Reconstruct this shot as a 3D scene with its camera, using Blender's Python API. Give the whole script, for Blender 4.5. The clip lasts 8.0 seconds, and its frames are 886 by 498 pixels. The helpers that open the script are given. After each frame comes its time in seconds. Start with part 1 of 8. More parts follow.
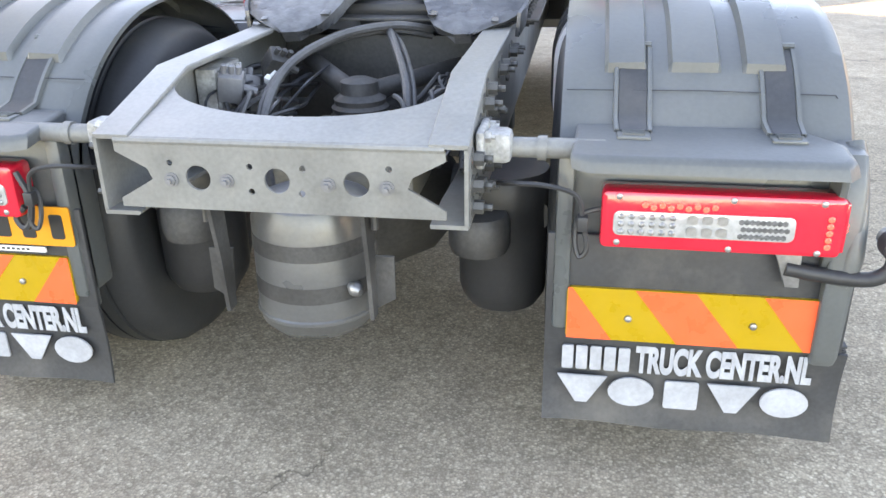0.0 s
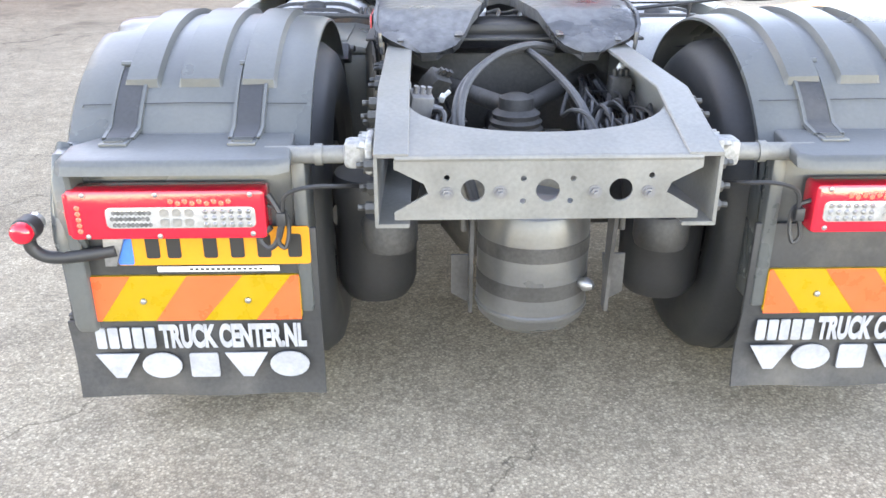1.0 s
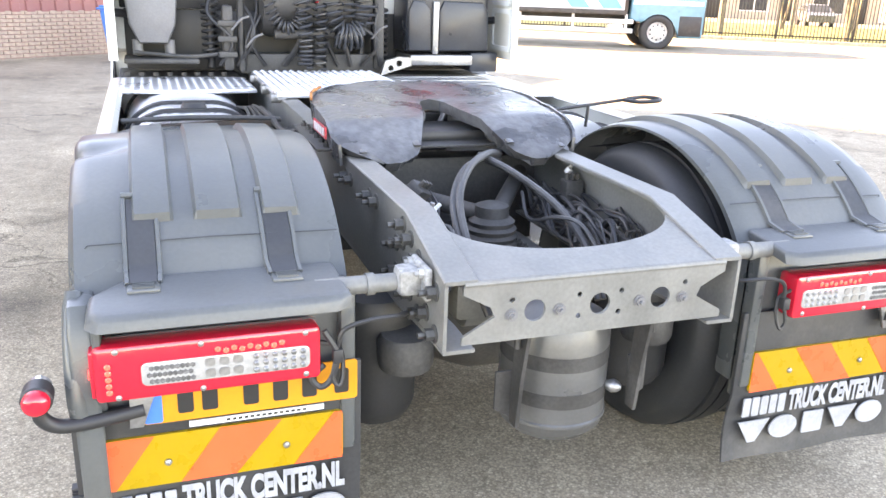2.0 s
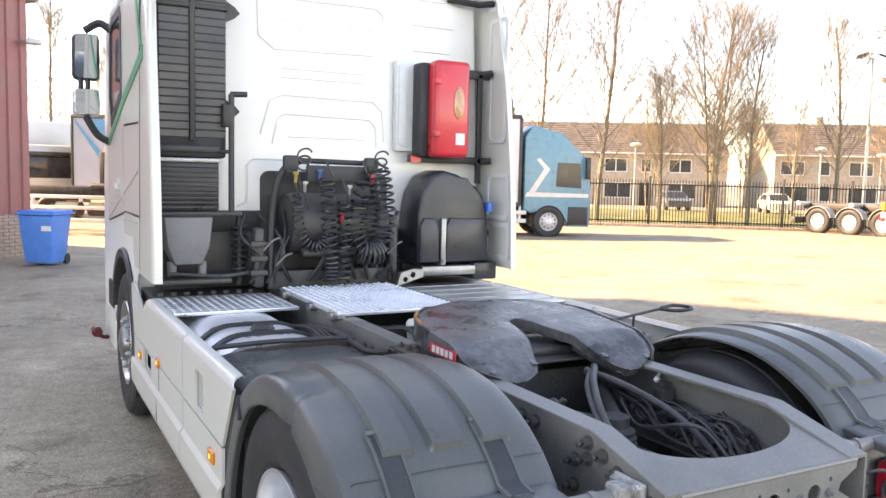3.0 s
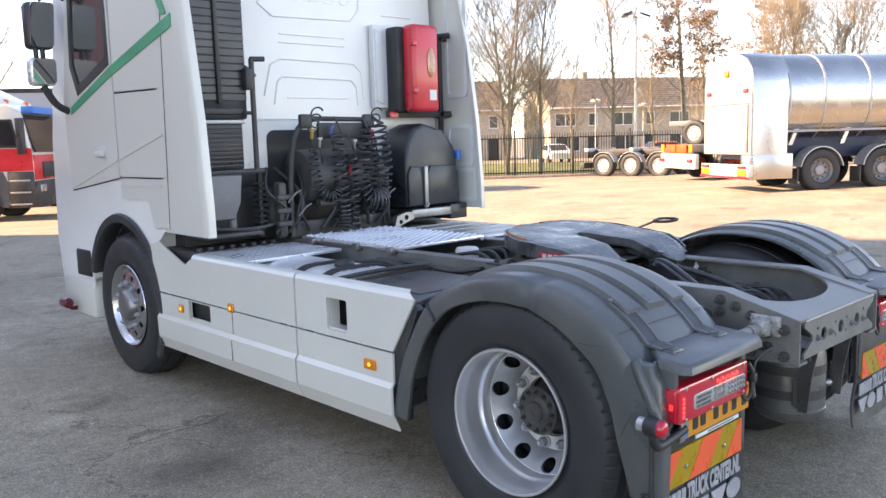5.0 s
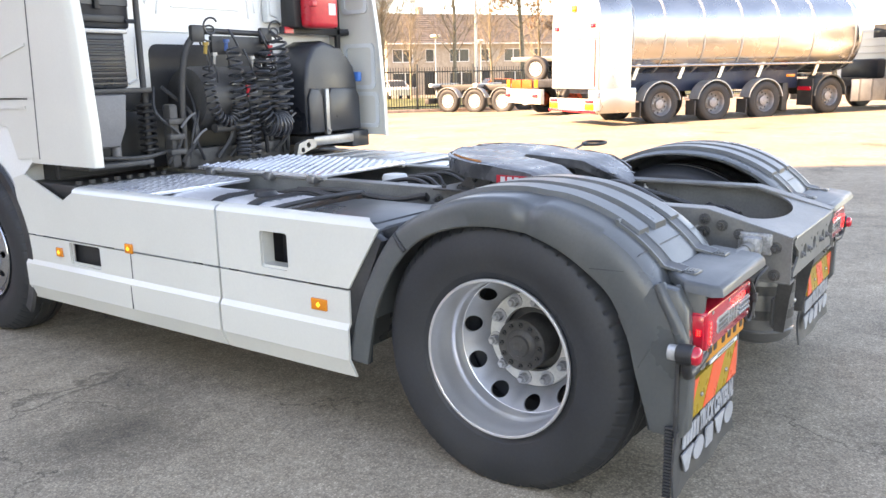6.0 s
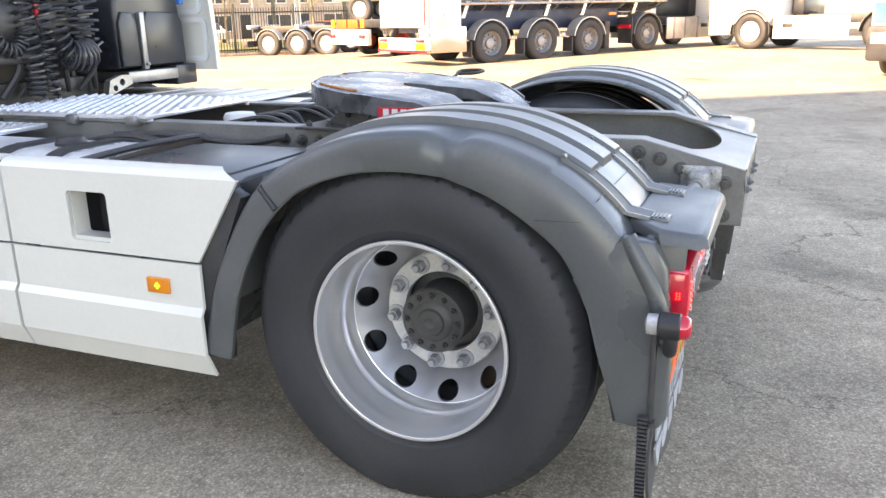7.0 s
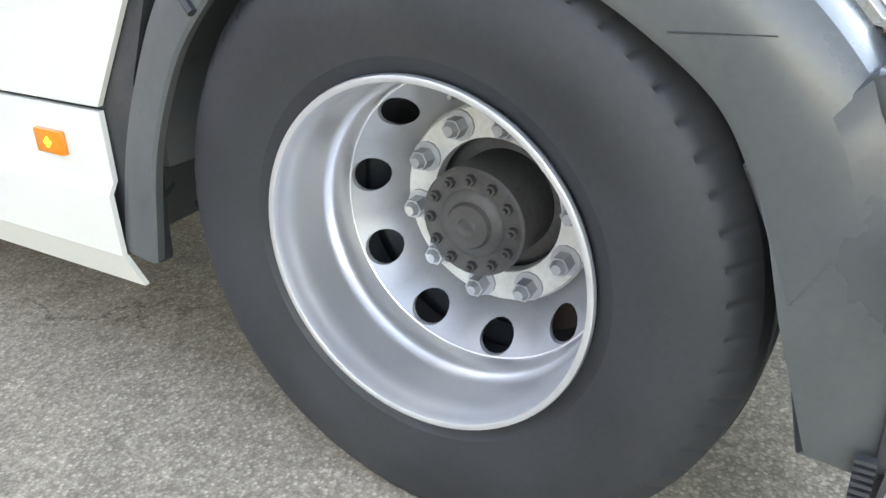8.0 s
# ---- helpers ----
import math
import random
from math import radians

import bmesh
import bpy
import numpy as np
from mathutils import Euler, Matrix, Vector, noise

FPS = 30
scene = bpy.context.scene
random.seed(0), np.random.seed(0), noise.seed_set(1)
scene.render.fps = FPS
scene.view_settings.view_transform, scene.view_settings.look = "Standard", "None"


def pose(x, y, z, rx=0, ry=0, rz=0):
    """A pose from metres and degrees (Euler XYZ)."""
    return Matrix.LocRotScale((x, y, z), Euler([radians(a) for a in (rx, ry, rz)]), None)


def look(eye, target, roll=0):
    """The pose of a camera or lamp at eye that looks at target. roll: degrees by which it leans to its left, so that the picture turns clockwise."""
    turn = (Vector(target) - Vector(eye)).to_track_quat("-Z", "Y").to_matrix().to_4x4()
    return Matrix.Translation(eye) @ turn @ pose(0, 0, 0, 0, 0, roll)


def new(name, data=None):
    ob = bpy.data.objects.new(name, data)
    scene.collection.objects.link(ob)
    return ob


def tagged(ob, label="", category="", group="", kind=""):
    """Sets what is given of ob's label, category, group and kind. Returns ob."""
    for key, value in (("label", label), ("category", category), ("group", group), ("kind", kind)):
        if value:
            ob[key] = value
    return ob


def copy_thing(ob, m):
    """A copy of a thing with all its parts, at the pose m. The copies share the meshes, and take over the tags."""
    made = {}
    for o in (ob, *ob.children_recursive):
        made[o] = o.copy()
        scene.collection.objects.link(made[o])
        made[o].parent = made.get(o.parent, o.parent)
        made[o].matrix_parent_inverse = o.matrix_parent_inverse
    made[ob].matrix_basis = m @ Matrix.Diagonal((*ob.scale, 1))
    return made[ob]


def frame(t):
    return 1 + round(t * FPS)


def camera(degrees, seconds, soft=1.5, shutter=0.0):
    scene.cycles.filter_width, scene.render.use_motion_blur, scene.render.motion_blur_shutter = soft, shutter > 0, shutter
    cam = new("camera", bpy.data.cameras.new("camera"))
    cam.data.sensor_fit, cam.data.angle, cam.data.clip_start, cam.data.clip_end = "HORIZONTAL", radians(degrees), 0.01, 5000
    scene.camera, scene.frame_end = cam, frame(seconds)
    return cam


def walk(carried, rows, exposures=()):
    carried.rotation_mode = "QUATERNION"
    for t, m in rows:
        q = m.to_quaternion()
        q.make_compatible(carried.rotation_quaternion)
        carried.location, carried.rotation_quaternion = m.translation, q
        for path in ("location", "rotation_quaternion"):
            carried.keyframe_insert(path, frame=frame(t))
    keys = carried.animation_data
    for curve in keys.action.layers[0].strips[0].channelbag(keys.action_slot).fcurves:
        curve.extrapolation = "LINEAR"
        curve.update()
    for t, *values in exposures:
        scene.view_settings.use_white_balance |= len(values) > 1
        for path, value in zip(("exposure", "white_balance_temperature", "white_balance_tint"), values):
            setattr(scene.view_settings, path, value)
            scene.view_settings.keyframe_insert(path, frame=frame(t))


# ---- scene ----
cam = camera(56.8, 8.0, shutter=0.0)
EXPOSURES = [(0, 4.08, 10300, 18), (0.6, 4.32, 10400, 19), (1.2, 4.33, 10500, 20), (2.4, 4.25, 10600, 22), (3.0, 3.2, 10300, 21), (3.5, 2.2, 9100, 19), (4.0, 1.9, 8300, 18), (4.6, 2.1, 8300, 19), (5.2, 3.05, 9000, 20), (6.4, 3.35, 9800, 20), (7.2, 3.5, 10100, 20), (8.0, 3.9, 10300, 16)]
PATH = [
    (0, (0.636, -1.611, 1.38), (0.33, 0.199, 0.584), -0.9),
    (0.5, (0.151, -1.769, 1.416), (-0.044, 0.05, 0.608), -1.0),
    (1, (-0.304, -1.872, 1.456), (-0.255, -0.032, 0.674), -0.0),
    (1.2, (-0.426, -1.848, 1.5), (-0.252, -0.006, 0.74), 0.7),
    (2.3, (-1.314, -1.65, 1.615), (-0.544, 0.122, 1.097), 2.0),
    (2.5, (-1.499, -1.644, 1.665), (-0.676, 0.128, 1.235), 1.8),
    (3, (-1.97, -1.591, 1.747), (-1.031, 0.166, 1.571), 1.3),
    (3.5, (-2.491, -1.635, 1.85), (-1.476, 0.089, 1.857), 1.0),
    (4, (-2.956, -1.675, 1.878), (-1.851, -0.008, 1.911), -0.1),
    (4.5, (-3.327, -1.531, 1.787), (-2.111, 0.054, 1.685), -1.6),
    (5, (-3.626, -1.35, 1.66), (-2.267, 0.094, 1.395), -1.6),
    (5.2, (-3.707, -1.261, 1.641), (-2.299, 0.122, 1.32), -1.3),
    (6.3, (-3.703, -0.451, 1.526), (-2.033, 0.556, 1.086), -1.2),
    (6.5, (-3.634, -0.333, 1.514), (-1.918, 0.587, 1.058), -1.2),
    (7, (-3.201, -0.115, 1.414), (-1.432, 0.636, 0.86), -1.3),
    (7.5, (-2.725, 0.128, 1.337), (-1.002, 0.789, 0.567), -0.9),
    (8, (-2.212, 0.18, 1.084), (-0.673, 1.133, 0.235), -1.6),
]
walk(cam, [(t, look(eye, target, roll)) for t, eye, target, roll in PATH],
     exposures=EXPOSURES)

# ---- sky and sun ----
SUN_EL, SUN_DIR = radians(30), Vector((-0.83, 0.56, 0)).normalized()
world = bpy.data.worlds.new("sky")
scene.world = world
world.use_nodes = True
wn = world.node_tree.nodes
sky = wn.new("ShaderNodeTexSky")
sky.sky_type = "NISHITA"
sky.sun_disc = False
sky.sun_elevation = SUN_EL
sky.sun_rotation = math.atan2(SUN_DIR.x, SUN_DIR.y)
sky.air_density, sky.dust_density, sky.ozone_density = 0.7, 0.1, 1.0
world.node_tree.links.new(sky.outputs[0], wn["Background"].inputs[0])
wn["Background"].inputs[1].default_value = 0.112
lamp_data = bpy.data.lights.new("sun", "SUN")
lamp_data.energy, lamp_data.angle, lamp_data.color = 2.75, radians(0.6), (1.0, 0.80, 0.62)
sun = new("sun", lamp_data)
to_sun = SUN_DIR * math.cos(SUN_EL) + Vector((0, 0, math.sin(SUN_EL)))
sun.matrix_world = look(to_sun * 60, (0, 0, 0))

# ---- materials ----


def mat(name, c, rough=0.5, metal=0.0, var=0.12, scale=5.0, fine=90.0, bump=0.08, rvar=0.1, tint=None, dirt=0.0, coat=0.0, **extra):
    """Colour c with broad stains and fine grain; tint: a second colour that comes through in patches."""
    m = bpy.data.materials.new(name)
    m.use_nodes = True
    nt = m.node_tree
    n, link = nt.nodes, nt.links.new
    p = n["Principled BSDF"]
    co = n.new("ShaderNodeTexCoord")
    big, small = n.new("ShaderNodeTexNoise"), n.new("ShaderNodeTexNoise")
    big.inputs["Scale"].default_value, big.inputs["Detail"].default_value = scale, 6
    small.inputs["Scale"].default_value, small.inputs["Detail"].default_value = fine, 3
    link(co.outputs["Object"], big.inputs["Vector"])
    link(co.outputs["Object"], small.inputs["Vector"])
    mix = n.new("ShaderNodeMix")
    mix.data_type = "RGBA"
    t = tint or [min(1, v * (1 + var)) for v in c]
    mix.inputs[6].default_value = (*[v * (1 - var) for v in c], 1)
    mix.inputs[7].default_value = (*t, 1)
    ramp = n.new("ShaderNodeMapRange")
    ramp.inputs[1].default_value, ramp.inputs[2].default_value = 0.36, 0.66
    link(big.outputs[0], ramp.inputs[0])
    link(ramp.outputs[0], mix.inputs[0])
    mix2 = n.new("ShaderNodeMix")
    mix2.data_type, mix2.blend_type = "RGBA", "MULTIPLY"
    mix2.inputs[0].default_value = 1.0
    grain = n.new("ShaderNodeMapRange")
    grain.inputs[1].default_value, grain.inputs[2].default_value = 0.3, 0.7
    grain.inputs[3].default_value, grain.inputs[4].default_value = 1 - var * 0.8, 1 + var * 0.5
    link(small.outputs[0], grain.inputs[0])
    link(mix.outputs[2], mix2.inputs[6])
    link(grain.outputs[0], mix2.inputs[7])
    out = mix2.outputs[2]
    if dirt:
        dn = n.new("ShaderNodeTexNoise")
        dn.inputs["Scale"].default_value, dn.inputs["Detail"].default_value, dn.inputs["Roughness"].default_value = 2.3, 9, 0.7
        link(co.outputs["Object"], dn.inputs["Vector"])
        dr = n.new("ShaderNodeMapRange")
        dr.inputs[1].default_value, dr.inputs[2].default_value, dr.inputs[4].default_value = 0.5, 0.75, dirt
        link(dn.outputs[0], dr.inputs[0])
        mix3 = n.new("ShaderNodeMix")
        mix3.data_type = "RGBA"
        mix3.inputs[7].default_value = (0.23, 0.21, 0.185, 1)
        link(dr.outputs[0], mix3.inputs[0])
        link(out, mix3.inputs[6])
        out = mix3.outputs[2]
    link(out, p.inputs["Base Color"])
    rr = n.new("ShaderNodeMapRange")
    rr.inputs[1].default_value, rr.inputs[2].default_value = 0.3, 0.7
    rr.inputs[3].default_value, rr.inputs[4].default_value = max(0.02, rough - rvar), min(1, rough + rvar)
    link(big.outputs[0], rr.inputs[0])
    link(rr.outputs[0], p.inputs["Roughness"])
    p.inputs["Metallic"].default_value = metal
    p.inputs["Coat Weight"].default_value = coat
    p.inputs["Coat Roughness"].default_value = 0.12
    if bump:
        b = n.new("ShaderNodeBump")
        b.inputs["Strength"].default_value, b.inputs["Distance"].default_value = bump, 0.004
        link(small.outputs[0], b.inputs["Height"])
        link(b.outputs[0], p.inputs["Normal"])
    for key, value in extra.items():
        p.inputs[key.replace("_", " ")].default_value = value
    return m


def glow(name, c, strength):
    m = bpy.data.materials.new(name)
    m.use_nodes = True
    p = m.node_tree.nodes["Principled BSDF"]
    p.inputs["Base Color"].default_value = (*c, 1)
    p.inputs["Emission Color"].default_value = (*c, 1)
    p.inputs["Emission Strength"].default_value = strength
    p.inputs["Roughness"].default_value = 0.25
    return m


# old oil spots and worn pale spots in the yard: x, y, inner and outer radius, level
STAINS = ((-1.52, 2.70, 0.10, 0.48, 0.55), (-1.63, 6.59, 0.10, 0.30, 1.3), (10.10, 9.40, 0.20, 0.90, 0.72), (-1.92, 4.00, 0.08, 0.22, 1.35), (-1.14, 3.16, 0.05, 0.35, 0.75), (4.90, -2.60, 0.20, 0.90, 0.80))


def asphalt():
    m = bpy.data.materials.new("weathered_asphalt")
    m.use_nodes = True
    nt = m.node_tree
    n, link = nt.nodes, nt.links.new
    p = n["Principled BSDF"]
    co = n.new("ShaderNodeTexCoord")

    def noise_tex(scale, detail=4, rough=0.55):
        t = n.new("ShaderNodeTexNoise")
        t.inputs["Scale"].default_value, t.inputs["Detail"].default_value, t.inputs["Roughness"].default_value = scale, detail, rough
        link(co.outputs["Object"], t.inputs["Vector"])
        return t

    def remap(src, a, b, c, d):
        r = n.new("ShaderNodeMapRange")
        for k, v in zip((1, 2, 3, 4), (a, b, c, d)):
            r.inputs[k].default_value = v
        link(src, r.inputs[0])
        return r.outputs[0]

    def mult(a, b):
        x = n.new("ShaderNodeMath")
        x.operation = "MULTIPLY"
        link(a, x.inputs[0])
        link(b, x.inputs[1])
        return x.outputs[0]

    stones = n.new("ShaderNodeTexVoronoi")
    stones.inputs["Scale"].default_value = 135
    link(co.outputs["Object"], stones.inputs["Vector"])
    ramp = n.new("ShaderNodeValToRGB")
    e = ramp.color_ramp.elements
    e[0].position, e[0].color = 0.0, (0.2700, 0.2220, 0.1640, 1)
    e[1].position, e[1].color = 1.0, (0.5500, 0.4600, 0.3400, 1)
    for pos, col in ((0.4, (0.3377, 0.2787, 0.2046, 1)), (0.74, (0.3966, 0.3282, 0.2406, 1)), (0.9, (0.4700, 0.3930, 0.2890, 1))):
        k = e.new(pos)
        k.color = col
    sep = n.new("ShaderNodeSeparateColor")
    link(stones.outputs["Color"], sep.inputs[0])
    link(sep.outputs[0], ramp.inputs[0])
    patches = remap(noise_tex(0.55, 7, 0.6).outputs[0], 0.3, 0.7, 0.76, 1.16)
    mid = remap(noise_tex(7, 6, 0.7).outputs[0], 0.3, 0.7, 0.78, 1.18)
    oil = remap(noise_tex(0.9, 3, 0.5).outputs[0], 0.58, 0.72, 1.0, 0.62)
    tarry = remap(noise_tex(38, 3, 0.6).outputs[0], 0.35, 0.65, 0.87, 1.09)
    gap = remap(stones.outputs["Distance"], 0.25, 0.75, 1.07, 0.80)
    crack = n.new("ShaderNodeTexVoronoi")
    crack.feature = "DISTANCE_TO_EDGE"
    crack.inputs["Scale"].default_value = 0.42
    warp = noise_tex(1.7, 6, 0.6)
    add = n.new("ShaderNodeVectorMath")
    add.operation = "MULTIPLY_ADD"
    add.inputs[1].default_value = (1.2, 1.2, 0)
    link(warp.outputs[1], add.inputs[0])
    link(co.outputs["Object"], add.inputs[2])
    link(add.outputs[0], crack.inputs["Vector"])
    line = remap(crack.outputs["Distance"], 0.0, 0.005, 0.45, 1.0)
    some = remap(noise_tex(0.3, 2).outputs[0], 0.44, 0.52, 1.0, 0.0)
    keep = n.new("ShaderNodeMath")
    keep.operation = "MAXIMUM"
    link(line, keep.inputs[0])
    link(some, keep.inputs[1])
    f = mult(mult(mult(patches, mid), mult(oil, tarry)), mult(gap, keep.outputs[0]))
    rag = noise_tex(4, 5, 0.65)
    for x, y, r0, r1, level in STAINS:
        far = n.new("ShaderNodeVectorMath")
        far.operation = "DISTANCE"
        far.inputs[1].default_value = (x, y, 0)
        ragged = n.new("ShaderNodeVectorMath")
        ragged.operation = "MULTIPLY_ADD"
        ragged.inputs[1].default_value = (r1 * 0.9, r1 * 0.9, 0)
        link(rag.outputs[1], ragged.inputs[0])
        link(co.outputs["Object"], ragged.inputs[2])
        link(ragged.outputs[0], far.inputs[0])
        f = mult(f, remap(far.outputs["Value"], r0, r1, level, 1.0))
    mix = n.new("ShaderNodeMix")
    mix.data_type, mix.blend_type = "RGBA", "MULTIPLY"
    mix.inputs[0].default_value = 1.0
    link(ramp.outputs[0], mix.inputs[6])
    link(f, mix.inputs[7])
    link(mix.outputs[2], p.inputs["Base Color"])
    p.inputs["Roughness"].default_value = 0.82
    p.inputs["Specular IOR Level"].default_value = 0.3
    b = n.new("ShaderNodeBump")
    b.inputs["Strength"].default_value, b.inputs["Distance"].default_value = 0.3, 0.003
    link(stones.outputs["Distance"], b.inputs["Height"])
    link(b.outputs[0], p.inputs["Normal"])
    return m


M_ASPHALT = asphalt()
M_GUARD = mat("grey_weathered_plastic", (0.076, 0.083, 0.083), 0.33, var=0.08, scale=2.5, bump=0.06, tint=(0.095, 0.101, 0.100), dirt=0.16)
M_GUARD_DARK = mat("dark_plastic", (0.028, 0.03, 0.033), 0.5, var=0.2, dirt=0.25)
M_SHELF = mat("grey_lamp_shelf", (0.082, 0.088, 0.089), 0.42, var=0.10, dirt=0.15, bump=0.1)
M_FRAME = mat("grey_chassis_paint", (0.155, 0.155, 0.146), 0.42, var=0.16, scale=6, dirt=0.35, bump=0.06)
M_FRAME_DARK = mat("dirty_chassis", (0.042, 0.041, 0.04), 0.55, var=0.35, dirt=0.2)
M_SLATE = mat("slate_grey_plastic", (0.055, 0.065, 0.08), 0.5, var=0.12, dirt=0.2)
M_BLACK = mat("black_rubber", (0.022, 0.0225, 0.024), 0.5, var=0.2, dirt=0.03)
M_FLAP = mat("mud_flap_rubber", (0.03, 0.031, 0.033), 0.55, var=0.22, scale=3, dirt=0.3)
M_TYRE = mat("tyre_rubber", (0.022, 0.0237, 0.0262), 0.58, var=0.18, scale=4, dirt=0.05, bump=0.06)
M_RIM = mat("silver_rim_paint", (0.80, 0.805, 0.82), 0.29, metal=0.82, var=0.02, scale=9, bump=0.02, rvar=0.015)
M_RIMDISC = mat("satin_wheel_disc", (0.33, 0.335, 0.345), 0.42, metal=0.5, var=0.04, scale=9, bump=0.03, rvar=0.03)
M_ALU = mat("bright_aluminium", (0.78, 0.78, 0.79), 0.33, metal=0.5, var=0.07, bump=0.03, dirt=0.1)
M_DECK = mat("tread_plate_aluminium", (0.72, 0.725, 0.74), 0.32, metal=0.62, var=0.10, scale=4, bump=0.03, dirt=0.22)
M_DISC = mat("matt_wheel_centre", (0.52, 0.51, 0.48), 0.5, metal=0.15, var=0.12, scale=14, dirt=0.3)
M_STEEL = mat("steel", (0.3, 0.3, 0.3), 0.42, metal=0.85, var=0.2, dirt=0.25)
M_CAST = mat("cast_bracket", (0.32, 0.32, 0.31), 0.55, metal=0.3, var=0.3, scale=30, bump=0.3)
M_WHITE = mat("white_truck_paint", (0.615, 0.61, 0.56), 0.3, var=0.03, scale=1.2, bump=0.0, coat=0.4, rvar=0.03)
M_WHITE_IN = mat("white_panel_inside", (0.62, 0.65, 0.65), 0.45, var=0.06, dirt=0.15)
M_WALLWHITE = mat("white_cab_back", (0.72, 0.72, 0.70), 0.36, var=0.05, scale=1.2, bump=0.0, coat=0.2, dirt=0.05)
M_GREEN = mat("green_stripe", (0.02, 0.30, 0.16), 0.35, var=0.12)
M_RED = mat("red_plastic", (0.6, 0.02, 0.035), 0.35, var=0.1, coat=0.3)
M_LAMPRED = mat("red_lens", (0.55, 0.012, 0.03), 0.12, var=0.06, coat=0.6)
M_LENS = mat("clear_lens", (0.42, 0.42, 0.41), 0.12, metal=0.35, var=0.12, scale=60, bump=0.0, coat=0.6)
M_LENSDARK = mat("lens_dark_honeycomb", (0.10, 0.10, 0.10), 0.2, var=0.3, scale=70, coat=0.6)
M_LED = glow("lit_red_diode", (1.0, 0.025, 0.025), 1.0)
M_AMBERLED = glow("lit_amber_diode", (1.0, 0.55, 0.06), 0.22)
M_AMBER = mat("amber_lens", (0.75, 0.22, 0.015), 0.2, var=0.06, coat=0.5)
M_PLATE = mat("yellow_plate", (0.60, 0.225, 0.012), 0.4, var=0.05)
M_BOARDY = mat("retro_yellow", (0.36, 0.215, 0.006), 0.32, var=0.03, scale=20)
M_BOARDR = mat("retro_orange_red", (0.82, 0.105, 0.035), 0.32, var=0.03, scale=20)
M_PRINT = mat("white_print", (0.30, 0.31, 0.33), 0.5, var=0.12, scale=18)
M_PALE = mat("pale_plastic", (0.62, 0.62, 0.60), 0.45, var=0.06, dirt=0.1)
M_HOSE = mat("black_hose", (0.026, 0.028, 0.032), 0.34, var=0.2, dirt=0.10)
M_DUSTY = mat("dusty_hose", (0.05, 0.051, 0.053), 0.5, var=0.25, scale=8, dirt=0.25)
M_DULLY = mat("dull_yellow", (0.30, 0.19, 0.04), 0.5)
M_DULLB = mat("dull_blue", (0.03, 0.09, 0.24), 0.5)
M_BLUE = mat("plate_blue", (0.02, 0.16, 0.5), 0.4, var=0.06)
M_INK = mat("black_ink", (0.012, 0.012, 0.012), 0.5, var=0.1)
M_GREASE = mat("greasy_steel", (0.066, 0.069, 0.075), 0.31, metal=0.15, var=0.35, scale=7, fine=34, bump=0.9, rvar=0.17, tint=(0.125, 0.127, 0.132), dirt=0.25)
M_RUST = mat("rusty_paint", (0.42, 0.15, 0.04), 0.7, var=0.3, scale=20)
M_SNORK = mat("intake_plastic", (0.022, 0.025, 0.031), 0.36, var=0.18, dirt=0.05)
M_POT = mat("grey_canister", (0.14, 0.14, 0.145), 0.5, var=0.12, dirt=0.2)
M_CHROME = mat("mirror_glass", (0.85, 0.88, 0.9), 0.03, metal=1.0, var=0.02, bump=0.0, rvar=0.01)
M_DARKGLASS = mat("dark_glass", (0.02, 0.024, 0.026), 0.06, var=0.1, bump=0.0, rvar=0.02, Specular_IOR_Level=0.3)

# ---- mesh helpers ----


def part(name, bm, material, parent=None, label="", smooth=38, stuff=False):
    me = bpy.data.meshes.new(name)
    bmesh.ops.recalc_face_normals(bm, faces=bm.faces[:])
    bm.to_mesh(me)
    bm.free()
    for mm in material if isinstance(material, (list, tuple)) else (material,):
        me.materials.append(mm)
    me.shade_smooth()
    me.set_sharp_from_angle(angle=radians(smooth))
    ob = new(name, me)
    if parent is not None:
        ob.parent = parent
    if label:
        ob["label"] = label
    if stuff:
        ob["kind"] = "stuff"
    return ob


def share(name, ob, parent, m, label=""):
    """A further object on the mesh of ob."""
    o = new(name, ob.data)
    o.parent = parent
    o.matrix_basis = m
    if label:
        o["label"] = label
    return o


def thing(name, label, category, group="", m=None):
    e = new(name)
    e.empty_display_size = 0.2
    if m is not None:
        e.matrix_basis = m
    return tagged(e, label, category, group)


def B():
    return bmesh.new()


def box(bm, x0, x1, y0, y1, z0, z1, bev=0.0, seg=2):
    v = [bm.verts.new((x, y, z)) for x in (min(x0, x1), max(x0, x1)) for y in (min(y0, y1), max(y0, y1)) for z in (min(z0, z1), max(z0, z1))]
    f = [bm.faces.new([v[i] for i in q]) for q in ((0, 1, 3, 2), (4, 6, 7, 5), (0, 4, 5, 1), (2, 3, 7, 6), (0, 2, 6, 4), (1, 5, 7, 3))]
    if bev:
        bmesh.ops.bevel(bm, geom=list({e for g in f for e in g.edges}), offset=bev, segments=seg, profile=0.5, affect="EDGES")
    return bm


def frame_of(d):
    d = Vector(d).normalized()
    a = Vector((0, 0, 1)) if abs(d.z) < 0.9 else Vector((1, 0, 0))
    u = d.cross(a).normalized()
    return u, d.cross(u).normalized()


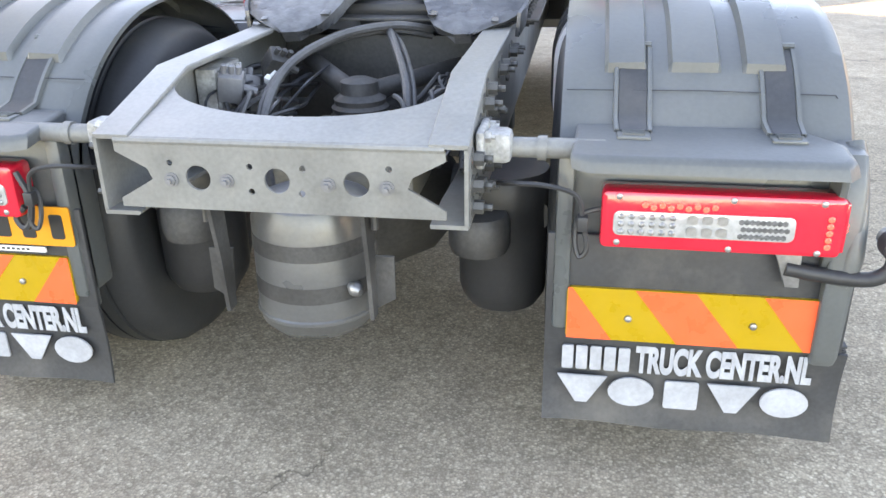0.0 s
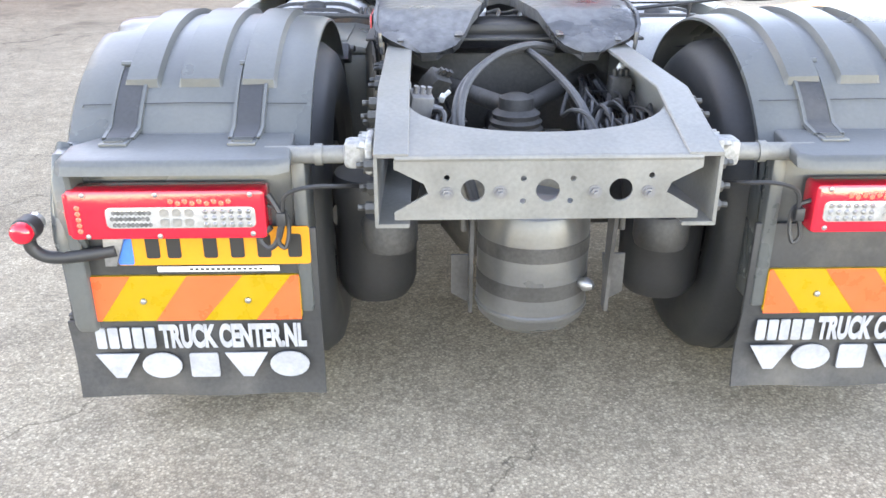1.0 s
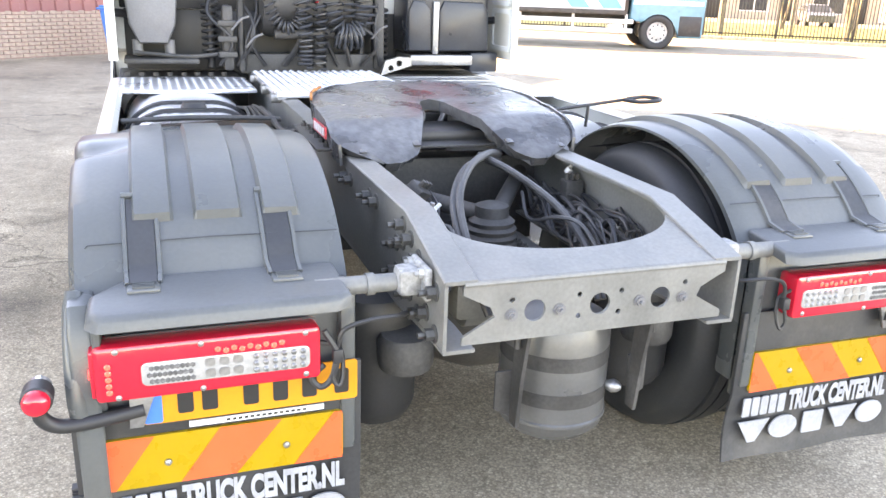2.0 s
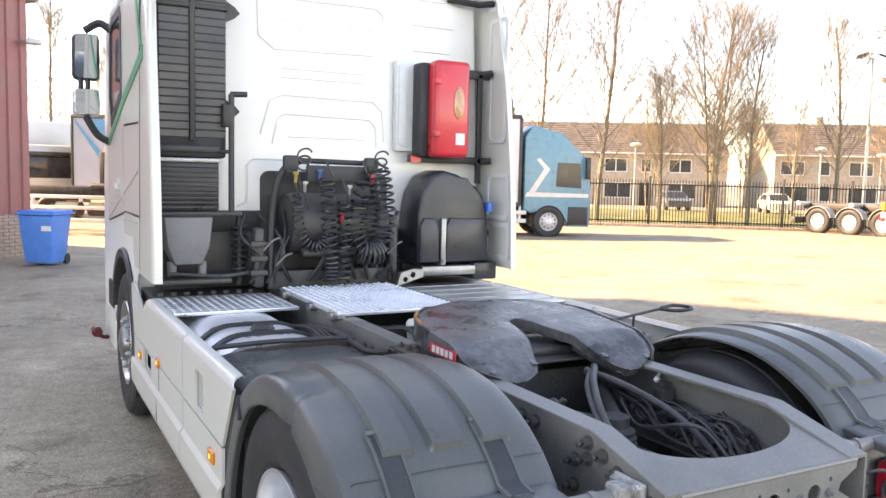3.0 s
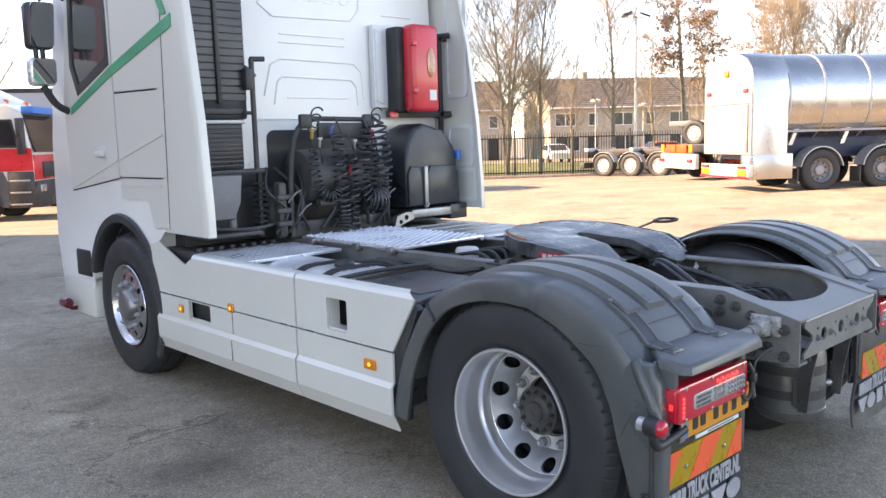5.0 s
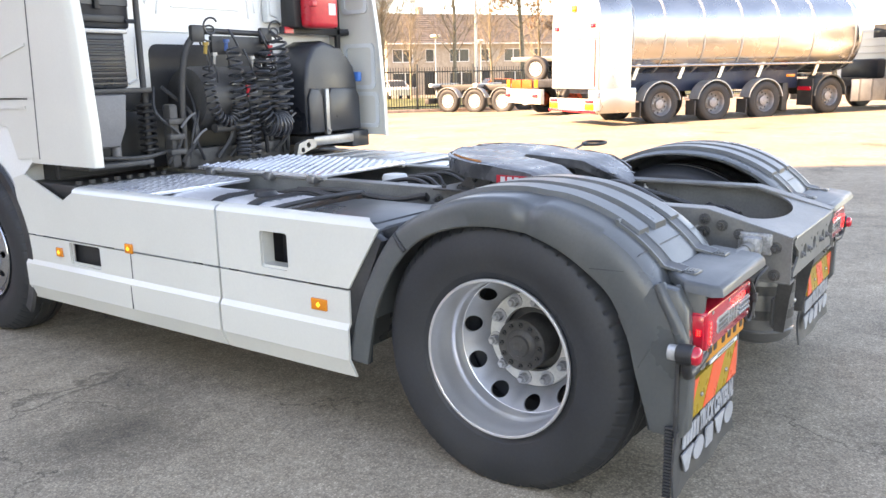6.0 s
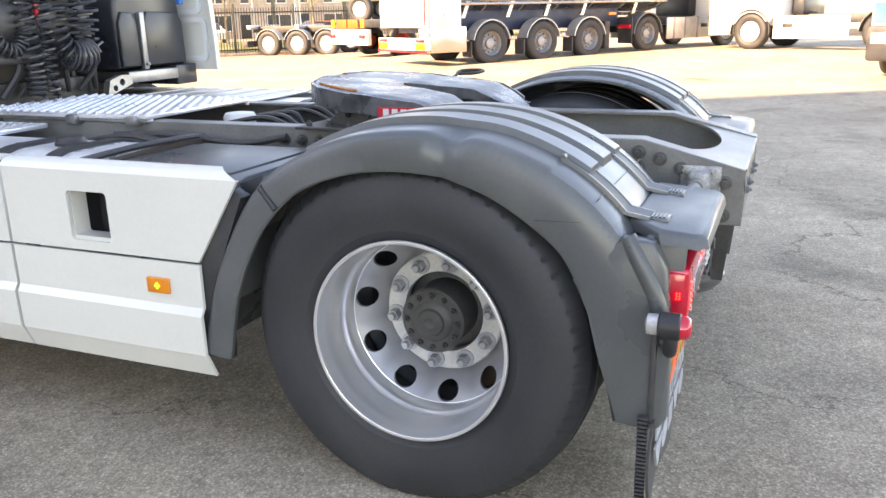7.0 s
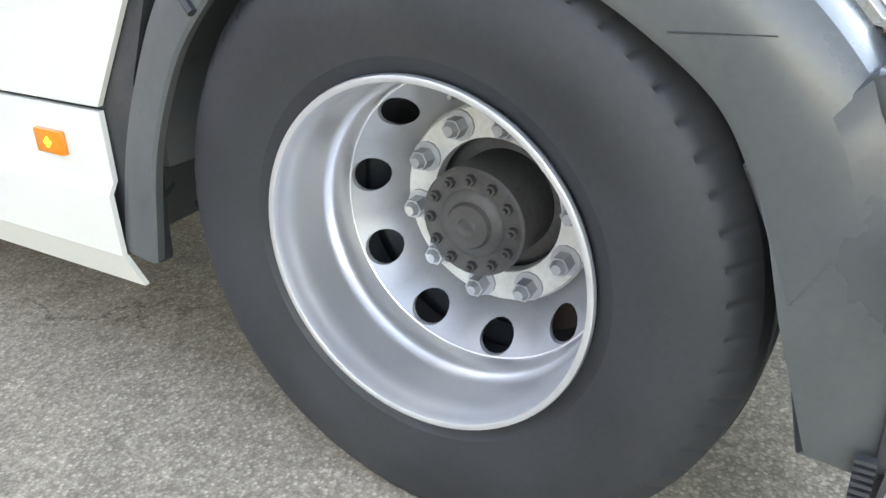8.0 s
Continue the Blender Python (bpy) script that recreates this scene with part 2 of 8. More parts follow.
def tube(bm, pts, r, n=8, cap=True):
    """A round bar along pts; r: one radius or one for each point."""
    pts = [Vector(p) for p in pts]
    rs = r if isinstance(r, (list, tuple)) else [r] * len(pts)
    rings = []
    u = None
    for i, p in enumerate(pts):
        d = (pts[min(i + 1, len(pts) - 1)] - pts[max(i - 1, 0)]).normalized()
        if u is None:
            u, w = frame_of(d)
        u = (u - d * u.dot(d)).normalized()
        w = d.cross(u)
        rings.append([bm.verts.new(p + rs[i] * (math.cos(a) * u + math.sin(a) * w)) for a in [2 * math.pi * k / n for k in range(n)]])
    for a, b in zip(rings, rings[1:]):
        for k in range(n):
            bm.faces.new((a[k], a[(k + 1) % n], b[(k + 1) % n], b[k]))
    if cap:
        bm.faces.new(rings[0][::-1])
        bm.faces.new(rings[-1])
    return bm


def cyl(bm, a, b, r, n=16, r2=None):
    return tube(bm, [a, b], [r, r if r2 is None else r2], n)


def lathe(bm, prof, centre=(0, 0, 0), axis="x", n=48, close=False, wobble=None, cap=True):
    """prof: (along, radius) pairs, turned round the axis through centre."""
    c = Vector(centre)
    rings = []
    for j, (h, r) in enumerate(prof):
        ring = []
        for k in range(n):
            a = 2 * math.pi * k / n
            rr = r + (wobble(j, k) if wobble else 0)
            p, q = rr * math.cos(a), rr * math.sin(a)
            ring.append(bm.verts.new(c + Vector({"x": (h, p, q), "y": (p, h, q), "z": (p, q, h)}[axis])))
        rings.append(ring)
    pairs = list(zip(rings, rings[1:])) + ([(rings[-1], rings[0])] if close else [])
    for a, b in pairs:
        for k in range(n):
            bm.faces.new((a[k], a[(k + 1) % n], b[(k + 1) % n], b[k]))
    if not close and cap:
        for ring in (rings[0], rings[-1]):
            bm.faces.new(ring)
    return bm


def place(axis, a, p, q):
    return {"x": (a, p, q), "y": (p, a, q), "z": (p, q, a)}[axis]


def prism(bm, pts, axis, a, b, bev=0.0, seg=2):
    lo = [bm.verts.new(place(axis, a, *p)) for p in pts]
    hi = [bm.verts.new(place(axis, b, *p)) for p in pts]
    n = len(pts)
    faces = [bm.faces.new(lo[::-1]), bm.faces.new(hi)]
    faces += [bm.faces.new((lo[i], lo[(i + 1) % n], hi[(i + 1) % n], hi[i])) for i in range(n)]
    if bev:
        bmesh.ops.bevel(bm, geom=list({e for f in faces[:2] for e in f.edges}), offset=bev, segments=seg, profile=0.5, affect="EDGES")
    return bm


def plate(bm, outer, holes, axis, a, b):
    """A sheet from a to b along axis with openings right through it."""
    tmp = bmesh.new()
    for loop in [outer] + list(holes):
        vs = [tmp.verts.new((*p, 0)) for p in loop]
        for i in range(len(vs)):
            tmp.edges.new((vs[i], vs[(i + 1) % len(vs)]))
    bmesh.ops.triangle_fill(tmp, use_beauty=True, use_dissolve=False, edges=tmp.edges[:])
    tmp.verts.index_update()
    for h in (a, b):
        vs = [bm.verts.new(place(axis, h, v.co.x, v.co.y)) for v in tmp.verts]
        for f in tmp.faces:
            bm.faces.new([vs[v.index] for v in f.verts])
        if h == a:
            first = vs
    for e in tmp.edges:
        if len(e.link_faces) == 1:
            i, j = e.verts[0].index, e.verts[1].index
            bm.faces.new((first[i], first[j], vs[j], vs[i]))
    tmp.free()
    return bm


def ring_pts(cx, cy, r, n=16, r2=None, start=0.0):
    return [(cx + r * math.cos(start + 2 * math.pi * k / n), cy + (r2 or r) * math.sin(start + 2 * math.pi * k / n)) for k in range(n)]


def round_rect(x0, x1, y0, y1, r, n=4):
    out = []
    for cx, cy, s in ((x1 - r, y1 - r, 0), (x0 + r, y1 - r, 90), (x0 + r, y0 + r, 180), (x1 - r, y0 + r, 270)):
        out += [(cx + r * math.cos(radians(s + 90 * k / n)), cy + r * math.sin(radians(s + 90 * k / n))) for k in range(n + 1)]
    return out


def grid(bm, rows):
    """A skin through rows of points."""
    vs = [[bm.verts.new(p) for p in row] for row in rows]
    for a, b in zip(vs, vs[1:]):
        for i in range(len(a) - 1):
            bm.faces.new((a[i], a[i + 1], b[i + 1], b[i]))
    return bm


def thick(ob, t, offset=-1.0):
    bm = bmesh.new()
    bm.from_mesh(ob.data)
    bm.normal_update()
    if offset:
        for v in bm.verts:
            v.co += v.normal * (offset * t / 2)
    bmesh.ops.solidify(bm, geom=bm.faces[:], thickness=t)
    bmesh.ops.recalc_face_normals(bm, faces=bm.faces[:])
    bm.to_mesh(ob.data)
    bm.free()
    ob.data.shade_smooth()
    ob.data.set_sharp_from_angle(angle=radians(45))
    return ob


def smooth_path(pts, steps=6):
    """A soft curve through pts (Catmull-Rom)."""
    p = [Vector(q) for q in pts]
    p = [p[0] * 2 - p[1]] + p + [p[-1] * 2 - p[-2]]
    out = []
    for i in range(1, len(p) - 2):
        for k in range(steps):
            t = k / steps
            out.append(0.5 * ((2 * p[i]) + (p[i + 1] - p[i - 1]) * t + (2 * p[i - 1] - 5 * p[i] + 4 * p[i + 1] - p[i + 2]) * t * t + (3 * p[i] - p[i - 1] - 3 * p[i + 1] + p[i + 2]) * t ** 3))
    return out + [p[-2]]


def hexbolt(bm, at, d, r=0.011, h=0.012):
    at, d = Vector(at), Vector(d).normalized()
    tube(bm, [at, at + d * h], r, 6)
    tube(bm, [at + d * h, at + d * (h + 0.009)], r * 0.5, 6)
    return bm


def writing(name, text, size, material, parent, m, extrude=0.001, squeeze=1.0, bold=0.0):
    c = bpy.data.curves.new(name, "FONT")
    c.body, c.size, c.extrude, c.offset = text, size, extrude, bold
    c.align_x, c.align_y = "CENTER", "CENTER"
    tmp = bpy.data.objects.new(name, c)
    me = bpy.data.meshes.new_from_object(tmp)
    bpy.data.objects.remove(tmp)
    me.materials.clear()
    me.materials.append(material)
    o = new(name, me)
    o.parent = parent
    o.matrix_basis = m @ Matrix.Diagonal((squeeze, 1, 1, 1))
    return o


# ---- ground ----


def gz(x, y):
    """The yard falls away slightly on all sides, but rises to where the tanker stands."""
    u, v = max(0.0, min(1.0, (x - 6.0) / 22.0)), max(0.0, min(1.0, (18.0 - y) / 8.0))
    rise = 0.32 * u * u * (3 - 2 * u) * v * v * (3 - 2 * v)
    return rise - 0.006 * max(0.0, min(math.hypot(x, y), 110.0) - 3.0)


bm = B()
radii = [0.0, 1.5, 3, 4.5, 6, 8, 10, 13, 17, 22, 28, 35, 44, 55, 70, 90, 110, 160, 300, 800, 2500]
centre = bm.verts.new((0, 0, 0))
last = None
for r in radii[1:]:
    ring = [bm.verts.new((r * math.cos(a), r * math.sin(a), gz(r * math.cos(a), r * math.sin(a)))) for a in [2 * math.pi * k / 64 for k in range(64)]]
    for k in range(64):
        if last:
            bm.faces.new((last[k], ring[k], ring[(k + 1) % 64], last[(k + 1) % 64]))
        else:
            bm.faces.new((centre, ring[k], ring[(k + 1) % 64]))
    last = ring
tagged(part("ground", bm, M_ASPHALT, smooth=180), "weathered grey asphalt yard with pale stone chippings", "yard", kind="structure")

# ---- the tractor unit: rear frame end at y = 0, nose towards +y ----
truck = thing("tractor_unit", "white two-axle tractor unit with grey rear mudguards, parked on asphalt", "truck")
AXLE_R, AXLE_F, HUB = 0.845, 4.64, 0.5
Z_RAIL, X_RAIL = 0.985, 0.42

# frame rails: channel sections, lower at the tail
rail_side = [(0.0, 0.725), (0.0, 0.897), (0.33, Z_RAIL), (5.5, Z_RAIL), (5.5, 0.70), (0.5, 0.70), (0.16, 0.725)]
for s in (-1, 1):
    bm = B()
    prism(bm, rail_side, "x", s * X_RAIL, s * (X_RAIL - 0.009))
    for flange in ([(0.0, 0.905), (0.33, Z_RAIL + 0.008), (5.5, Z_RAIL + 0.008), (5.5, Z_RAIL - 0.002), (0.33, Z_RAIL - 0.002), (0.0, 0.895)],
                   [(0.0, 0.717), (0.16, 0.717), (0.5, 0.692), (5.5, 0.692), (5.5, 0.702), (0.5, 0.702), (0.16, 0.727), (0.0, 0.727)]):
        prism(bm, flange, "x", s * (X_RAIL + 0.001), s * (X_RAIL - 0.085), bev=0.003, seg=1)
    part("frame_rail", bm, M_FRAME, truck, "grey painted steel channel")

# rear cross member with notched ends, round openings and small holes
bm = B()
Z0, Z1 = 0.738, 0.889
outer = [(-0.372, Z0), (0.372, Z0), (0.372, Z0 + 0.02), (0.29, 0.805), (0.30, 0.83), (0.372, 0.868), (0.372, Z1), (-0.372, Z1), (-0.372, 0.868), (-0.30, 0.83), (-0.29, 0.805), (-0.372, Z0 + 0.02)]
holes = [ring_pts(x, 0.812, 0.029, 20) for x in (-0.182, 0.0, 0.178)]
holes += [ring_pts(x, z, 0.0075, 8) for x, z in ((-0.06, 0.785), (0.055, 0.785), (-0.06, 0.842), (0.06, 0.842), (-0.245, 0.845), (0.25, 0.848))]
plate(bm, outer, holes, "y", 0.0, 0.009)
part("cross_member", bm, M_FRAME, truck, "grey steel plate with three round openings")
bm = B()
top = [(-0.372, 0.004), (0.372, 0.004), (0.372, 0.06), (0.345, 0.31)]
top += [(0.345 * math.cos(radians(a)), 0.31 - 0.20 * math.sin(radians(a)) ** 0.8) for a in range(8, 176, 8)]
top += [(-0.345, 0.31), (-0.372, 0.06)]
zz = lambda y: 0.898 + 0.24 * y
lo = [bm.verts.new((x, y, zz(y) - 0.006)) for x, y in top]
hi = [bm.verts.new((x, y, zz(y) + 0.003)) for x, y in top]
bm.faces.new(lo[::-1])
bm.faces.new(hi)
for i in range(len(top)):
    j = (i + 1) % len(top)
    bm.faces.new((lo[i], lo[j], hi[j], hi[i]))
bmesh.ops.triangulate(bm, faces=[f for f in bm.faces if len(f.verts) > 4])
tube(bm, [(-0.37, 0.004, 0.893), (0.37, 0.004, 0.893)], 0.0085, 8)
part("cross_member_flange", bm, M_FRAME, truck, "scooped grey steel top flange")
bolt = B()
hexbolt(bolt, (0, 0, 0), (0, -1, 0), 0.0125, 0.009)
lathe(bolt, [(-0.002, 0.017), (0.0, 0.017), (0.001, 0.01)], axis="y", n=12)
first = part("bolt", bolt, M_POT, truck, "dark hex bolt")
first.matrix_basis = pose(-0.245, -0.001, 0.806)
for x, z in ((-0.115, 0.808), (0.115, 0.808), (0.245, 0.806), (0.0, 0.86)):
    if z < 0.85:
        share("bolt", first, truck, pose(x, -0.001, z))
# bolts on the outside of the rails
side = B()
hexbolt(side, (0, 0, 0), (1, 0, 0), 0.016, 0.026)
tube(side, [(0.026, 0, 0), (0.045, 0, 0)], 0.008, 6)
lathe(side, [(0, 0.024), (0.003, 0.024), (0.004, 0.014)], axis="x", n=12)
side_bolt = part("bolt", side, mat("dark_bolt", (0.085, 0.085, 0.082), 0.45, metal=0.3, var=0.2),  truck, "grey hex bolt")
side_bolt.matrix_basis = pose(X_RAIL, 0.06, 0.80)
spots = [(0.06, 0.86), (0.06, 0.75), (0.13, 0.78), (0.13, 0.84), (0.13, 0.885), (0.2, 0.75), (0.2, 0.82), (0.2, 0.9), (0.27, 0.78), (0.27, 0.93), (0.34, 0.90), (0.34, 0.95), (0.4, 0.80), (0.4, 0.88),
         (0.62, 0.94), (0.70, 0.94), (0.95, 0.93), (1.02, 0.93), (1.5, 0.94), (1.58, 0.94), (1.66, 0.94), (1.74, 0.94), (2.0, 0.9), (2.1, 0.9)]
for s in (-1, 1):
    for y, z in spots:
        share("bolt", side_bolt, truck, pose(s * X_RAIL, y, z, 0, 0, 0 if s > 0 else 180))
# cast mudguard brackets with their tubes
for s in (-1, 1):
    bm = B()
    box(bm, s * 0.425, s * 0.445, 0.07, 0.20, 0.83, 0.915, 0.008)
    box(bm, s * 0.44, s * 0.50, 0.10, 0.17, 0.835, 0.905, 0.014)
    for y in (0.09, 0.18):
        hexbolt(bm, (s * 0.445, y, 0.90), (s, 0, 0), 0.013)
    part("cast_bracket", bm, M_CAST, truck, "waxy pale cast bracket")
    bm = B()
    tube(bm, [(s * 0.49, 0.14, 0.865), (s * 0.70, 0.14, 0.865)], 0.023, 14)
    tube(bm, [(s * 0.555, 0.14, 0.865), (s * 0.575, 0.14, 0.865)], 0.028, 14)
    part("guard_tube", bm, M_FRAME, truck)

# rear mudguards
guard_path = [(1.575, 0.38, 1.455, 0.37), (1.51, 0.60, 1.405, 0.59), (1.425, 0.78, 1.33, 0.75), (1.33, 0.92, 1.255, 0.85), (1.21, 1.015, 1.15, 0.935), (1.02, 1.092, 0.99, 0.99), (0.83, 1.118, 0.82, 1.005),
              (0.65, 1.108, 0.68, 0.985), (0.52, 1.075, 0.58, 0.95), (0.40, 1.02, 0.48, 0.89), (0.31, 0.955, 0.395, 0.82), (0.235, 0.875, 0.345, 0.735), (0.205, 0.82, 0.315, 0.66), (0.19, 0.76, 0.285, 0.58)]
soft_out = smooth_path([(0, a, b) for a, b, _, _ in guard_path], 8)
soft_in = smooth_path([(0, c, d) for _, _, c, d in guard_path], 8)
XI, XO = 0.60, 1.25
bands = [(0.70, 0.79), (0.845, 0.955), (1.01, 1.10)]


def guard(s):
    bm = B()
    rows = []
    n = len(soft_out)
    for i, (o, k) in enumerate(zip(soft_out, soft_in)):
        t = (soft_out[min(i + 1, n - 1)] - soft_out[max(i - 1, 0)]).normalized()
        nrm = Vector((0, -t.z, t.y))
        if nrm.dot(Vector((0, o.y - AXLE_R, o.z - HUB))) < 0:
            nrm = -nrm
        row = [(s * XI, *(k.lerp(o, 0.82)).yz)]
        row.append((s * XI, *(o - nrm * 0.012).yz))
        x = XI + 0.02
        xs = sorted({0.625, 0.66, 0.95, 1.0, 1.16, 1.20} | {e + d for b in bands for e in b for d in (-0.005, 0.003)})
        on_top = 0.36 < o.y < 1.22 and o.z > 0.96
        for x in xs:
            up = 0.018 if on_top and any(a <= x <= b for a, b in bands) else 0.0
            crown = 0.012 * (1 - ((x - 0.92) / 0.33) ** 2)
            row.append((s * x, *(o + nrm * (up + crown - 0.006)).yz))
        edge = (k - o)
        row += [(s * 1.232, *(o + edge * 0.06).yz), (s * 1.246, *(o + edge * 0.2).yz), (s * XO, *(o + edge * 0.5).yz), (s * 1.252, *(o + edge * 0.94).yz), (s * 1.246, *k.yz), (s * 1.225, *(k + nrm * 0.004).yz)]
        dent = math.exp(-((o.y - (0.70 if s < 0 else 1.12)) / 0.045) ** 2) if o.z > 1.0 else 0.0
        row = [(x - s * 0.016 * dent * (abs(x) > 1.15), y, z - 0.022 * dent * max(0.0, min(1.0, (abs(x) - 1.08) / 0.12)) * (z > 1.03)) for x, y, z in row]
        rows.append(row)
    grid(bm, rows)
    g = thick(part("mudguard", bm, M_GUARD, truck, "ribbed grey plastic mudguard over twin tyres", smooth=50), 0.006, 0.0)
    # seam across the guard and a raised joint at the front
    bm = B()
    for i in (26,):
        o, k = soft_out[i], soft_in[i]
        d = (o - Vector((0, AXLE_R, HUB))).normalized() * 0.006
        tube(bm, [(s * 0.61, *(o + d * 0.2).yz), (s * 1.19, *(o + d * 0.5).yz), (s * 1.247, *(o + (k - o) * 0.2 + d * 0.2).yz), (s * 1.257, *(o + (k - o) * 0.95).yz)], 0.009, 6)
    part("guard_seam", bm, M_GUARD_DARK, g)
    bm = B()
    o = soft_out[80]
    tube(bm, [(s * 0.61, *(o + Vector((0, -0.004, 0.003))).yz), (s * 0.92, *(o + Vector((0, -0.009, 0.008))).yz), (s * 1.2, *(o + Vector((0, -0.004, 0.002))).yz), (s * 1.2475, o.y + 0.03, 0.905), (s * 1.253, 0.46, 0.902)], 0.0014, 6)
    part("guard_seam", bm, M_GUARD_DARK, g)
    # two straps with buckles
    for x in (0.76, 1.082):
        bm = B()
        idx = [j for j in range(len(soft_out)) if soft_out[j].y < 0.43][: -4]
        rows = []
        for j in idx:
            o = soft_out[j]
            d = (o - Vector((0, AXLE_R, HUB))).normalized()
            if o.z < 0.895:
                continue
            rows.append([(s * (x + dx), *(o + d * up).yz) for dx, up in ((-0.044, 0.0), (-0.042, 0.012), (-0.033, 0.012), (-0.031, 0.006), (0.031, 0.006), (0.033, 0.012), (0.042, 0.012), (0.044, 0.0))])
        rows.append([(s * (x + dx), 0.19, 0.893 + up) for dx, up in ((-0.042, -0.004), (-0.040, 0.006), (-0.031, 0.006), (-0.029, 0.002), (0.029, 0.002), (0.031, 0.006), (0.040, 0.006), (0.042, -0.004))])
        grid(bm, rows)
        box(bm, s * (x - 0.036), s * (x + 0.036), 0.145, 0.205, 0.884, 0.895, 0.004)
        top0 = rows[0]
        tube(bm, [top0[1], top0[6]], 0.008, 6)
        for k in range(4):
            box(bm, s * (x - 0.024), s * (x + 0.024), 0.155 + 0.010 * k, 0.160 + 0.010 * k, 0.893, 0.899)
        thick(part("strap", bm, M_GUARD, g, "moulded strap with a slotted buckle"), 0.003, 0.0)
        # strap middle is the same grey; a darker skin paints its sunken shade
        bm = B()
        grid(bm, [[Vector(r[3]) + Vector((0, -0.002, 0.003)), Vector(r[4]) + Vector((0, -0.002, 0.003))] for r in rows[1:]])
        part("strap_shade", bm, M_GUARD_DARK, g)
    # rear wall, side cheek and the shelf above the lamp
    bm = B()
    cheek = [(0.235, 0.875), (0.16, 0.865), (0.125, 0.80), (0.108, 0.60), (0.108, 0.40), (0.125, 0.372), (0.16, 0.362), (0.245, 0.37), (0.278, 0.56), (0.315, 0.66), (0.36, 0.75)]
    prism(bm, cheek, "x", s * 1.19, s * 1.248, bev=0.012)
    tube(bm, smooth_path([(s * 1.232, 0.225, 0.875), (s * 1.238, 0.195, 0.82), (s * 1.24, 0.16, 0.755), (s * 1.24, 0.14, 0.70), (s * 1.238, 0.125, 0.63), (s * 1.225, 0.12, 0.58)], 5), [0.02, 0.022, 0.023, 0.024, 0.024, 0.024, 0.024, 0.024, 0.024, 0.024, 0.024, 0.024, 0.024, 0.024, 0.024, 0.024, 0.024, 0.024, 0.024, 0.024, 0.023, 0.022, 0.021, 0.02, 0.018, 0.016], 10)
    box(bm, s * 0.60, s * 1.20, 0.165, 0.185, 0.38, 0.87, 0.006)
    box(bm, s * 0.60, s * 0.64, 0.13, 0.26, 0.42, 0.86, 0.012)
    part("rear_wall", bm, M_GUARD, g)
    bm = B()
    low = [(s * 0.665, 0.036), (s * 1.18, 0.036), (s * 1.205, 0.065), (s * 1.205, 0.15), (s * 1.12, 0.235), (s * 0.64, 0.235), (s * 0.63, 0.06)]
    lo = [bm.verts.new((x, y, 0.844 + 0.10 * max(0, y - 0.05))) for x, y in low]
    hi = [bm.verts.new((x * 0.992, y + 0.008, 0.874 + 0.10 * y)) for x, y in low]
    bm.faces.new(lo[::-1])
    f = bm.faces.new(hi)
    for i in range(len(low)):
        j = (i + 1) % len(low)
        bm.faces.new((lo[i], lo[j], hi[j], hi[i]))
    bmesh.ops.bevel(bm, geom=list(f.edges), offset=0.014, segments=3, profile=0.5, affect="EDGES")
    part("lamp_shelf", bm, M_SHELF, g, "grey plastic shelf over the tail lamp")
    bm = B()
    prism(bm, [(0.085, 0.855), (0.20, 0.865), (0.20, 0.60), (0.13, 0.60), (0.105, 0.66), (0.095, 0.70)], "x", s * 1.178, s * 1.196, bev=0.006)
    prism(bm, ring_pts(0.15, 0.79, 0.022, 16, 0.034), "x", s * 1.194, s * 1.1995)
    part("lamp_side_panel", bm, M_GUARD, g)
    return g


for s in (-1, 1):
    guard(s)
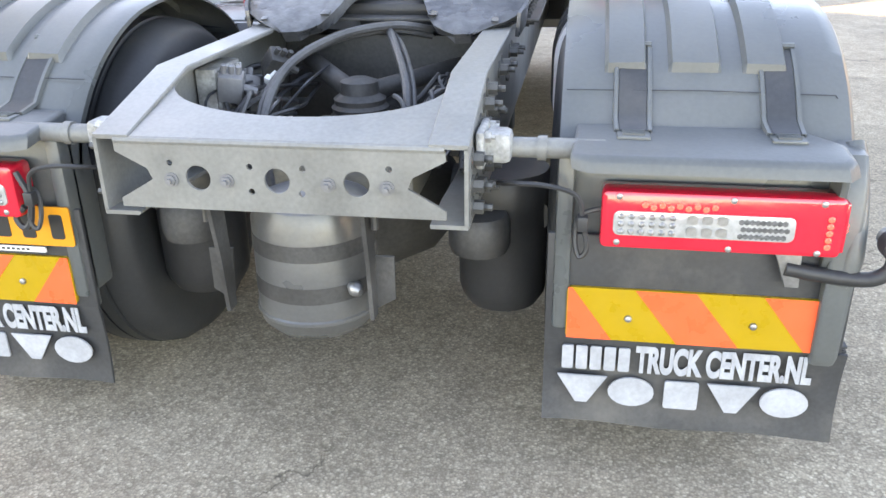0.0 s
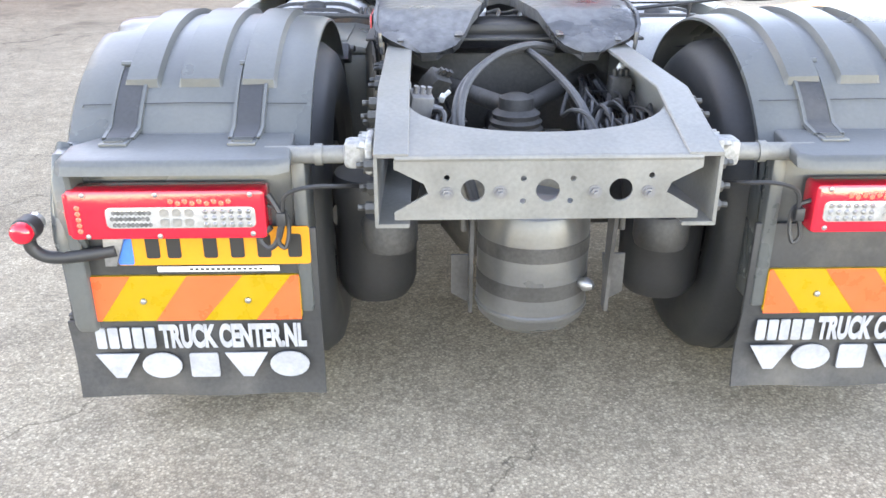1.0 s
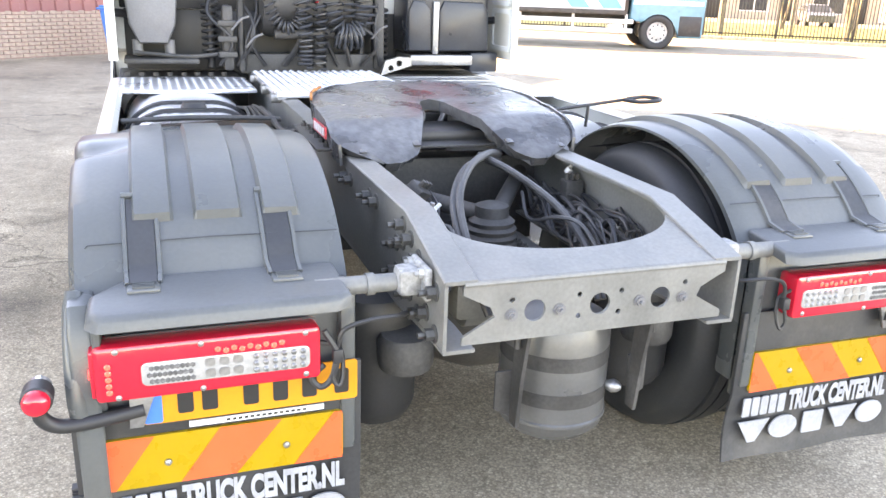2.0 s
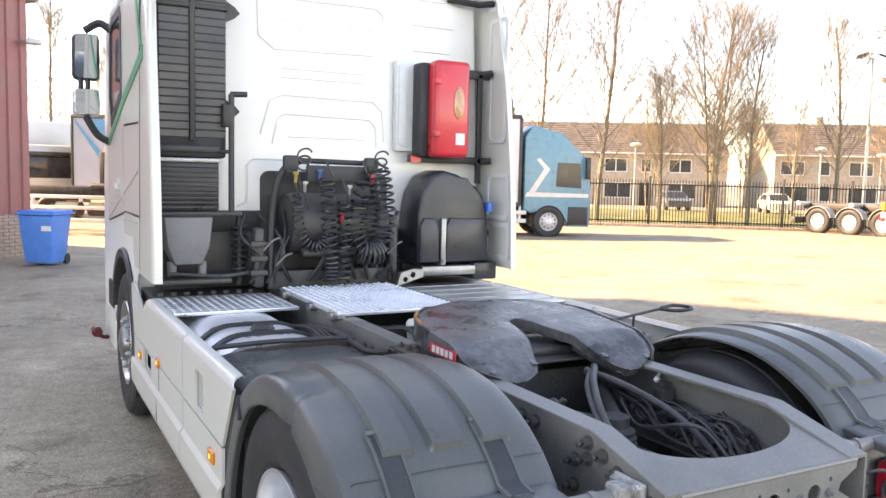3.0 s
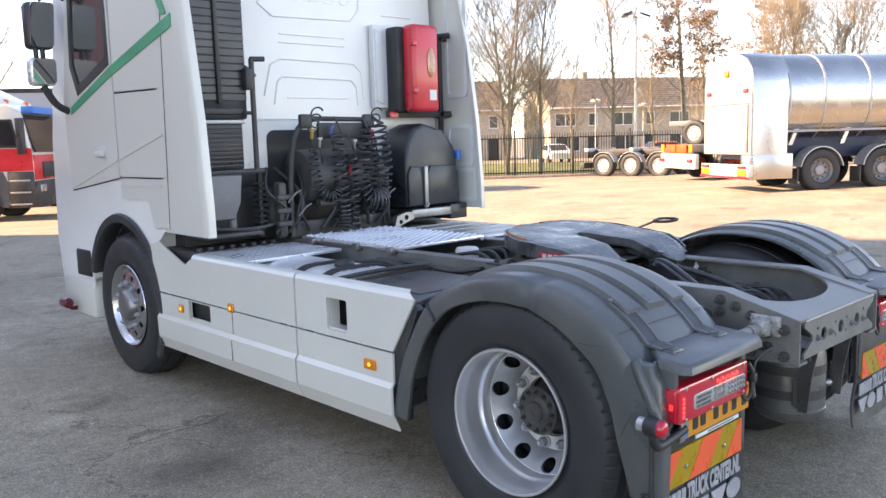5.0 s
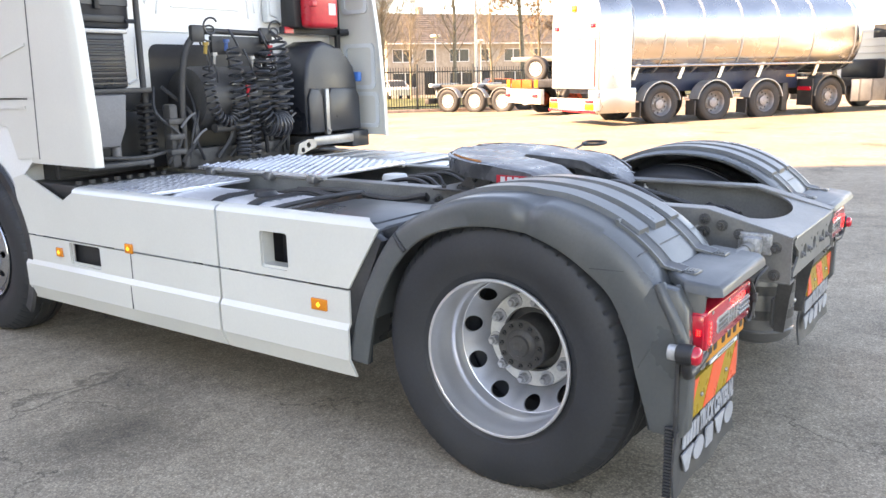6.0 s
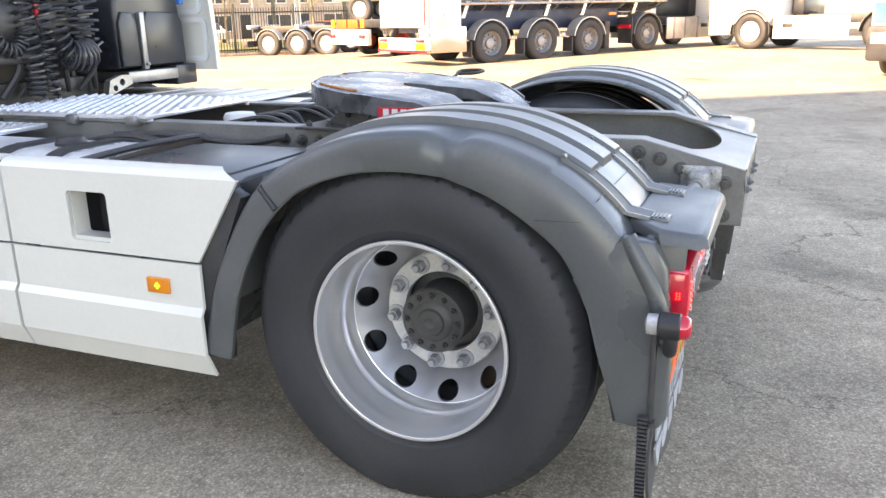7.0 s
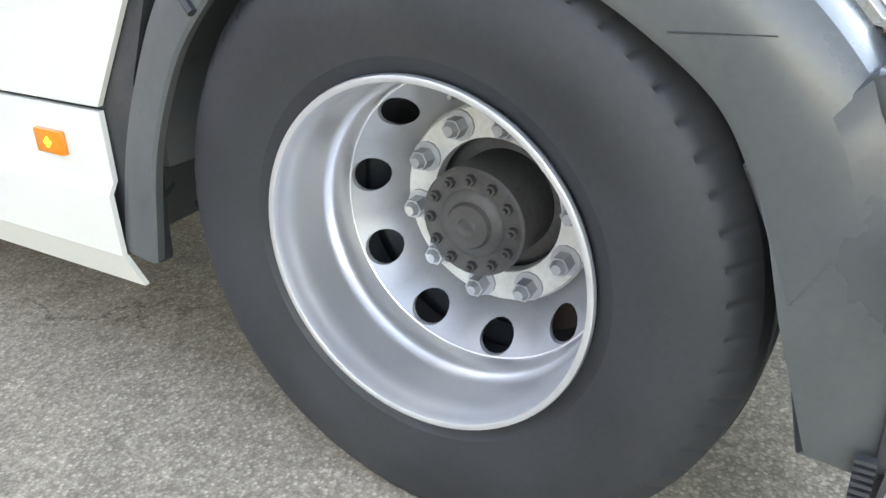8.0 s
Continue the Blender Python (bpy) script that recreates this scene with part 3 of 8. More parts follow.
# mud flaps with printed lettering, boards, lamps
for s in (-1, 1):
    bm = B()
    rows = []
    for k in range(9):
        z = 0.40 - 0.245 * k / 8
        bow = 0.012 * math.sin(k / 8 * 3.0) * (1 + 0.3 * s)
        rows.append([(s * (0.585 + 0.69 * j / 12) , 0.146 + bow + 0.006 * math.sin(j * 0.9), z) for j in range(13)])
    grid(bm, rows)
    flap = thick(part("mud_flap", bm, M_FLAP, truck, "black rubber mud flap with white print", smooth=60), 0.008, 0.0)
    bm = B()
    box(bm, s * 0.585, s * 1.262, 0.139, 0.153, 0.39, 0.665, 0.003)
    part("flap_backing", bm, M_FLAP, flap)
    bm = B()
    for k in range(22):
        z = 0.165 + k * 0.0115
        box(bm, s * 1.262, s * 1.276, 0.15, 0.175, z, z + 0.006)
    part("edge_ribs", bm, M_FLAP, flap)
    c = s * 0.918
    turn = lambda x, z, y=0.1345: pose(x, y, z, 90, 0, 0)
    # big company name as plain blocks, the small line lettered but for the brand
    y0, y1 = 0.1325, 0.1375
    for k in range(5):
        bm = B()
        x = c - 0.237 + 0.1185 * k
        z0, z1 = 0.220, 0.296
        if k in (0, 3):
            prism(bm, [(x - 0.060, z1), (x - 0.014, z0), (x + 0.014, z0), (x + 0.060, z1)], "y", y0, y1)
        elif k == 2:
            prism(bm, round_rect(x - 0.040, x + 0.040, z0, z1, 0.006, 2), "y", y0, y1)
        else:
            prism(bm, ring_pts(x, (z0 + z1) / 2, 0.055, 20, 0.040), "y", y0, y1)
        part("printed_shape", bm, M_PRINT, flap, "white printed shape")
    for k in range(5):
        bm = B()
        prism(bm, round_rect(c - 0.288 + 0.0335 * k, c - 0.261 + 0.0335 * k, 0.314, 0.378, 0.004, 2), "y", y0, y1)
        part("printed_bar", bm, M_PRINT, flap)
    writing("lettering", "TRUCK CENTER.NL", 0.094, M_PRINT, flap, turn(c + 0.087, 0.346), squeeze=0.485, bold=0.0048)
    # hazard board
    bm = B()
    bx0, bx1, bz0, bz1 = c - 0.283, c + 0.283, 0.402, 0.536
    prism(bm, round_rect(bx0, bx1, bz0, bz1, 0.012), "y", 0.128, 0.138)
    board = part("hazard_board", bm, M_BOARDY, truck, "yellow and orange-red striped marker board")
    bm = B()
    w, h = bx1 - bx0, bz1 - bz0
    quads = [(0.004, 0.205, 0.004, 0.04), (0.47, 0.73, 0.30, 0.53), (0.96, 0.996, 0.78, 0.996)] if s < 0 else [(0.004, 0.02, 0.004, 0.19), (0.275, 0.515, 0.455, 0.70), (0.777, 0.996, 0.955, 0.996)]
    for t0, t1, b0, b1 in quads:
        bm = B()
        prism(bm, [(bx0 + b0 * w, bz0 + 0.001), (bx0 + b1 * w, bz0 + 0.001), (bx0 + t1 * w, bz1 - 0.001), (bx0 + t0 * w, bz1 - 0.001)], "y", 0.1265, 0.129)
        part("stripe", bm, M_BOARDR, board, "orange-red reflective stripe")
    bm = B()
    for x in (c - 0.14, c + 0.14):
        lathe(bm, [(0.12, 0.004), (0.122, 0.008), (0.127, 0.009)], (x, 0, 0.462), "y", 10)
    part("rivet", bm, M_STEEL, board, stuff=True)
    # tail lamp
    lx0, lx1, lz0, lz1, ly = 0.698, 1.198, 0.679, 0.812, 0.075
    bm = B()
    prism(bm, round_rect(min(s * lx0, s * lx1), max(s * lx0, s * lx1), lz0, lz1, 0.014), "y", ly, 0.15, bev=0.01)
    lamp = part("tail_lamp", bm, M_LAMPRED, truck, "red tail lamp with a clear middle lens, lit")
    lamp.location.z = -0.018
    bm = B()
    lens = round_rect(min(s * 0.725, s * 1.10), max(s * 0.725, s * 1.10), 0.712, 0.768, 0.014)
    prism(bm, lens, "y", ly - 0.003, ly + 0.01, bev=0.002)
    part("clear_lens", bm, M_LENS, lamp, "clear ribbed lens")
    bm = B()
    for r in range(3):
        for k in range(9):
            x = 0.99 + 0.011 * k + (0.005 if r % 2 else 0)
            prism(bm, ring_pts(s * x, 0.722 + 0.016 * r, 0.0062, 6, start=0.5), "y", ly - 0.0045, ly)
    part("honeycomb", bm, M_LENSDARK, lamp, stuff=True)
    bm = B()
    for r in range(3):
        for k in range(6):
            x = 0.742 + 0.0215 * k
            lathe(bm, [(ly - 0.009, 0.003), (ly - 0.006, 0.0065), (ly, 0.0075)], (s * x, 0, 0.722 + 0.0175 * r), "y", 8)
    part("reflector_dots", bm, M_STEEL, lamp, stuff=True)
    bm = B()
    prism(bm, round_rect(-0.011, 0.011, -0.010, 0.010, 0.007), "y", -0.005, 0.0)
    one = part("lens_reflector", bm, M_STEEL, lamp)
    one.matrix_basis = pose(s * 0.89, ly, 0.728)
    for k, r in ((1, 0), (2, 0), (0, 1), (1, 1), (2, 1)):
        share("lens_reflector", one, lamp, pose(s * (0.89 + 0.031 * k), ly, 0.728 + 0.027 * r))
    led = B()
    lathe(led, [(-0.003, 0.004), (0, 0.0075)], axis="y", n=8)
    leds = [(0.79 + 0.036 * k, 0.783) for k in range(5)] + [(1.168, 0.705 + 0.0155 * k) for k in range(5)] + [(0.808 + 0.036 * k, 0.778) for k in range(4)]
    one = part("diode", led, M_LED, lamp, "lit red diode")
    one.matrix_basis = pose(s * leds[0][0], ly - 0.001, leds[0][1])
    for x, z in leds[1:]:
        share("diode", one, lamp, pose(s * x, ly - 0.001, z))
    sc = B()
    lathe(sc, [(-0.004, 0.003), (-0.002, 0.007), (0, 0.007)], axis="y", n=8)
    screw = part("screw", sc, M_STEEL, lamp)
    screw.matrix_basis = pose(s * 0.735, ly, 0.695)
    for x, z in ((0.735, 0.80), (0.97, 0.80), (1.15, 0.80), (0.97, 0.69), (1.15, 0.69)):
        share("screw", screw, lamp, pose(s * x, ly, z))
    bm = B()
    box(bm, s * 1.19, s * 1.206, 0.085, 0.145, 0.688, 0.80, 0.005)
    part("side_lens", bm, M_LAMPRED, lamp)
    bm = B()
    for z in (0.735, 0.742, 0.749):
        for y in (0.097, 0.104):
            lathe(bm, [(s * 1.206, 0.003), (s * 1.209, 0.0022)], (0, y, z), "x", 6)
    part("side_diodes", bm, M_LED, lamp, stuff=True)
    # marker lamp on a rubber arm
    bm = B()
    arm = smooth_path([(s * 1.10, 0.11, 0.62), (s * 1.20, 0.11, 0.605), (s * 1.275, 0.105, 0.605), (s * 1.31, 0.10, 0.63), (s * 1.315, 0.10, 0.665)], 5)
    tube(bm, arm, 0.017, 10)
    lathe(bm, [(0.075, 0.027), (0.08, 0.033), (0.125, 0.033), (0.13, 0.027)], (s * 1.315, 0, 0.685), "y", 20)
    arm_ob = part("marker_arm", bm, M_BLACK, truck, "black rubber arm")
    bm = B()
    lathe(bm, [(0.052, 0.012), (0.056, 0.023), (0.064, 0.029), (0.08, 0.029)], (s * 1.315, 0, 0.685), "y", 20)
    part("red_lens", bm, M_LAMPRED, arm_ob, "red marker lens")
    bm = B()
    lathe(bm, [(0.125, 0.027), (0.155, 0.026), (0.16, 0.018), (0.162, 0.004)], (s * 1.315, 0, 0.685), "y", 20)
    part("clear_lens", bm, M_LENS, arm_ob, "clear marker lens")
    bm = B()
    prism(bm, [(s * 1.07, 0.67), (s * 1.13, 0.67), (s * 1.135, 0.575), (s * 1.105, 0.575)], "y", 0.104, 0.116, bev=0.003)
    part("arm_bracket", bm, M_STEEL, arm_ob)
    # hanging cable beside the lamp
    bm = B()
    tube(bm, smooth_path([(s * 0.44, 0.2, 0.76), (s * 0.5, 0.08, 0.80), (s * 0.58, 0.06, 0.805), (s * 0.645, 0.07, 0.78), (s * 0.66, 0.075, 0.72), (s * 0.672, 0.07, 0.66), (s * 0.655, 0.07, 0.64), (s * 0.645, 0.08, 0.68), (s * 0.655, 0.09, 0.73), (s * 0.72, 0.1, 0.75)], 6), 0.006, 6)
    box(bm, s * 0.648, s * 0.672, 0.06, 0.085, 0.70, 0.735, 0.004)
    part("lamp_cable", bm, M_BLACK, truck)

# registration plate: left blank but for dark bars
bm = B()
prism(bm, round_rect(-1.105, -0.60, 0.572, 0.678, 0.008), "y", 0.119, 0.123)
plate_ob = part("number_plate", bm, M_PLATE, truck, "yellow number plate with a blue end")
bm = B()
prism(bm, round_rect(-1.103, -1.062, 0.575, 0.675, 0.006), "y", 0.1165, 0.12)
part("blue_end", bm, M_BLUE, plate_ob)
for x in (-1.01, -0.955, -0.86, -0.79, -0.72, -0.64):
    bm = B()
    prism(bm, round_rect(x - 0.018, x + 0.018, 0.592, 0.658, 0.006, 2), "y", 0.1172, 0.12)
    part("dark_bar", bm, M_INK, plate_ob)
bm = B()
box(bm, -1.005, -0.685, 0.117, 0.122, 0.553, 0.567)
part("pale_strip", bm, M_PALE, plate_ob)
bm = B()
for k in range(14):
    box(bm, -0.92 + 0.014 * k, -0.911 + 0.014 * k, 0.1162, 0.118, 0.557, 0.563)
part("small_print", bm, M_INK, plate_ob, stuff=True)
# hanging hook before the plate
bm = B()
tube(bm, smooth_path([(-0.69, 0.08, 0.78), (-0.66, 0.07, 0.72), (-0.675, 0.075, 0.655), (-0.70, 0.08, 0.635), (-0.72, 0.085, 0.66), (-0.69, 0.085, 0.69)], 6), 0.008, 6)
part("cable_loop", bm, M_BLACK, truck)

# wheels ------------------------------------------------------------------


def tyre(bm, x0, x1, s, r=0.540, n=600, floor=-0.497):
    """x0: outer face, x1: inner face, both counted from the middle line."""
    w = x0 - x1
    prof = [(x0 - 0.022, 0.300), (x0 - 0.010, 0.314), (x0 - 0.002, 0.330), (x0 + 0.001, 0.3335), (x0 + 0.002, 0.339), (x0 + 0.010, 0.365), (x0 + 0.016, 0.398), (x0 + 0.0165, 0.425), (x0 + 0.013, 0.450), (x0 + 0.008, 0.473), (x0 + 0.002, 0.489), (x0 - 0.004, 0.497), (x0 - 0.012, 0.504), (x0 - 0.042, 0.528),
            (x0 - 0.085, r - 0.004), (x0 - 0.088, r - 0.012), (x0 - 0.097, r - 0.012), (x0 - 0.10, r - 0.001), (x0 - w / 2 - 0.006, r), (x0 - w / 2, r - 0.012), (x0 - w / 2 + 0.006 - 0.02, r)]
    full = prof + [(2 * x0 - w - h, rr) for h, rr in reversed(prof[:-3])]

    def wob(j, k):
        j = min(j, len(full) - 1 - j)
        return (-0.006 if n >= 240 and k % (n // 60) < 2 else 0.0) if j in (11, 12) else 0.0

    full = [(s * h, rr) for h, rr in full]
    lathe(bm, full, (0, 0, 0), "x", n, True, wob)
    for v in bm.verts:
        if v.co.z < floor + 0.03:
            v.co.x += math.copysign(0.10 * (floor + 0.03 - v.co.z), v.co.x) if abs(v.co.x) > 1.1 else 0.0
            v.co.z = max(v.co.z, floor)
    return bm


def wheel_nuts(parent, x, s, r=0.1675, count=10, size=0.017, long=0.035, label="steel wheel nut", turn=0.0):
    b = B()
    lathe(b, [(0, size * 1.5), (0.005, size * 1.5), (0.006, size)], axis="x", n=12)
    tube(b, [(0.005, 0, 0), (long, 0, 0)], size, 6)
    tube(b, [(long, 0, 0), (long + 0.012, 0, 0)], [size * 0.8, size * 0.5], 8)
    one = part("wheel_nut", b, M_RIMDISC, parent, label)
    first = True
    for k in range(count):
        a = 2 * math.pi * (k + 0.5) / count + turn
        mm = pose(s * x, r * math.cos(a), r * math.sin(a), 0, 0, 0 if s > 0 else 180)
        if first:
            one.matrix_basis = mm
            first = False
        else:
            share("wheel_nut", one, parent, mm)


def rear_wheel(s):
    w = thing("x", "", "")
    w.name = "wheel"
    for key in ("label", "category"):
        if key in w:
            del w[key]
    w.parent = truck
    w["label"] = "deep-dished silver twin wheel with black tyre"
    w.matrix_basis = pose(0, AXLE_R, HUB)
    bm = B()
    tyre(bm, 1.222, 0.925, s)
    part("outer_tyre", bm, M_TYRE, w, "black truck tyre with worn tread", smooth=28)
    bm = B()
    tyre(bm, 0.885, 0.59, s, n=120)
    part("inner_tyre", bm, M_TYRE, w)
    # deep barrel
    bm = B()
    prof = [(1.205, 0.300), (1.222, 0.309), (1.229, 0.307), (1.2305, 0.302), (1.228, 0.2965), (1.215, 0.2935), (1.197, 0.2925), (1.192, 0.2905), (1.165, 0.2895), (1.13, 0.2885), (1.11, 0.2878), (1.096, 0.2865), (1.088, 0.2795), (1.078, 0.2755), (1.052, 0.2745), (1.035, 0.274), (1.034, 0.272)]
    grid(bm, [[(s * h, r * math.cos(a), r * math.sin(a)) for a in [2 * math.pi * k / 96 for k in range(97)]] for h, r in prof])
    bmesh.ops.remove_doubles(bm, verts=bm.verts[:], dist=1e-5)
    thick(part("rim", bm, M_RIM, w, "silver painted steel rim", smooth=24), 0.003, 0.0)
    # centre disc with ten hand holes
    bm = B()
    outer = ring_pts(0, 0, 0.276, 80)
    holes = [[(0.2455 * math.cos(t) + u * math.cos(t) - v * math.sin(t), 0.2455 * math.sin(t) + u * math.sin(t) + v * math.cos(t)) for u, v in ring_pts(0, 0, 0.027, 18, 0.036)] for t in [2 * math.pi * k / 10 + radians(10) for k in range(10)]]
    holes.append(ring_pts(0, 0, 0.196, 80))
    plate(bm, outer, holes, "x", 0.925, 0.935)
    for v in bm.verts:
        r = math.hypot(v.co.y, v.co.z)
        v.co.x += 0.107 * ((r - 0.196) / 0.087) ** 0.8 if r > 0.197 else 0.0
        v.co.x *= s
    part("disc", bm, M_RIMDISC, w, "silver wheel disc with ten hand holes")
    bm = B()
    lathe(bm, [(s * 0.925, 0.199), (s * 0.938, 0.1975), (s * 0.945, 0.192), (s * 0.946, 0.186), (s * 0.946, 0.134), (s * 0.935, 0.132), (s * 0.92, 0.132)], axis="x", n=64, cap=False)
    part("mounting_face", bm, M_DISC, w, "pale matt mounting face")
    wheel_nuts(w, 0.946, s, r=0.166, size=0.020, long=0.036, turn=radians(10))
    bm = B()
    lathe(bm, [(s * 0.88, 0.128), (s * 0.90, 0.128), (s * 0.905, 0.102), (s * 1.012, 0.100), (s * 1.017, 0.104), (s * 1.033, 0.104), (s * 1.037, 0.099), (s * 1.037, 0.066), (s * 1.043, 0.060), (s * 1.047, 0.045), (s * 1.055, 0.040), (s * 1.059, 0.018), (s * 1.057, 0.015), (s * 1.057, 0.003)], axis="x", n=40)
    part("hub", bm, M_FRAME_DARK, w, "dark greasy hub")
    b = B()
    hexbolt(b, (0, 0, 0), (1, 0, 0), 0.0105, 0.012)
    one = part("hub_bolt", b, M_FRAME_DARK, w)
    for k in range(12):
        a = 2 * math.pi * k / 12
        mm = pose(s * 1.036, 0.084 * math.cos(a), 0.084 * math.sin(a), 0, 0, 0 if s > 0 else 180)
        if k == 0:
            one.matrix_basis = mm
        else:
            share("hub_bolt", one, w, mm)
    bm = B()
    tube(bm, [(s * 1.19, -0.05, 0.272), (s * 1.14, -0.05, 0.262)], 0.004, 6)
    part("valve", bm, M_STEEL, w)
    bm = B()
    lathe(bm, [(s * 0.60, 0.2), (s * 0.885, 0.2), (s * 0.895, 0.15)], axis="x", n=32)
    part("brake_drum", bm, M_BLACK, w)
    return w


M_POLISH = mat("polished_alloy", (0.50, 0.505, 0.52), 0.26, metal=0.95, var=0.04, bump=0.02, rvar=0.03)


def front_wheel(s):
    w = new("wheel")
    w.parent = truck
    w["label"] = "front wheel with bright rim and chrome nut covers"
    w.matrix_basis = pose(0, AXLE_F, HUB)
    bm = B()
    tyre(bm, 1.222, 0.93, s)
    part("tyre", bm, M_TYRE, w, "black truck tyre")
    bm = B()
    prof = [(1.205, 0.300), (1.222, 0.306), (1.228, 0.302), (1.222, 0.292), (1.20, 0.283), (1.185, 0.27), (1.18, 0.255), (1.187, 0.245)]
    grid(bm, [[(s * h, r * math.cos(a), r * math.sin(a)) for a in [2 * math.pi * k / 72 for k in range(73)]] for h, r in prof])
    thick(part("rim", bm, M_POLISH, w, "polished rim"), 0.004, 0.0)
    bm = B()
    holes = [ring_pts(0.212 * math.cos(t), 0.212 * math.sin(t), 0.022, 12) for t in [2 * math.pi * k / 10 for k in range(10)]]
    plate(bm, ring_pts(0, 0, 0.25, 72), holes, "x", 1.19, 1.2)
    for v in bm.verts:
        r = math.hypot(v.co.y, v.co.z)
        v.co.x = (v.co.x + 0.02 * max(0, min(1, (0.25 - r) / 0.06))) * s
    part("disc", bm, M_POLISH, w)
    wheel_nuts(w, 1.212, s, size=0.021, long=0.026)
    bm = B()
    lathe(bm, [(s * 1.2, 0.125), (s * 1.245, 0.115), (s * 1.26, 0.1), (s * 1.27, 0.06), (s * 1.272, 0.004)], axis="x", n=32)
    part("hub", bm, M_STEEL, w)
    bm = B()
    lathe(bm, [(s * 0.9, 0.22), (s * 1.15, 0.24), (s * 1.16, 0.2)], axis="x", n=24)
    part("brake_drum", bm, M_BLACK, w)


for s in (-1, 1):
    rear_wheel(s)
    front_wheel(s)

# rear axle, bellows and the upright air vessel
bm = B()
cyl(bm, (-0.62, AXLE_R, HUB), (0.62, AXLE_R, HUB), 0.095, 20)
lathe(bm, [(-0.24, 0.10), (-0.17, 0.19), (-0.05, 0.235), (0.08, 0.235), (0.2, 0.18), (0.26, 0.1)], (0, AXLE_R, HUB), "x", 28)
lathe(bm, [(0.0, 0.2), (0.12, 0.19), (0.2, 0.13), (0.3, 0.1)], (0, AXLE_R + 0.1, HUB), "y", 24)
part("rear_axle", bm, M_FRAME_DARK, truck, "dark axle with round differential housing")
bm = B()
box(bm, -0.21, 0.21, 0.47, 0.95, 0.58, 0.722, 0.03)
prism(bm, [(-0.17, 0.55), (0.17, 0.55), (0.12, 0.72), (-0.12, 0.72)], "y", 0.50, 0.62, bev=0.015)
part("axle_casing", bm, M_FRAME, truck)
bm = B()
box(bm, -0.115, 0.115, 0.625, 0.815, 0.72, 0.738, 0.006)
for x in (-0.095, 0.095):
    for k in range(4):
        hexbolt(bm, (x, 0.65 + 0.045 * k, 0.738), (0, 0, 1), 0.012, 0.016)
part("pivot_plate", bm, M_FRAME_DARK, truck)
bm = B()
lathe(bm, [(0.755, 0.085), (0.775, 0.092), (0.785, 0.083), (0.80, 0.09), (0.81, 0.08), (0.825, 0.086), (0.835, 0.075), (0.85, 0.078), (0.865, 0.058), (0.90, 0.055), (0.91, 0.03)], (0, 0.72, -0.02), "z", 28)
for s in (-1, 1):
    tube(bm, [(s * 0.03, 0.74, 0.845), (s * 0.34, 1.25, 0.86)], 0.030, 12)
part("axle_stay", bm, M_FRAME_DARK, truck, "ribbed pivot with two stay rods")
for s in (-1, 1):
    bm = B()
    lathe(bm, [(0.30, 0.03), (0.305, 0.10), (0.335, 0.118), (0.36, 0.125), (0.60, 0.128), (0.66, 0.14), (0.70, 0.12)], (s * 0.45, 0.52, 0), "z", 28)
    part("air_bellows", bm, M_BLACK, truck, "black rubber suspension bellows")
    bm = B()
    lathe(bm, [(0.52, 0.075), (0.54, 0.082), (0.60, 0.082), (0.62, 0.07)], (s * 0.40, 0.36, 0), "z", 16)
    tube(bm, [(s * 0.53, 0.62, 0.60), (s * 0.53, 0.46, 0.58)], 0.05, 16)
    part("brake_chamber", bm, M_FRAME_DARK, truck)
bm = B()
lathe(bm, [(0.338, 0.02), (0.346, 0.075), (0.366, 0.125), (0.392, 0.150), (0.412, 0.1545), (0.416, 0.1585), (0.424, 0.1585), (0.428, 0.1545), (0.66, 0.154), (0.70, 0.14), (0.725, 0.08)], (0, 0.22, 0), "z", 40)
tank_v = part("air_vessel", bm, mat("vessel_paint", (0.115, 0.116, 0.115), 0.33, metal=0.4, var=0.08, dirt=0.12), truck, "grey upright air vessel with domed base")
for z in (0.475, 0.585):
    bm = B()
    lathe(bm, [(z, 0.1555), (z + 0.042, 0.1555)], (0, 0.22, 0), "z", 40)
    part("band", bm, M_FRAME_DARK, tank_v, "dark clamping band")
bm = B()
lathe(bm, [(-0.005, 0.012), (0.015, 0.02), (0.03, 0.016), (0.04, 0.007)], (0, 0, 0), "x", 12)
valve = part("drain_valve", bm, M_STEEL, tank_v)
valve.matrix_basis = pose(0.12, 0.115, 0.51, 0, 0, -45)
for s in (-1, 1):
    bm = B()
    prism(bm, [(0.02, 0.735), (0.09, 0.735), (0.1, 0.60), (0.10, 0.45), (0.06, 0.45), (0.045, 0.60)], "x", s * 0.175, s * 0.185)
    prism(bm, [(s * 0.17, 0.60), (s * 0.23, 0.60), (s * 0.23, 0.49), (s * 0.18, 0.46)], "y", 0.10, 0.108)
    tube(bm, [(s * 0.20, 0.05, 0.735), (s * 0.20, 0.05, 0.69)], 0.009, 8)
    part("vessel_bracket", bm, M_FRAME_DARK, truck)
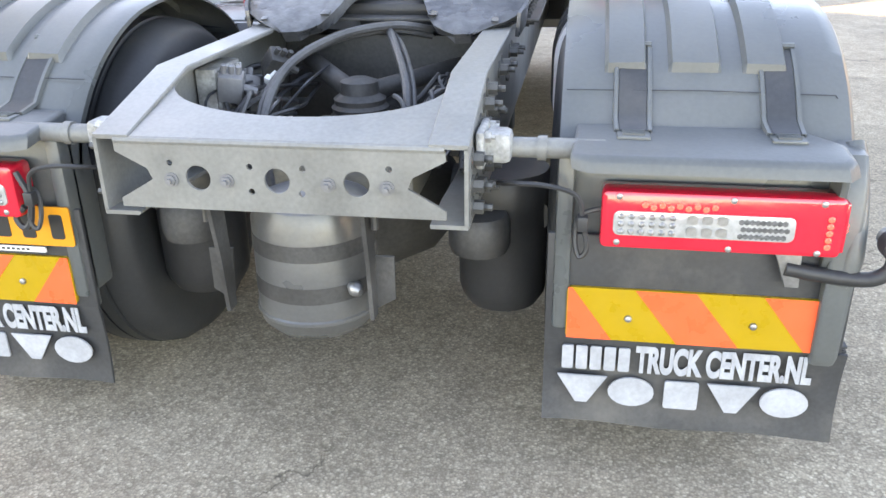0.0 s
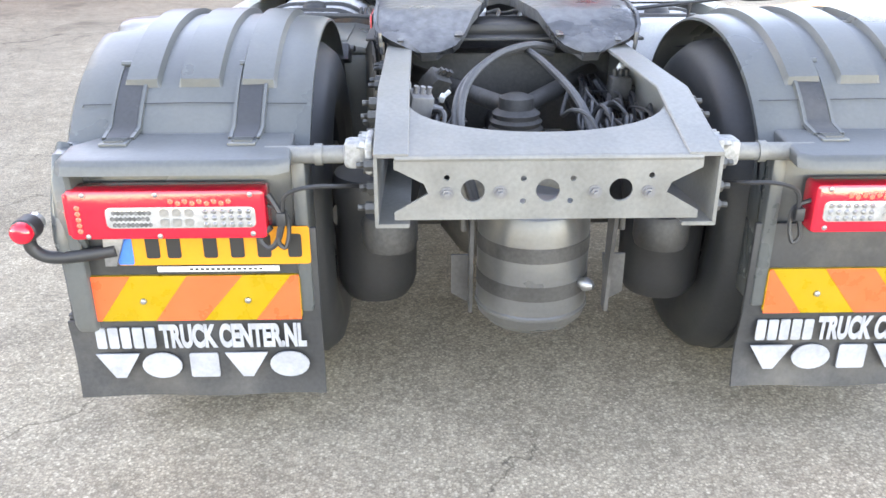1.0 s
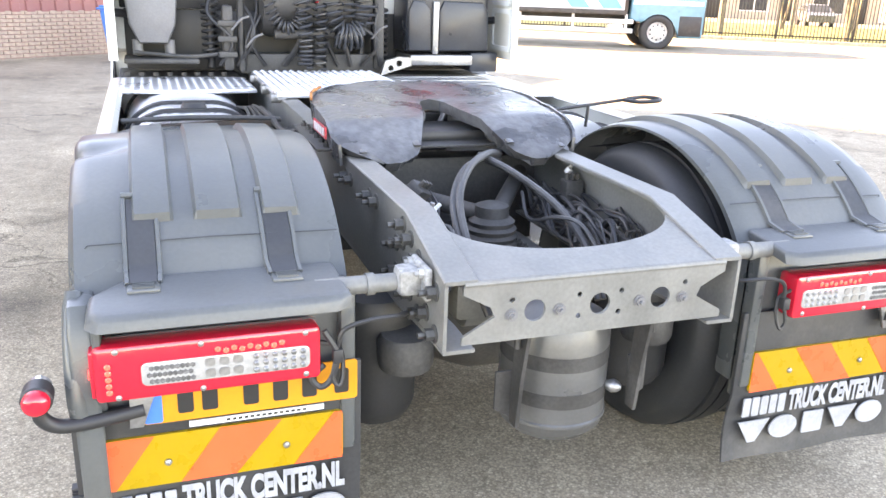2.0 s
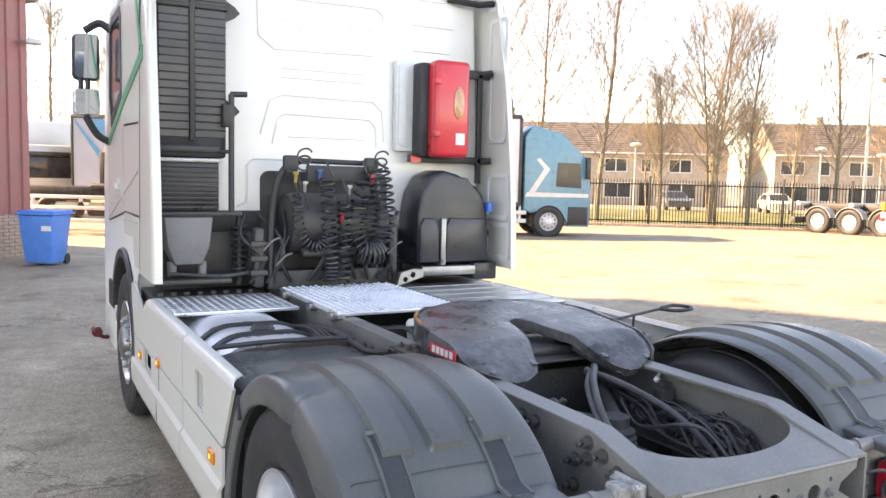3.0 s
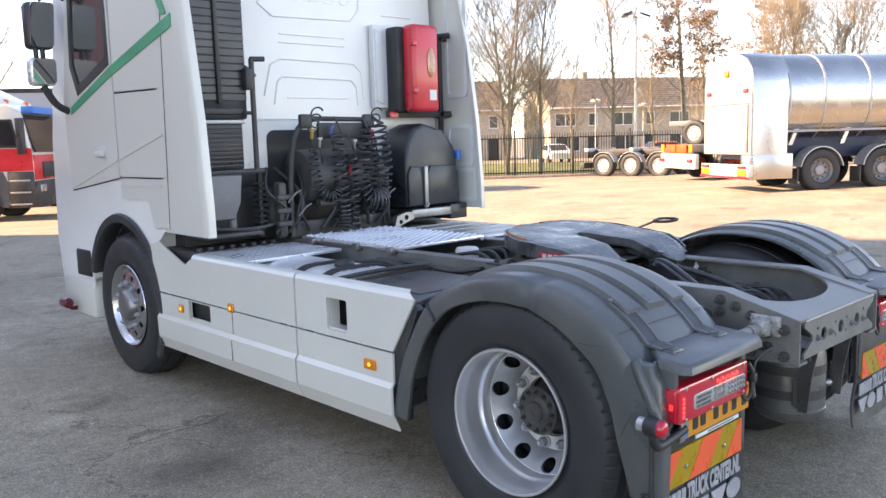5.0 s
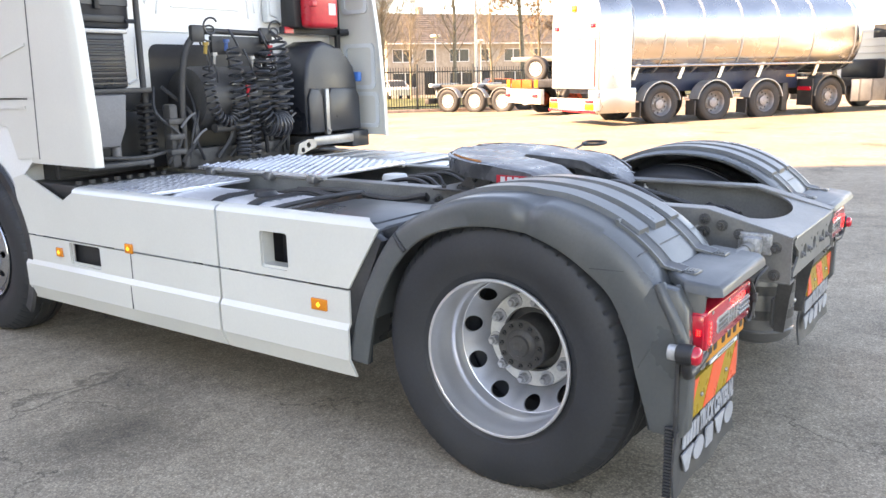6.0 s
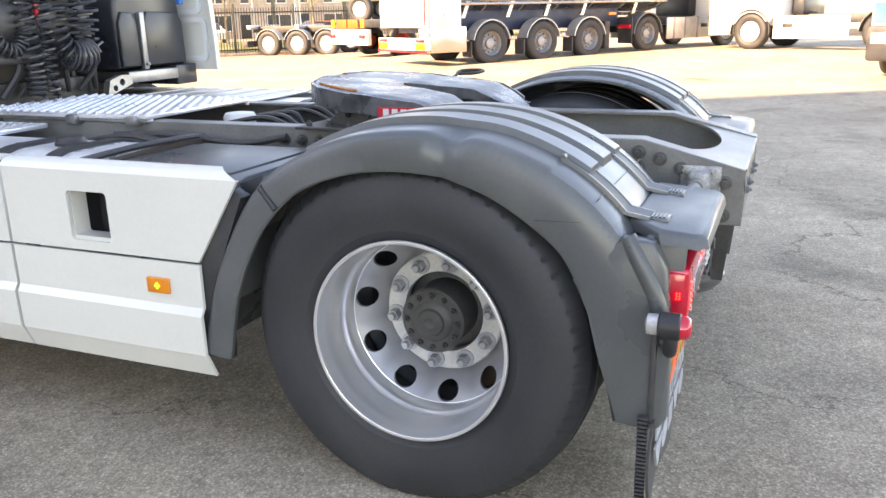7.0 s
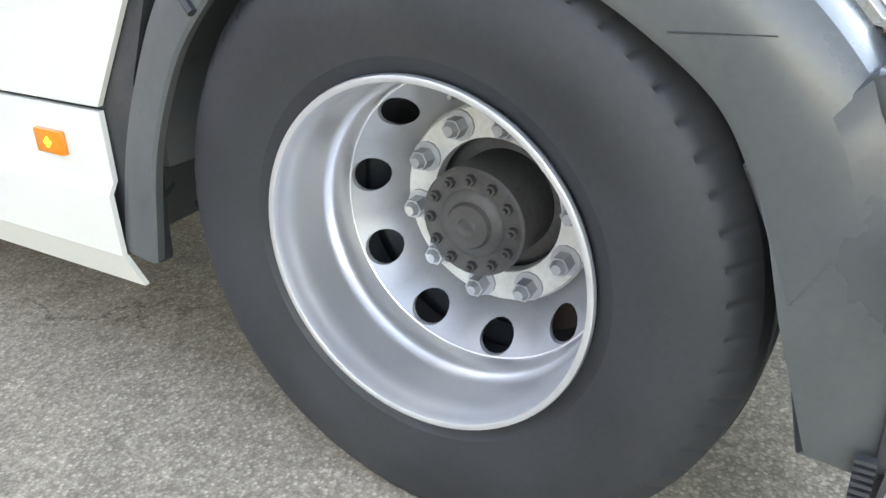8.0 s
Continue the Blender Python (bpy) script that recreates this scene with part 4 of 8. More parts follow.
# hoses, looms and valves between the rails
rnd = random.Random(4)
for pts, r in (([(-0.15, 0.34, 0.66), (-0.19, 0.42, 0.82), (-0.17, 0.58, 0.94), (-0.07, 0.76, 1.0), (0.06, 0.92, 1.01), (0.16, 1.05, 0.98)], 0.013),
               ([(-0.16, 0.33, 0.66), (-0.205, 0.42, 0.81), (-0.19, 0.58, 0.925), (-0.09, 0.77, 0.985), (0.05, 0.93, 0.995), (0.16, 1.05, 0.96)], 0.011),
               ([(0.19, 0.32, 0.68), (0.20, 0.42, 0.80), (0.17, 0.58, 0.90), (0.10, 0.78, 0.97), (0.04, 0.95, 1.0)], 0.012),
               ([(0.21, 0.32, 0.68), (0.215, 0.43, 0.79), (0.185, 0.6, 0.89), (0.12, 0.8, 0.955), (0.05, 0.97, 0.985)], 0.009),
               ([(0.20, 0.50, 0.80), (0.26, 0.6, 0.88), (0.34, 0.72, 0.84), (0.36, 0.9, 0.86)], 0.010)):
    bm = B()
    tube(bm, smooth_path(pts, 6), r, 8)
    part("hose", bm, M_DUSTY, truck)
for k in range(40):
    bm = B()
    sx = 1 if k % 3 else -1
    x0, y0 = sx * rnd.uniform(0.22, 0.38), rnd.uniform(0.28, 0.5)
    pts = [(x0, y0, 0.78 + rnd.uniform(-0.03, 0.03))]
    for j in range(4):
        x0 += rnd.uniform(-0.06, 0.06)
        y0 += rnd.uniform(0.08, 0.22)
        pts.append((max(-0.39, min(0.39, x0)), y0, 0.80 + rnd.uniform(-0.04, 0.09)))
    tube(bm, smooth_path(pts, 5), rnd.uniform(0.0035, 0.008), 6)
    part("cable", bm, M_DUSTY if k % 4 == 0 else M_HOSE, truck)
for x, y, z, a in ((-0.31, 0.52, 0.90, 15), (-0.33, 0.66, 0.86, -20), (0.31, 0.55, 0.80, 30), (0.34, 0.42, 0.80, 10), (0.36, 0.85, 0.88, 0), (-0.26, 0.75, 0.92, 40)):
    bm = B()
    box(bm, -0.035, 0.035, -0.03, 0.03, -0.04, 0.04, 0.008)
    for k in range(3):
        cyl(bm, (-0.02 + 0.02 * k, 0, 0.04), (-0.02 + 0.02 * k, 0, 0.062), 0.008, 8)
    tube(bm, [(0.03, 0, 0), (0.07, 0, -0.01)], 0.012, 8)
    o = part("valve_block", bm, M_POT if x < -0.3 else M_FRAME_DARK, truck)
    o.matrix_basis = pose(x, y, z, a, a * 0.5, a)
for x, y, z in ((-0.36, 0.36, 0.80), (0.36, 0.54, 0.815), (-0.24, 0.62, 0.90), (-0.26, 0.40, 0.80), (0.37, 0.90, 0.94)):
    bm = B()
    tube(bm, [(0, 0, 0), (0.015, 0.02, 0.02)], 0.007, 8)
    box(bm, -0.009, 0.009, -0.010, 0.010, -0.012, 0.012, 0.003)
    o = part("white_plug", bm, M_PALE, truck, "pale cable plug")
    o.matrix_basis = pose(x, y, z, 30, 20, 40 * x)
bm = B()
box(bm, -0.405, -0.345, 0.50, 0.68, 0.80, 0.95, 0.008)
unit = part("control_unit", bm, M_CAST, truck, "pale finned control unit on the frame rail")
for k in range(7):
    bm = B()
    box(bm, -0.347, -0.335, 0.508 + 0.025 * k, 0.518 + 0.025 * k, 0.81, 0.94, 0.002, 1)
    part("fin", bm, M_CAST, unit)
for k in range(3):
    bm = B()
    cyl(bm, (-0.36, 0.53 + 0.05 * k, 0.805), (-0.36, 0.53 + 0.05 * k, 0.77), 0.014, 10)
    part("socket", bm, M_CAST, unit)
for y in (1.25, 2.3, 3.2):
    bm = B()
    box(bm, -0.41, 0.41, y, y + 0.12, 0.58 if y < 2 else 0.74, 0.93, 0.01)
    part("inner_cross_member", bm, M_FRAME_DARK, truck)
bm = B()
cyl(bm, (0, 1.1, 0.66), (0, 3.3, 0.78), 0.06, 18)
part("propeller_shaft", bm, M_FRAME_DARK, truck)

# fifth wheel: round-fronted plate with an open jaw and ramped horns
FW_Z = 1.151


def fw_half(s):
    """Rows of the plate's upper face from the ramped horn to the round front."""
    top = []
    ys = [0.915, 0.925, 0.945, 0.975, 1.01, 1.05, 1.09, 1.12, 1.15, 1.20, 1.26, 1.32, 1.355, 1.385, 1.40, 1.43, 1.47, 1.51, 1.55, 1.59, 1.63, 1.67, 1.70, 1.725, 1.74, 1.746]
    for y in ys:
        xo = 0.468
        if y > 1.40:
            xo *= math.sqrt(max(0.0, 1 - ((y - 1.40) / 0.348) ** 2)) ** 0.85
        elif y < 1.07:
            xo -= 0.15 * ((1.07 - y) / 0.155) ** 2.2
        xi = 0.0
        if y < 1.355:
            xi = 0.05 + 0.135 * ((1.355 - y) / 0.44) ** 1.3
            if y < 0.96:
                xi += 0.05 * ((0.96 - y) / 0.045) ** 2
        elif y < 1.40:
            xi = 0.05 * math.sqrt(max(0.0, 1 - ((y - 1.355) / 0.045) ** 2))
        z = FW_Z + 0.105 * (y - 1.36) - 0.42 * max(0.0, 1.13 - y) - 0.12 * max(0.0, y - 1.68) - 0.35 * max(0.0, 0.95 - y)
        row = []
        for k in range(11):
            f = k / 10
            x = xi + (xo - xi) * f
            lump = 0.004 * noise.noise(Vector((s * x * 9, y * 9, 3.1))) + 0.0025 * noise.noise(Vector((s * x * 26, y * 26, 7.7)))
            edge = 0.014 * max(0.0, (f - 0.88) / 0.12) ** 2 + (0.006 * max(0.0, (0.12 - f) / 0.12) ** 2 if y < 1.40 else 0.0)
            wave = 0.006 * noise.noise(Vector((s * 4.0, y * 14, 1.0))) * (f > 0.5)
            row.append((s * (x + wave), y, z + lump - edge))
        top.append(row)
    return top


bm = B()
for s in (-1, 1):
    grid(bm, fw_half(s))
bmesh.ops.remove_doubles(bm, verts=bm.verts[:], dist=0.001)
fw = thick(part("fifth_wheel", bm, M_GREASE, truck, "black greasy coupling plate with an open jaw", smooth=40), 0.045, -1)
bev = fw.modifiers.new("rounded", "BEVEL")
bev.width, bev.segments, bev.limit_method, bev.angle_limit = 0.010, 3, "ANGLE", radians(50)
for s in (-1, 1):
    bm = B()
    band = [Vector(r[-1]) for r in fw_half(s)[4:]]
    grid(bm, [[p + Vector((0, 0, -0.012)) for p in band], [Vector((p.x * 0.985, p.y, p.z - 0.085)) for p in band]])
    thick(part("plate_skirt", bm, M_GREASE, fw), 0.012, 0.0)
    bm = B()
    prism(bm, [(0.98, 1.035), (1.30, 1.10), (1.30, 1.03), (1.05, 0.99)], "x", s * 0.16, s * 0.19, bev=0.006)
    part("horn_web", bm, M_GREASE, fw)
    bm = B()
    prism(bm, [(0.96, 1.02), (1.30, 1.10), (1.30, 1.03), (1.02, 0.985)], "x", s * 0.36, s * 0.385, bev=0.006)
    part("horn_web", bm, M_GREASE, fw)
for s in (-1, 1):
    bm = B()
    prism(bm, [(1.18, 0.99), (1.58, 0.99), (1.50, 1.06), (1.42, 1.095), (1.34, 1.095), (1.26, 1.06)], "x", s * 0.36, s * 0.40, bev=0.006)
    cyl(bm, (s * 0.34, 1.38, 1.06), (s * 0.425, 1.38, 1.06), 0.03, 16)
    for y in (1.22, 1.54):
        hexbolt(bm, (s * 0.415, y, 1.0), (0, 0, 1), 0.014)
    for y in (1.30, 1.46):
        hexbolt(bm, (s * 0.40, y, 1.045), (s, 0, 0), 0.014, 0.02)
    part("pedestal", bm, M_FRAME_DARK, fw)
bm = B()
box(bm, -0.2, 0.2, 1.20, 1.42, 0.995, 1.045, 0.02)
part("jaw", bm, M_BLACK, fw)
bm = B()
tube(bm, smooth_path([(-0.395, 1.58, 1.160), (-0.448, 1.49, 1.152), (-0.470, 1.38, 1.141)], 6), 0.0055, 6)
part("orange_mark", bm, M_RUST, fw, "worn orange grease mark")
bm = B()
box(bm, -0.480, -0.475, 1.08, 1.29, 1.045, 1.085)
label_ob = part("sticker", bm, M_RED, fw, "red and white warning sticker")
bm = B()
for k in range(5):
    box(bm, -0.4825, -0.4795, 1.10 + 0.036 * k, 1.123 + 0.036 * k, 1.052, 1.079)
part("pale_print", bm, M_PALE, label_ob)
bm = B()
tube(bm, [(0.40, 1.46, 1.05), (0.60, 1.50, 1.065), (1.0, 1.55, 1.10)], 0.0075, 8)
tube(bm, smooth_path([(0.97, 1.54, 1.098), (1.0, 1.46, 1.10), (1.08, 1.44, 1.106), (1.12, 1.49, 1.108), (1.09, 1.57, 1.106), (1.0, 1.56, 1.10)], 6), 0.009, 8)
tube(bm, [(0.78, 1.52, 1.08), (0.775, 1.52, 0.985)], 0.007, 6)
part("release_handle", bm, M_BLACK, fw, "black release rod with a loop grip")
bm = B()
box(bm, -0.50, 0.50, 1.12, 1.64, 0.994, 1.004, 0.002)
for x in (-0.46, 0.46):
    for k in range(6):
        hexbolt(bm, (x, 1.16 + 0.088 * k, 1.004), (0, 0, 1), 0.013)
part("mounting_plate", bm, M_FRAME_DARK, truck)

# deck plates behind the cab


def tread(name, x0, x1, y0, y1, z, nx, ny, lab, flat=False):
    bm = B()
    box(bm, x0, x1, y0, y1, z - 0.02, z, 0.004)
    ob = part(name, bm, M_DECK, truck, lab)
    bm = B()
    for i in range(nx):
        for j in range(ny):
            cx = x0 + (x1 - x0) * (i + 0.5) / nx
            cy = y0 + (y1 - y0) * (j + 0.5 + (0.25 if i % 2 else -0.25)) / ny
            a = radians(35 if (i + j) % 2 else -35) if flat else 0
            lx, ly2 = (0.019, 0.0055) if flat else (0.0185, 0.0125)
            base, tip = [], []
            for u, v in ring_pts(0, 0, 1, 8):
                px, py = u * lx, v * ly2
                base.append(bm.verts.new((cx + px * math.cos(a) - py * math.sin(a), cy + px * math.sin(a) + py * math.cos(a), z - 0.001)))
                tip.append(bm.verts.new((cx + 0.5 * (px * math.cos(a) - py * math.sin(a)), cy + 0.5 * (px * math.sin(a) + py * math.cos(a)), z + (0.003 if flat else 0.009))))
            bm.faces.new(tip)
            for k in range(8):
                bm.faces.new((base[k], base[(k + 1) % 8], tip[(k + 1) % 8], tip[k]))
    part("raised_pattern", bm, M_DECK, ob, stuff=True)
    return ob


tread("deck_plate", -0.445, 0.30, 2.42, 3.46, 1.02, 17, 19, "bright aluminium deck plate with raised teardrops")
bm = B()
box(bm, 0.27, 0.30, 2.42, 3.4, 0.985, 1.0, 0.004)
part("deck_support", bm, M_STEEL, truck)
bm = B()
box(bm, -0.44, -0.40, 2.42, 3.4, 0.985, 1.0, 0.004)
for y in (2.46, 2.8, 3.3):
    box(bm, -0.47, -0.42, y, y + 0.06, 0.97, 1.015, 0.008)
part("deck_support", bm, M_STEEL, truck)
tread("step_plate", -1.19, -0.475, 2.96, 3.55, 0.975, 15, 18, "aluminium tread plate on the fuel tank", flat=True)
bm = B()
box(bm, 0.36, 1.16, 2.60, 3.62, 0.965, 0.982, 0.005)
platform = part("side_platform", bm, mat("dull_aluminium", (0.55, 0.55, 0.54), 0.4, metal=0.7, var=0.1, dirt=0.25), truck, "flat grey metal platform")
for k in range(5):
    bm = B()
    box(bm, 0.39, 1.13, 2.68 + 0.19 * k, 2.70 + 0.19 * k, 0.98, 0.988, 0.002)
    part("platform_rib", bm, M_STEEL, platform)


def fuel_tank(s, y0, y1):
    bm = B()
    prism(bm, round_rect(min(s * 0.53, s * 1.17), max(s * 0.53, s * 1.17), 0.34, 0.955, 0.22, 10), "y", y0, y1, bev=0.02)
    t = part("fuel_tank", bm, M_ALU, truck, "bright aluminium fuel tank with black straps")
    for y in (y0 + 0.16, y0 + 0.42, y1 - 0.2):
        bm = B()
        plate(bm, round_rect(min(s * 0.515, s * 1.185), max(s * 0.515, s * 1.185), 0.325, 0.968, 0.23, 10), [round_rect(min(s * 0.535, s * 1.165), max(s * 0.535, s * 1.165), 0.345, 0.95, 0.22, 10)], "y", y, y + 0.055)
        part("tank_strap", bm, M_BLACK, t)
    bm = B()
    lathe(bm, [(0.93, 0.06), (0.965, 0.06), (0.97, 0.055), (0.985, 0.05), (0.99, 0.03)], (s * 0.84, y0 + 0.30, 0), "z", 24)
    part("filler_cap", bm, M_BLACK, t)


fuel_tank(-1, 2.14, 3.55)
fuel_tank(1, 1.9, 3.5)
bm = B()
box(bm, -1.19, -0.52, 1.44, 1.84, 0.55, 0.897, 0.02)
prism(bm, [(-1.19, 0.895), (-0.52, 0.895), (-0.52, 0.92), (-0.60, 0.935), (-1.10, 0.935), (-1.19, 0.915)], "y", 1.44, 2.06, bev=0.008)
box(bm, -1.10, -0.60, 1.50, 2.0, 0.93, 0.942, 0.003)
part("battery_box", bm, M_GUARD, truck, "dark plastic battery cover")
bm = B()
prism(bm, [(-1.17, 0.84), (-0.50, 0.87), (-0.50, 0.945), (-0.62, 0.955), (-1.0, 0.935), (-1.17, 0.90)], "y", 2.07, 2.115, bev=0.004)
for k in range(6):
    hexbolt(bm, (-1.10 + 0.1 * k, 2.07, 0.89 + 0.006 * k), (0, -1, 0), 0.013)
part("rusty_bracket", bm, mat("rusty_steel", (0.11, 0.06, 0.032), 0.7, var=0.3, scale=18, tint=(0.05, 0.045, 0.04), bump=0.3), truck, "rust-stained steel bracket")
bm = B()
tube(bm, smooth_path([(-1.16, 2.12, 0.95), (-0.9, 2.09, 0.965), (-0.62, 2.08, 0.962), (-0.48, 2.1, 0.95)], 5), 0.012, 8)
tube(bm, smooth_path([(-0.55, 2.5, 0.95), (-0.52, 2.2, 0.955), (-0.50, 1.9, 0.93), (-0.47, 1.7, 0.96)], 5), 0.014, 8)
for k in range(5):
    tube(bm, smooth_path([(-0.50 - 0.03 * k, 2.62, 0.93), (-0.52 - 0.02 * k, 2.4, 0.955), (-0.48 - 0.03 * k, 2.2, 0.93)], 4), 0.008, 6)
part("pipe_run", bm, M_FRAME_DARK, truck)
bm = B()
tube(bm, [(-0.56, 1.36, 0.93), (-0.70, 1.40, 0.92), (-1.16, 1.44, 0.90)], 0.012, 8)
prism(bm, [(1.30, 0.90), (1.44, 0.86), (1.50, 0.90), (1.36, 0.95)], "x", -1.14, -0.58, bev=0.006)
part("guard_stay", bm, M_GUARD_DARK, truck)
# small round reservoir between the rails
bm = B()
lathe(bm, [(0.88, 0.065), (0.975, 0.075), (0.992, 0.065), (0.997, 0.03)], (-0.06, 2.22, 0), "z", 24)
part("filter_bowl", bm, M_PALE, truck, "white round filter bowl")
for k in range(7):
    bm = B()
    x = -0.3 + 0.1 * k
    tube(bm, smooth_path([(x, 1.75 + 0.05 * (k % 3), 0.95), (x + 0.05, 1.95, 1.0), (x + 0.02, 2.2, 0.96), (x - 0.03, 2.42, 0.93)], 5), 0.012 - 0.001 * (k % 4), 6)
    part("cable", bm, M_BLACK, truck)

# side skirts: pressed panels in two lengths


def skirt(s):
    sk = new("side_skirt")
    sk.parent = truck
    sk["label"] = "white side skirt with moulded steps"
    X = 1.25

    def strip(y0a, y0b, y1a, y1b, z0, z1, xa, xb):
        """A sloping band from z0 to z1 between the ends."""
        bm = B()
        lo = [bm.verts.new((s * x, y, z0)) for x, y in ((xa, y0a), (xa, y1a), (xa - 0.012, y1a), (xa - 0.012, y0a))]
        hi = [bm.verts.new((s * x, y, z1)) for x, y in ((xb, y0b), (xb, y1b), (xb - 0.012, y1b), (xb - 0.012, y0b))]
        bm.faces.new(lo)
        bm.faces.new(hi)
        for k in range(4):
            bm.faces.new((lo[k], lo[(k + 1) % 4], hi[(k + 1) % 4], hi[k]))
        return part("panel", bm, M_WHITE, sk, smooth=10)

    for name, y0, y1, hole in (("rear", 1.37, 2.335, (1.885, 2.055, 0.715, 0.882)), ("front", 2.35, 4.05, (3.31, 3.60, 0.545, 0.668))):
        lean = (lambda z: 0.17 * max(0.0, (0.95 - z)) / 0.26 if z > 0.69 else 0.17) if name == "rear" else (lambda z: 0.0)
        a = lambda z: y0 + min(lean(z), 0.17)
        # upper panel with its opening
        outer = [(a(0.683), 0.683), (y1, 0.683), (y1, 0.95), (a(0.95), 0.95)]
        if name == "front":
            outer = [(y0, 0.683), (y1 + 0.02, 0.683), (y1 + 0.06, 1.0), (y1 - 0.06, 1.03), (3.62, 0.90), (3.52, 0.95), (y0, 0.95)]
        bm = B()
        upper_hole = [round_rect(*hole, 0.015)] if name == "rear" else []
        plate(bm, outer, upper_hole, "x", s * X, s * (X - 0.012))
        part("panel", bm, M_WHITE, sk)
        # rounded top edge
        bm = B()
        yt1 = y1 if name == "rear" else 3.52
        grid(bm, [[(s * x, y + (0.03 if k == 0 and name == "rear" else 0) * q, z) for k, y in enumerate((a(0.95), yt1))] for q, (x, z) in enumerate(((1.25, 0.949), (1.243, 0.966), (1.225, 0.976), (1.19, 0.98), (1.17, 0.96)))])
        thick(part("top_edge", bm, M_WHITE, sk), 0.006, 0.0)
        # lower panel
        outer = [(a(0.53), 0.53), (y1, 0.53), (y1, 0.674), (a(0.674), 0.674)]
        bm = B()
        lower_hole = [round_rect(hole[0], hole[1], hole[2], hole[3], 0.012)] if name == "front" else []
        plate(bm, outer, lower_hole, "x", s * X, s * (X - 0.012))
        part("panel", bm, M_WHITE, sk)
        strip(a(0.5), a(0.53), y1, y1, 0.506, 0.5305, X + 0.016, X)
        strip(a(0.4), a(0.5), y1, y1, 0.372, 0.506, X + 0.013, X + 0.016)
        strip(a(0.3), a(0.4), y1, y1, 0.368, 0.372, X + 0.009, X + 0.013)
        strip(a(0.3) - 0.008, a(0.4), y1, y1, 0.292, 0.368, X - 0.02, X + 0.009)
        # pocket behind the opening, lined in black to stand in for its shade
        bm = B()
        h = hole
        xr = 1.10 if name == "rear" else 1.195
        box(bm, s * (xr - 0.008), s * xr, h[0] - 0.04, h[1] + 0.04, h[2] - 0.03, h[3] + 0.03)
        part("recess_shade_panel", bm, M_BLACK, sk)
        bm = B()
        plate(bm, round_rect(h[0] - 0.002, h[1] + 0.002, h[2] - 0.002, h[3] + 0.002, 0.015), [round_rect(h[0] + 0.004, h[1] - 0.003, h[2] + 0.012, h[3] - 0.003, 0.01)], "x", s * 1.235, s * (1.17 if name == "rear" else 1.226))
        part("recess_lip", bm, M_WHITE, sk)
        if name == "rear":
            bm = B()
            plate(bm, round_rect(h[0] - 0.03, h[1] + 0.03, h[2] - 0.025, h[3] + 0.025, 0.02), [round_rect(h[0] - 0.012, h[1] + 0.012, h[2] - 0.012, h[3] + 0.012, 0.015)], "x", s * 1.10, s * 1.168)
            part("recess_shade_wall", bm, M_BLACK, sk)
            bm = B()
            lathe(bm, [(s * 1.10, 0.05), (s * 1.14, 0.05), (s * 1.15, 0.035), (s * 1.16, 0.03)], (0, 1.95, 0.80), "x", 16)
            tube(bm, [(s * 1.15, 1.95, 0.8), (s * 1.17, 1.93, 0.76)], 0.012, 8)
            part("fitting", bm, M_STEEL, sk)
    for y, z, wd in ((3.695, 0.605, 0.028), (3.035, 0.695, 0.03), (1.705, 0.594, 0.044)):
        bm = B()
        box(bm, s * 1.249, s * 1.263, y - wd, y + wd, z - 0.026, z + 0.026, 0.005)
        mk = part("side_marker", bm, M_AMBER, truck, "lit amber side marker lamp")
        bm = B()
        for dy, dz in ((-0.007, 0), (0.007, 0), (0, 0.007), (0, -0.007)):
            lathe(bm, [(s * 1.262, 0.005), (s * 1.2655, 0.004)], (0, y + dy, z + dz), "x", 8)
        part("diodes", bm, M_AMBERLED, mk)
    bm = B()
    box(bm, s * 1.2495, s * 1.2515, 3.030, 3.036, 0.535, 0.668)
    part("panel_seam", bm, M_GUARD_DARK, sk)
    bm = B()
    box(bm, s * 1.262, s * 1.2665, 3.030, 3.036, 0.375, 0.50)
    part("panel_seam", bm, M_GUARD_DARK, sk)
    # dark liner in front of the wheel
    bm = B()
    prism(bm, [(1.47, 0.36), (1.585, 0.36), (1.60, 0.60), (1.52, 0.80), (1.40, 0.92), (1.36, 0.90), (1.45, 0.74)], "x", s * 1.19, s * 1.235, bev=0.008)
    part("liner", bm, M_GUARD_DARK, sk)


for s in (-1, 1):
    skirt(s)

# cab --------------------------------------------------------------------
YB = 3.80
arch = [(AXLE_F + 0.60 * math.cos(radians(a)), HUB + 0.04 + 0.60 * math.sin(radians(a))) for a in range(170, 9, -8)]
profile = [(YB, 1.12), (4.04, 1.08)] + arch + [(5.30, 0.62), (5.34, 0.36), (5.98, 0.36), (6.02, 0.90), (6.0, 1.72), (5.72, 2.85), (5.3, 3.22), (4.75, 3.56), (4.3, 3.74), (YB + 0.12, 3.80), (YB, 3.76)]
bm = B()
prism(bm, profile, "x", -1.225, 1.225, bev=0.045, seg=3)
bmesh.ops.triangulate(bm, faces=[f for f in bm.faces if len(f.verts) > 4])
for v in bm.verts:
    k = max(0.0, v.co.z - 2.95) / 0.85
    v.co.x *= 1 - 0.10 * k
cab = part("cab", bm, M_WALLWHITE, truck, "tall white sleeper cab")
# raised pressings on the back wall


def ridge(pts, r=0.008, closed=True):
    bm = B()
    pts = [(x - 0.035, YB - 0.001, z + 0.022) for x, z in pts]
    tube(bm, pts + ([pts[0]] if closed else []), r, 6)
    return part("pressing", bm, M_WALLWHITE, cab)


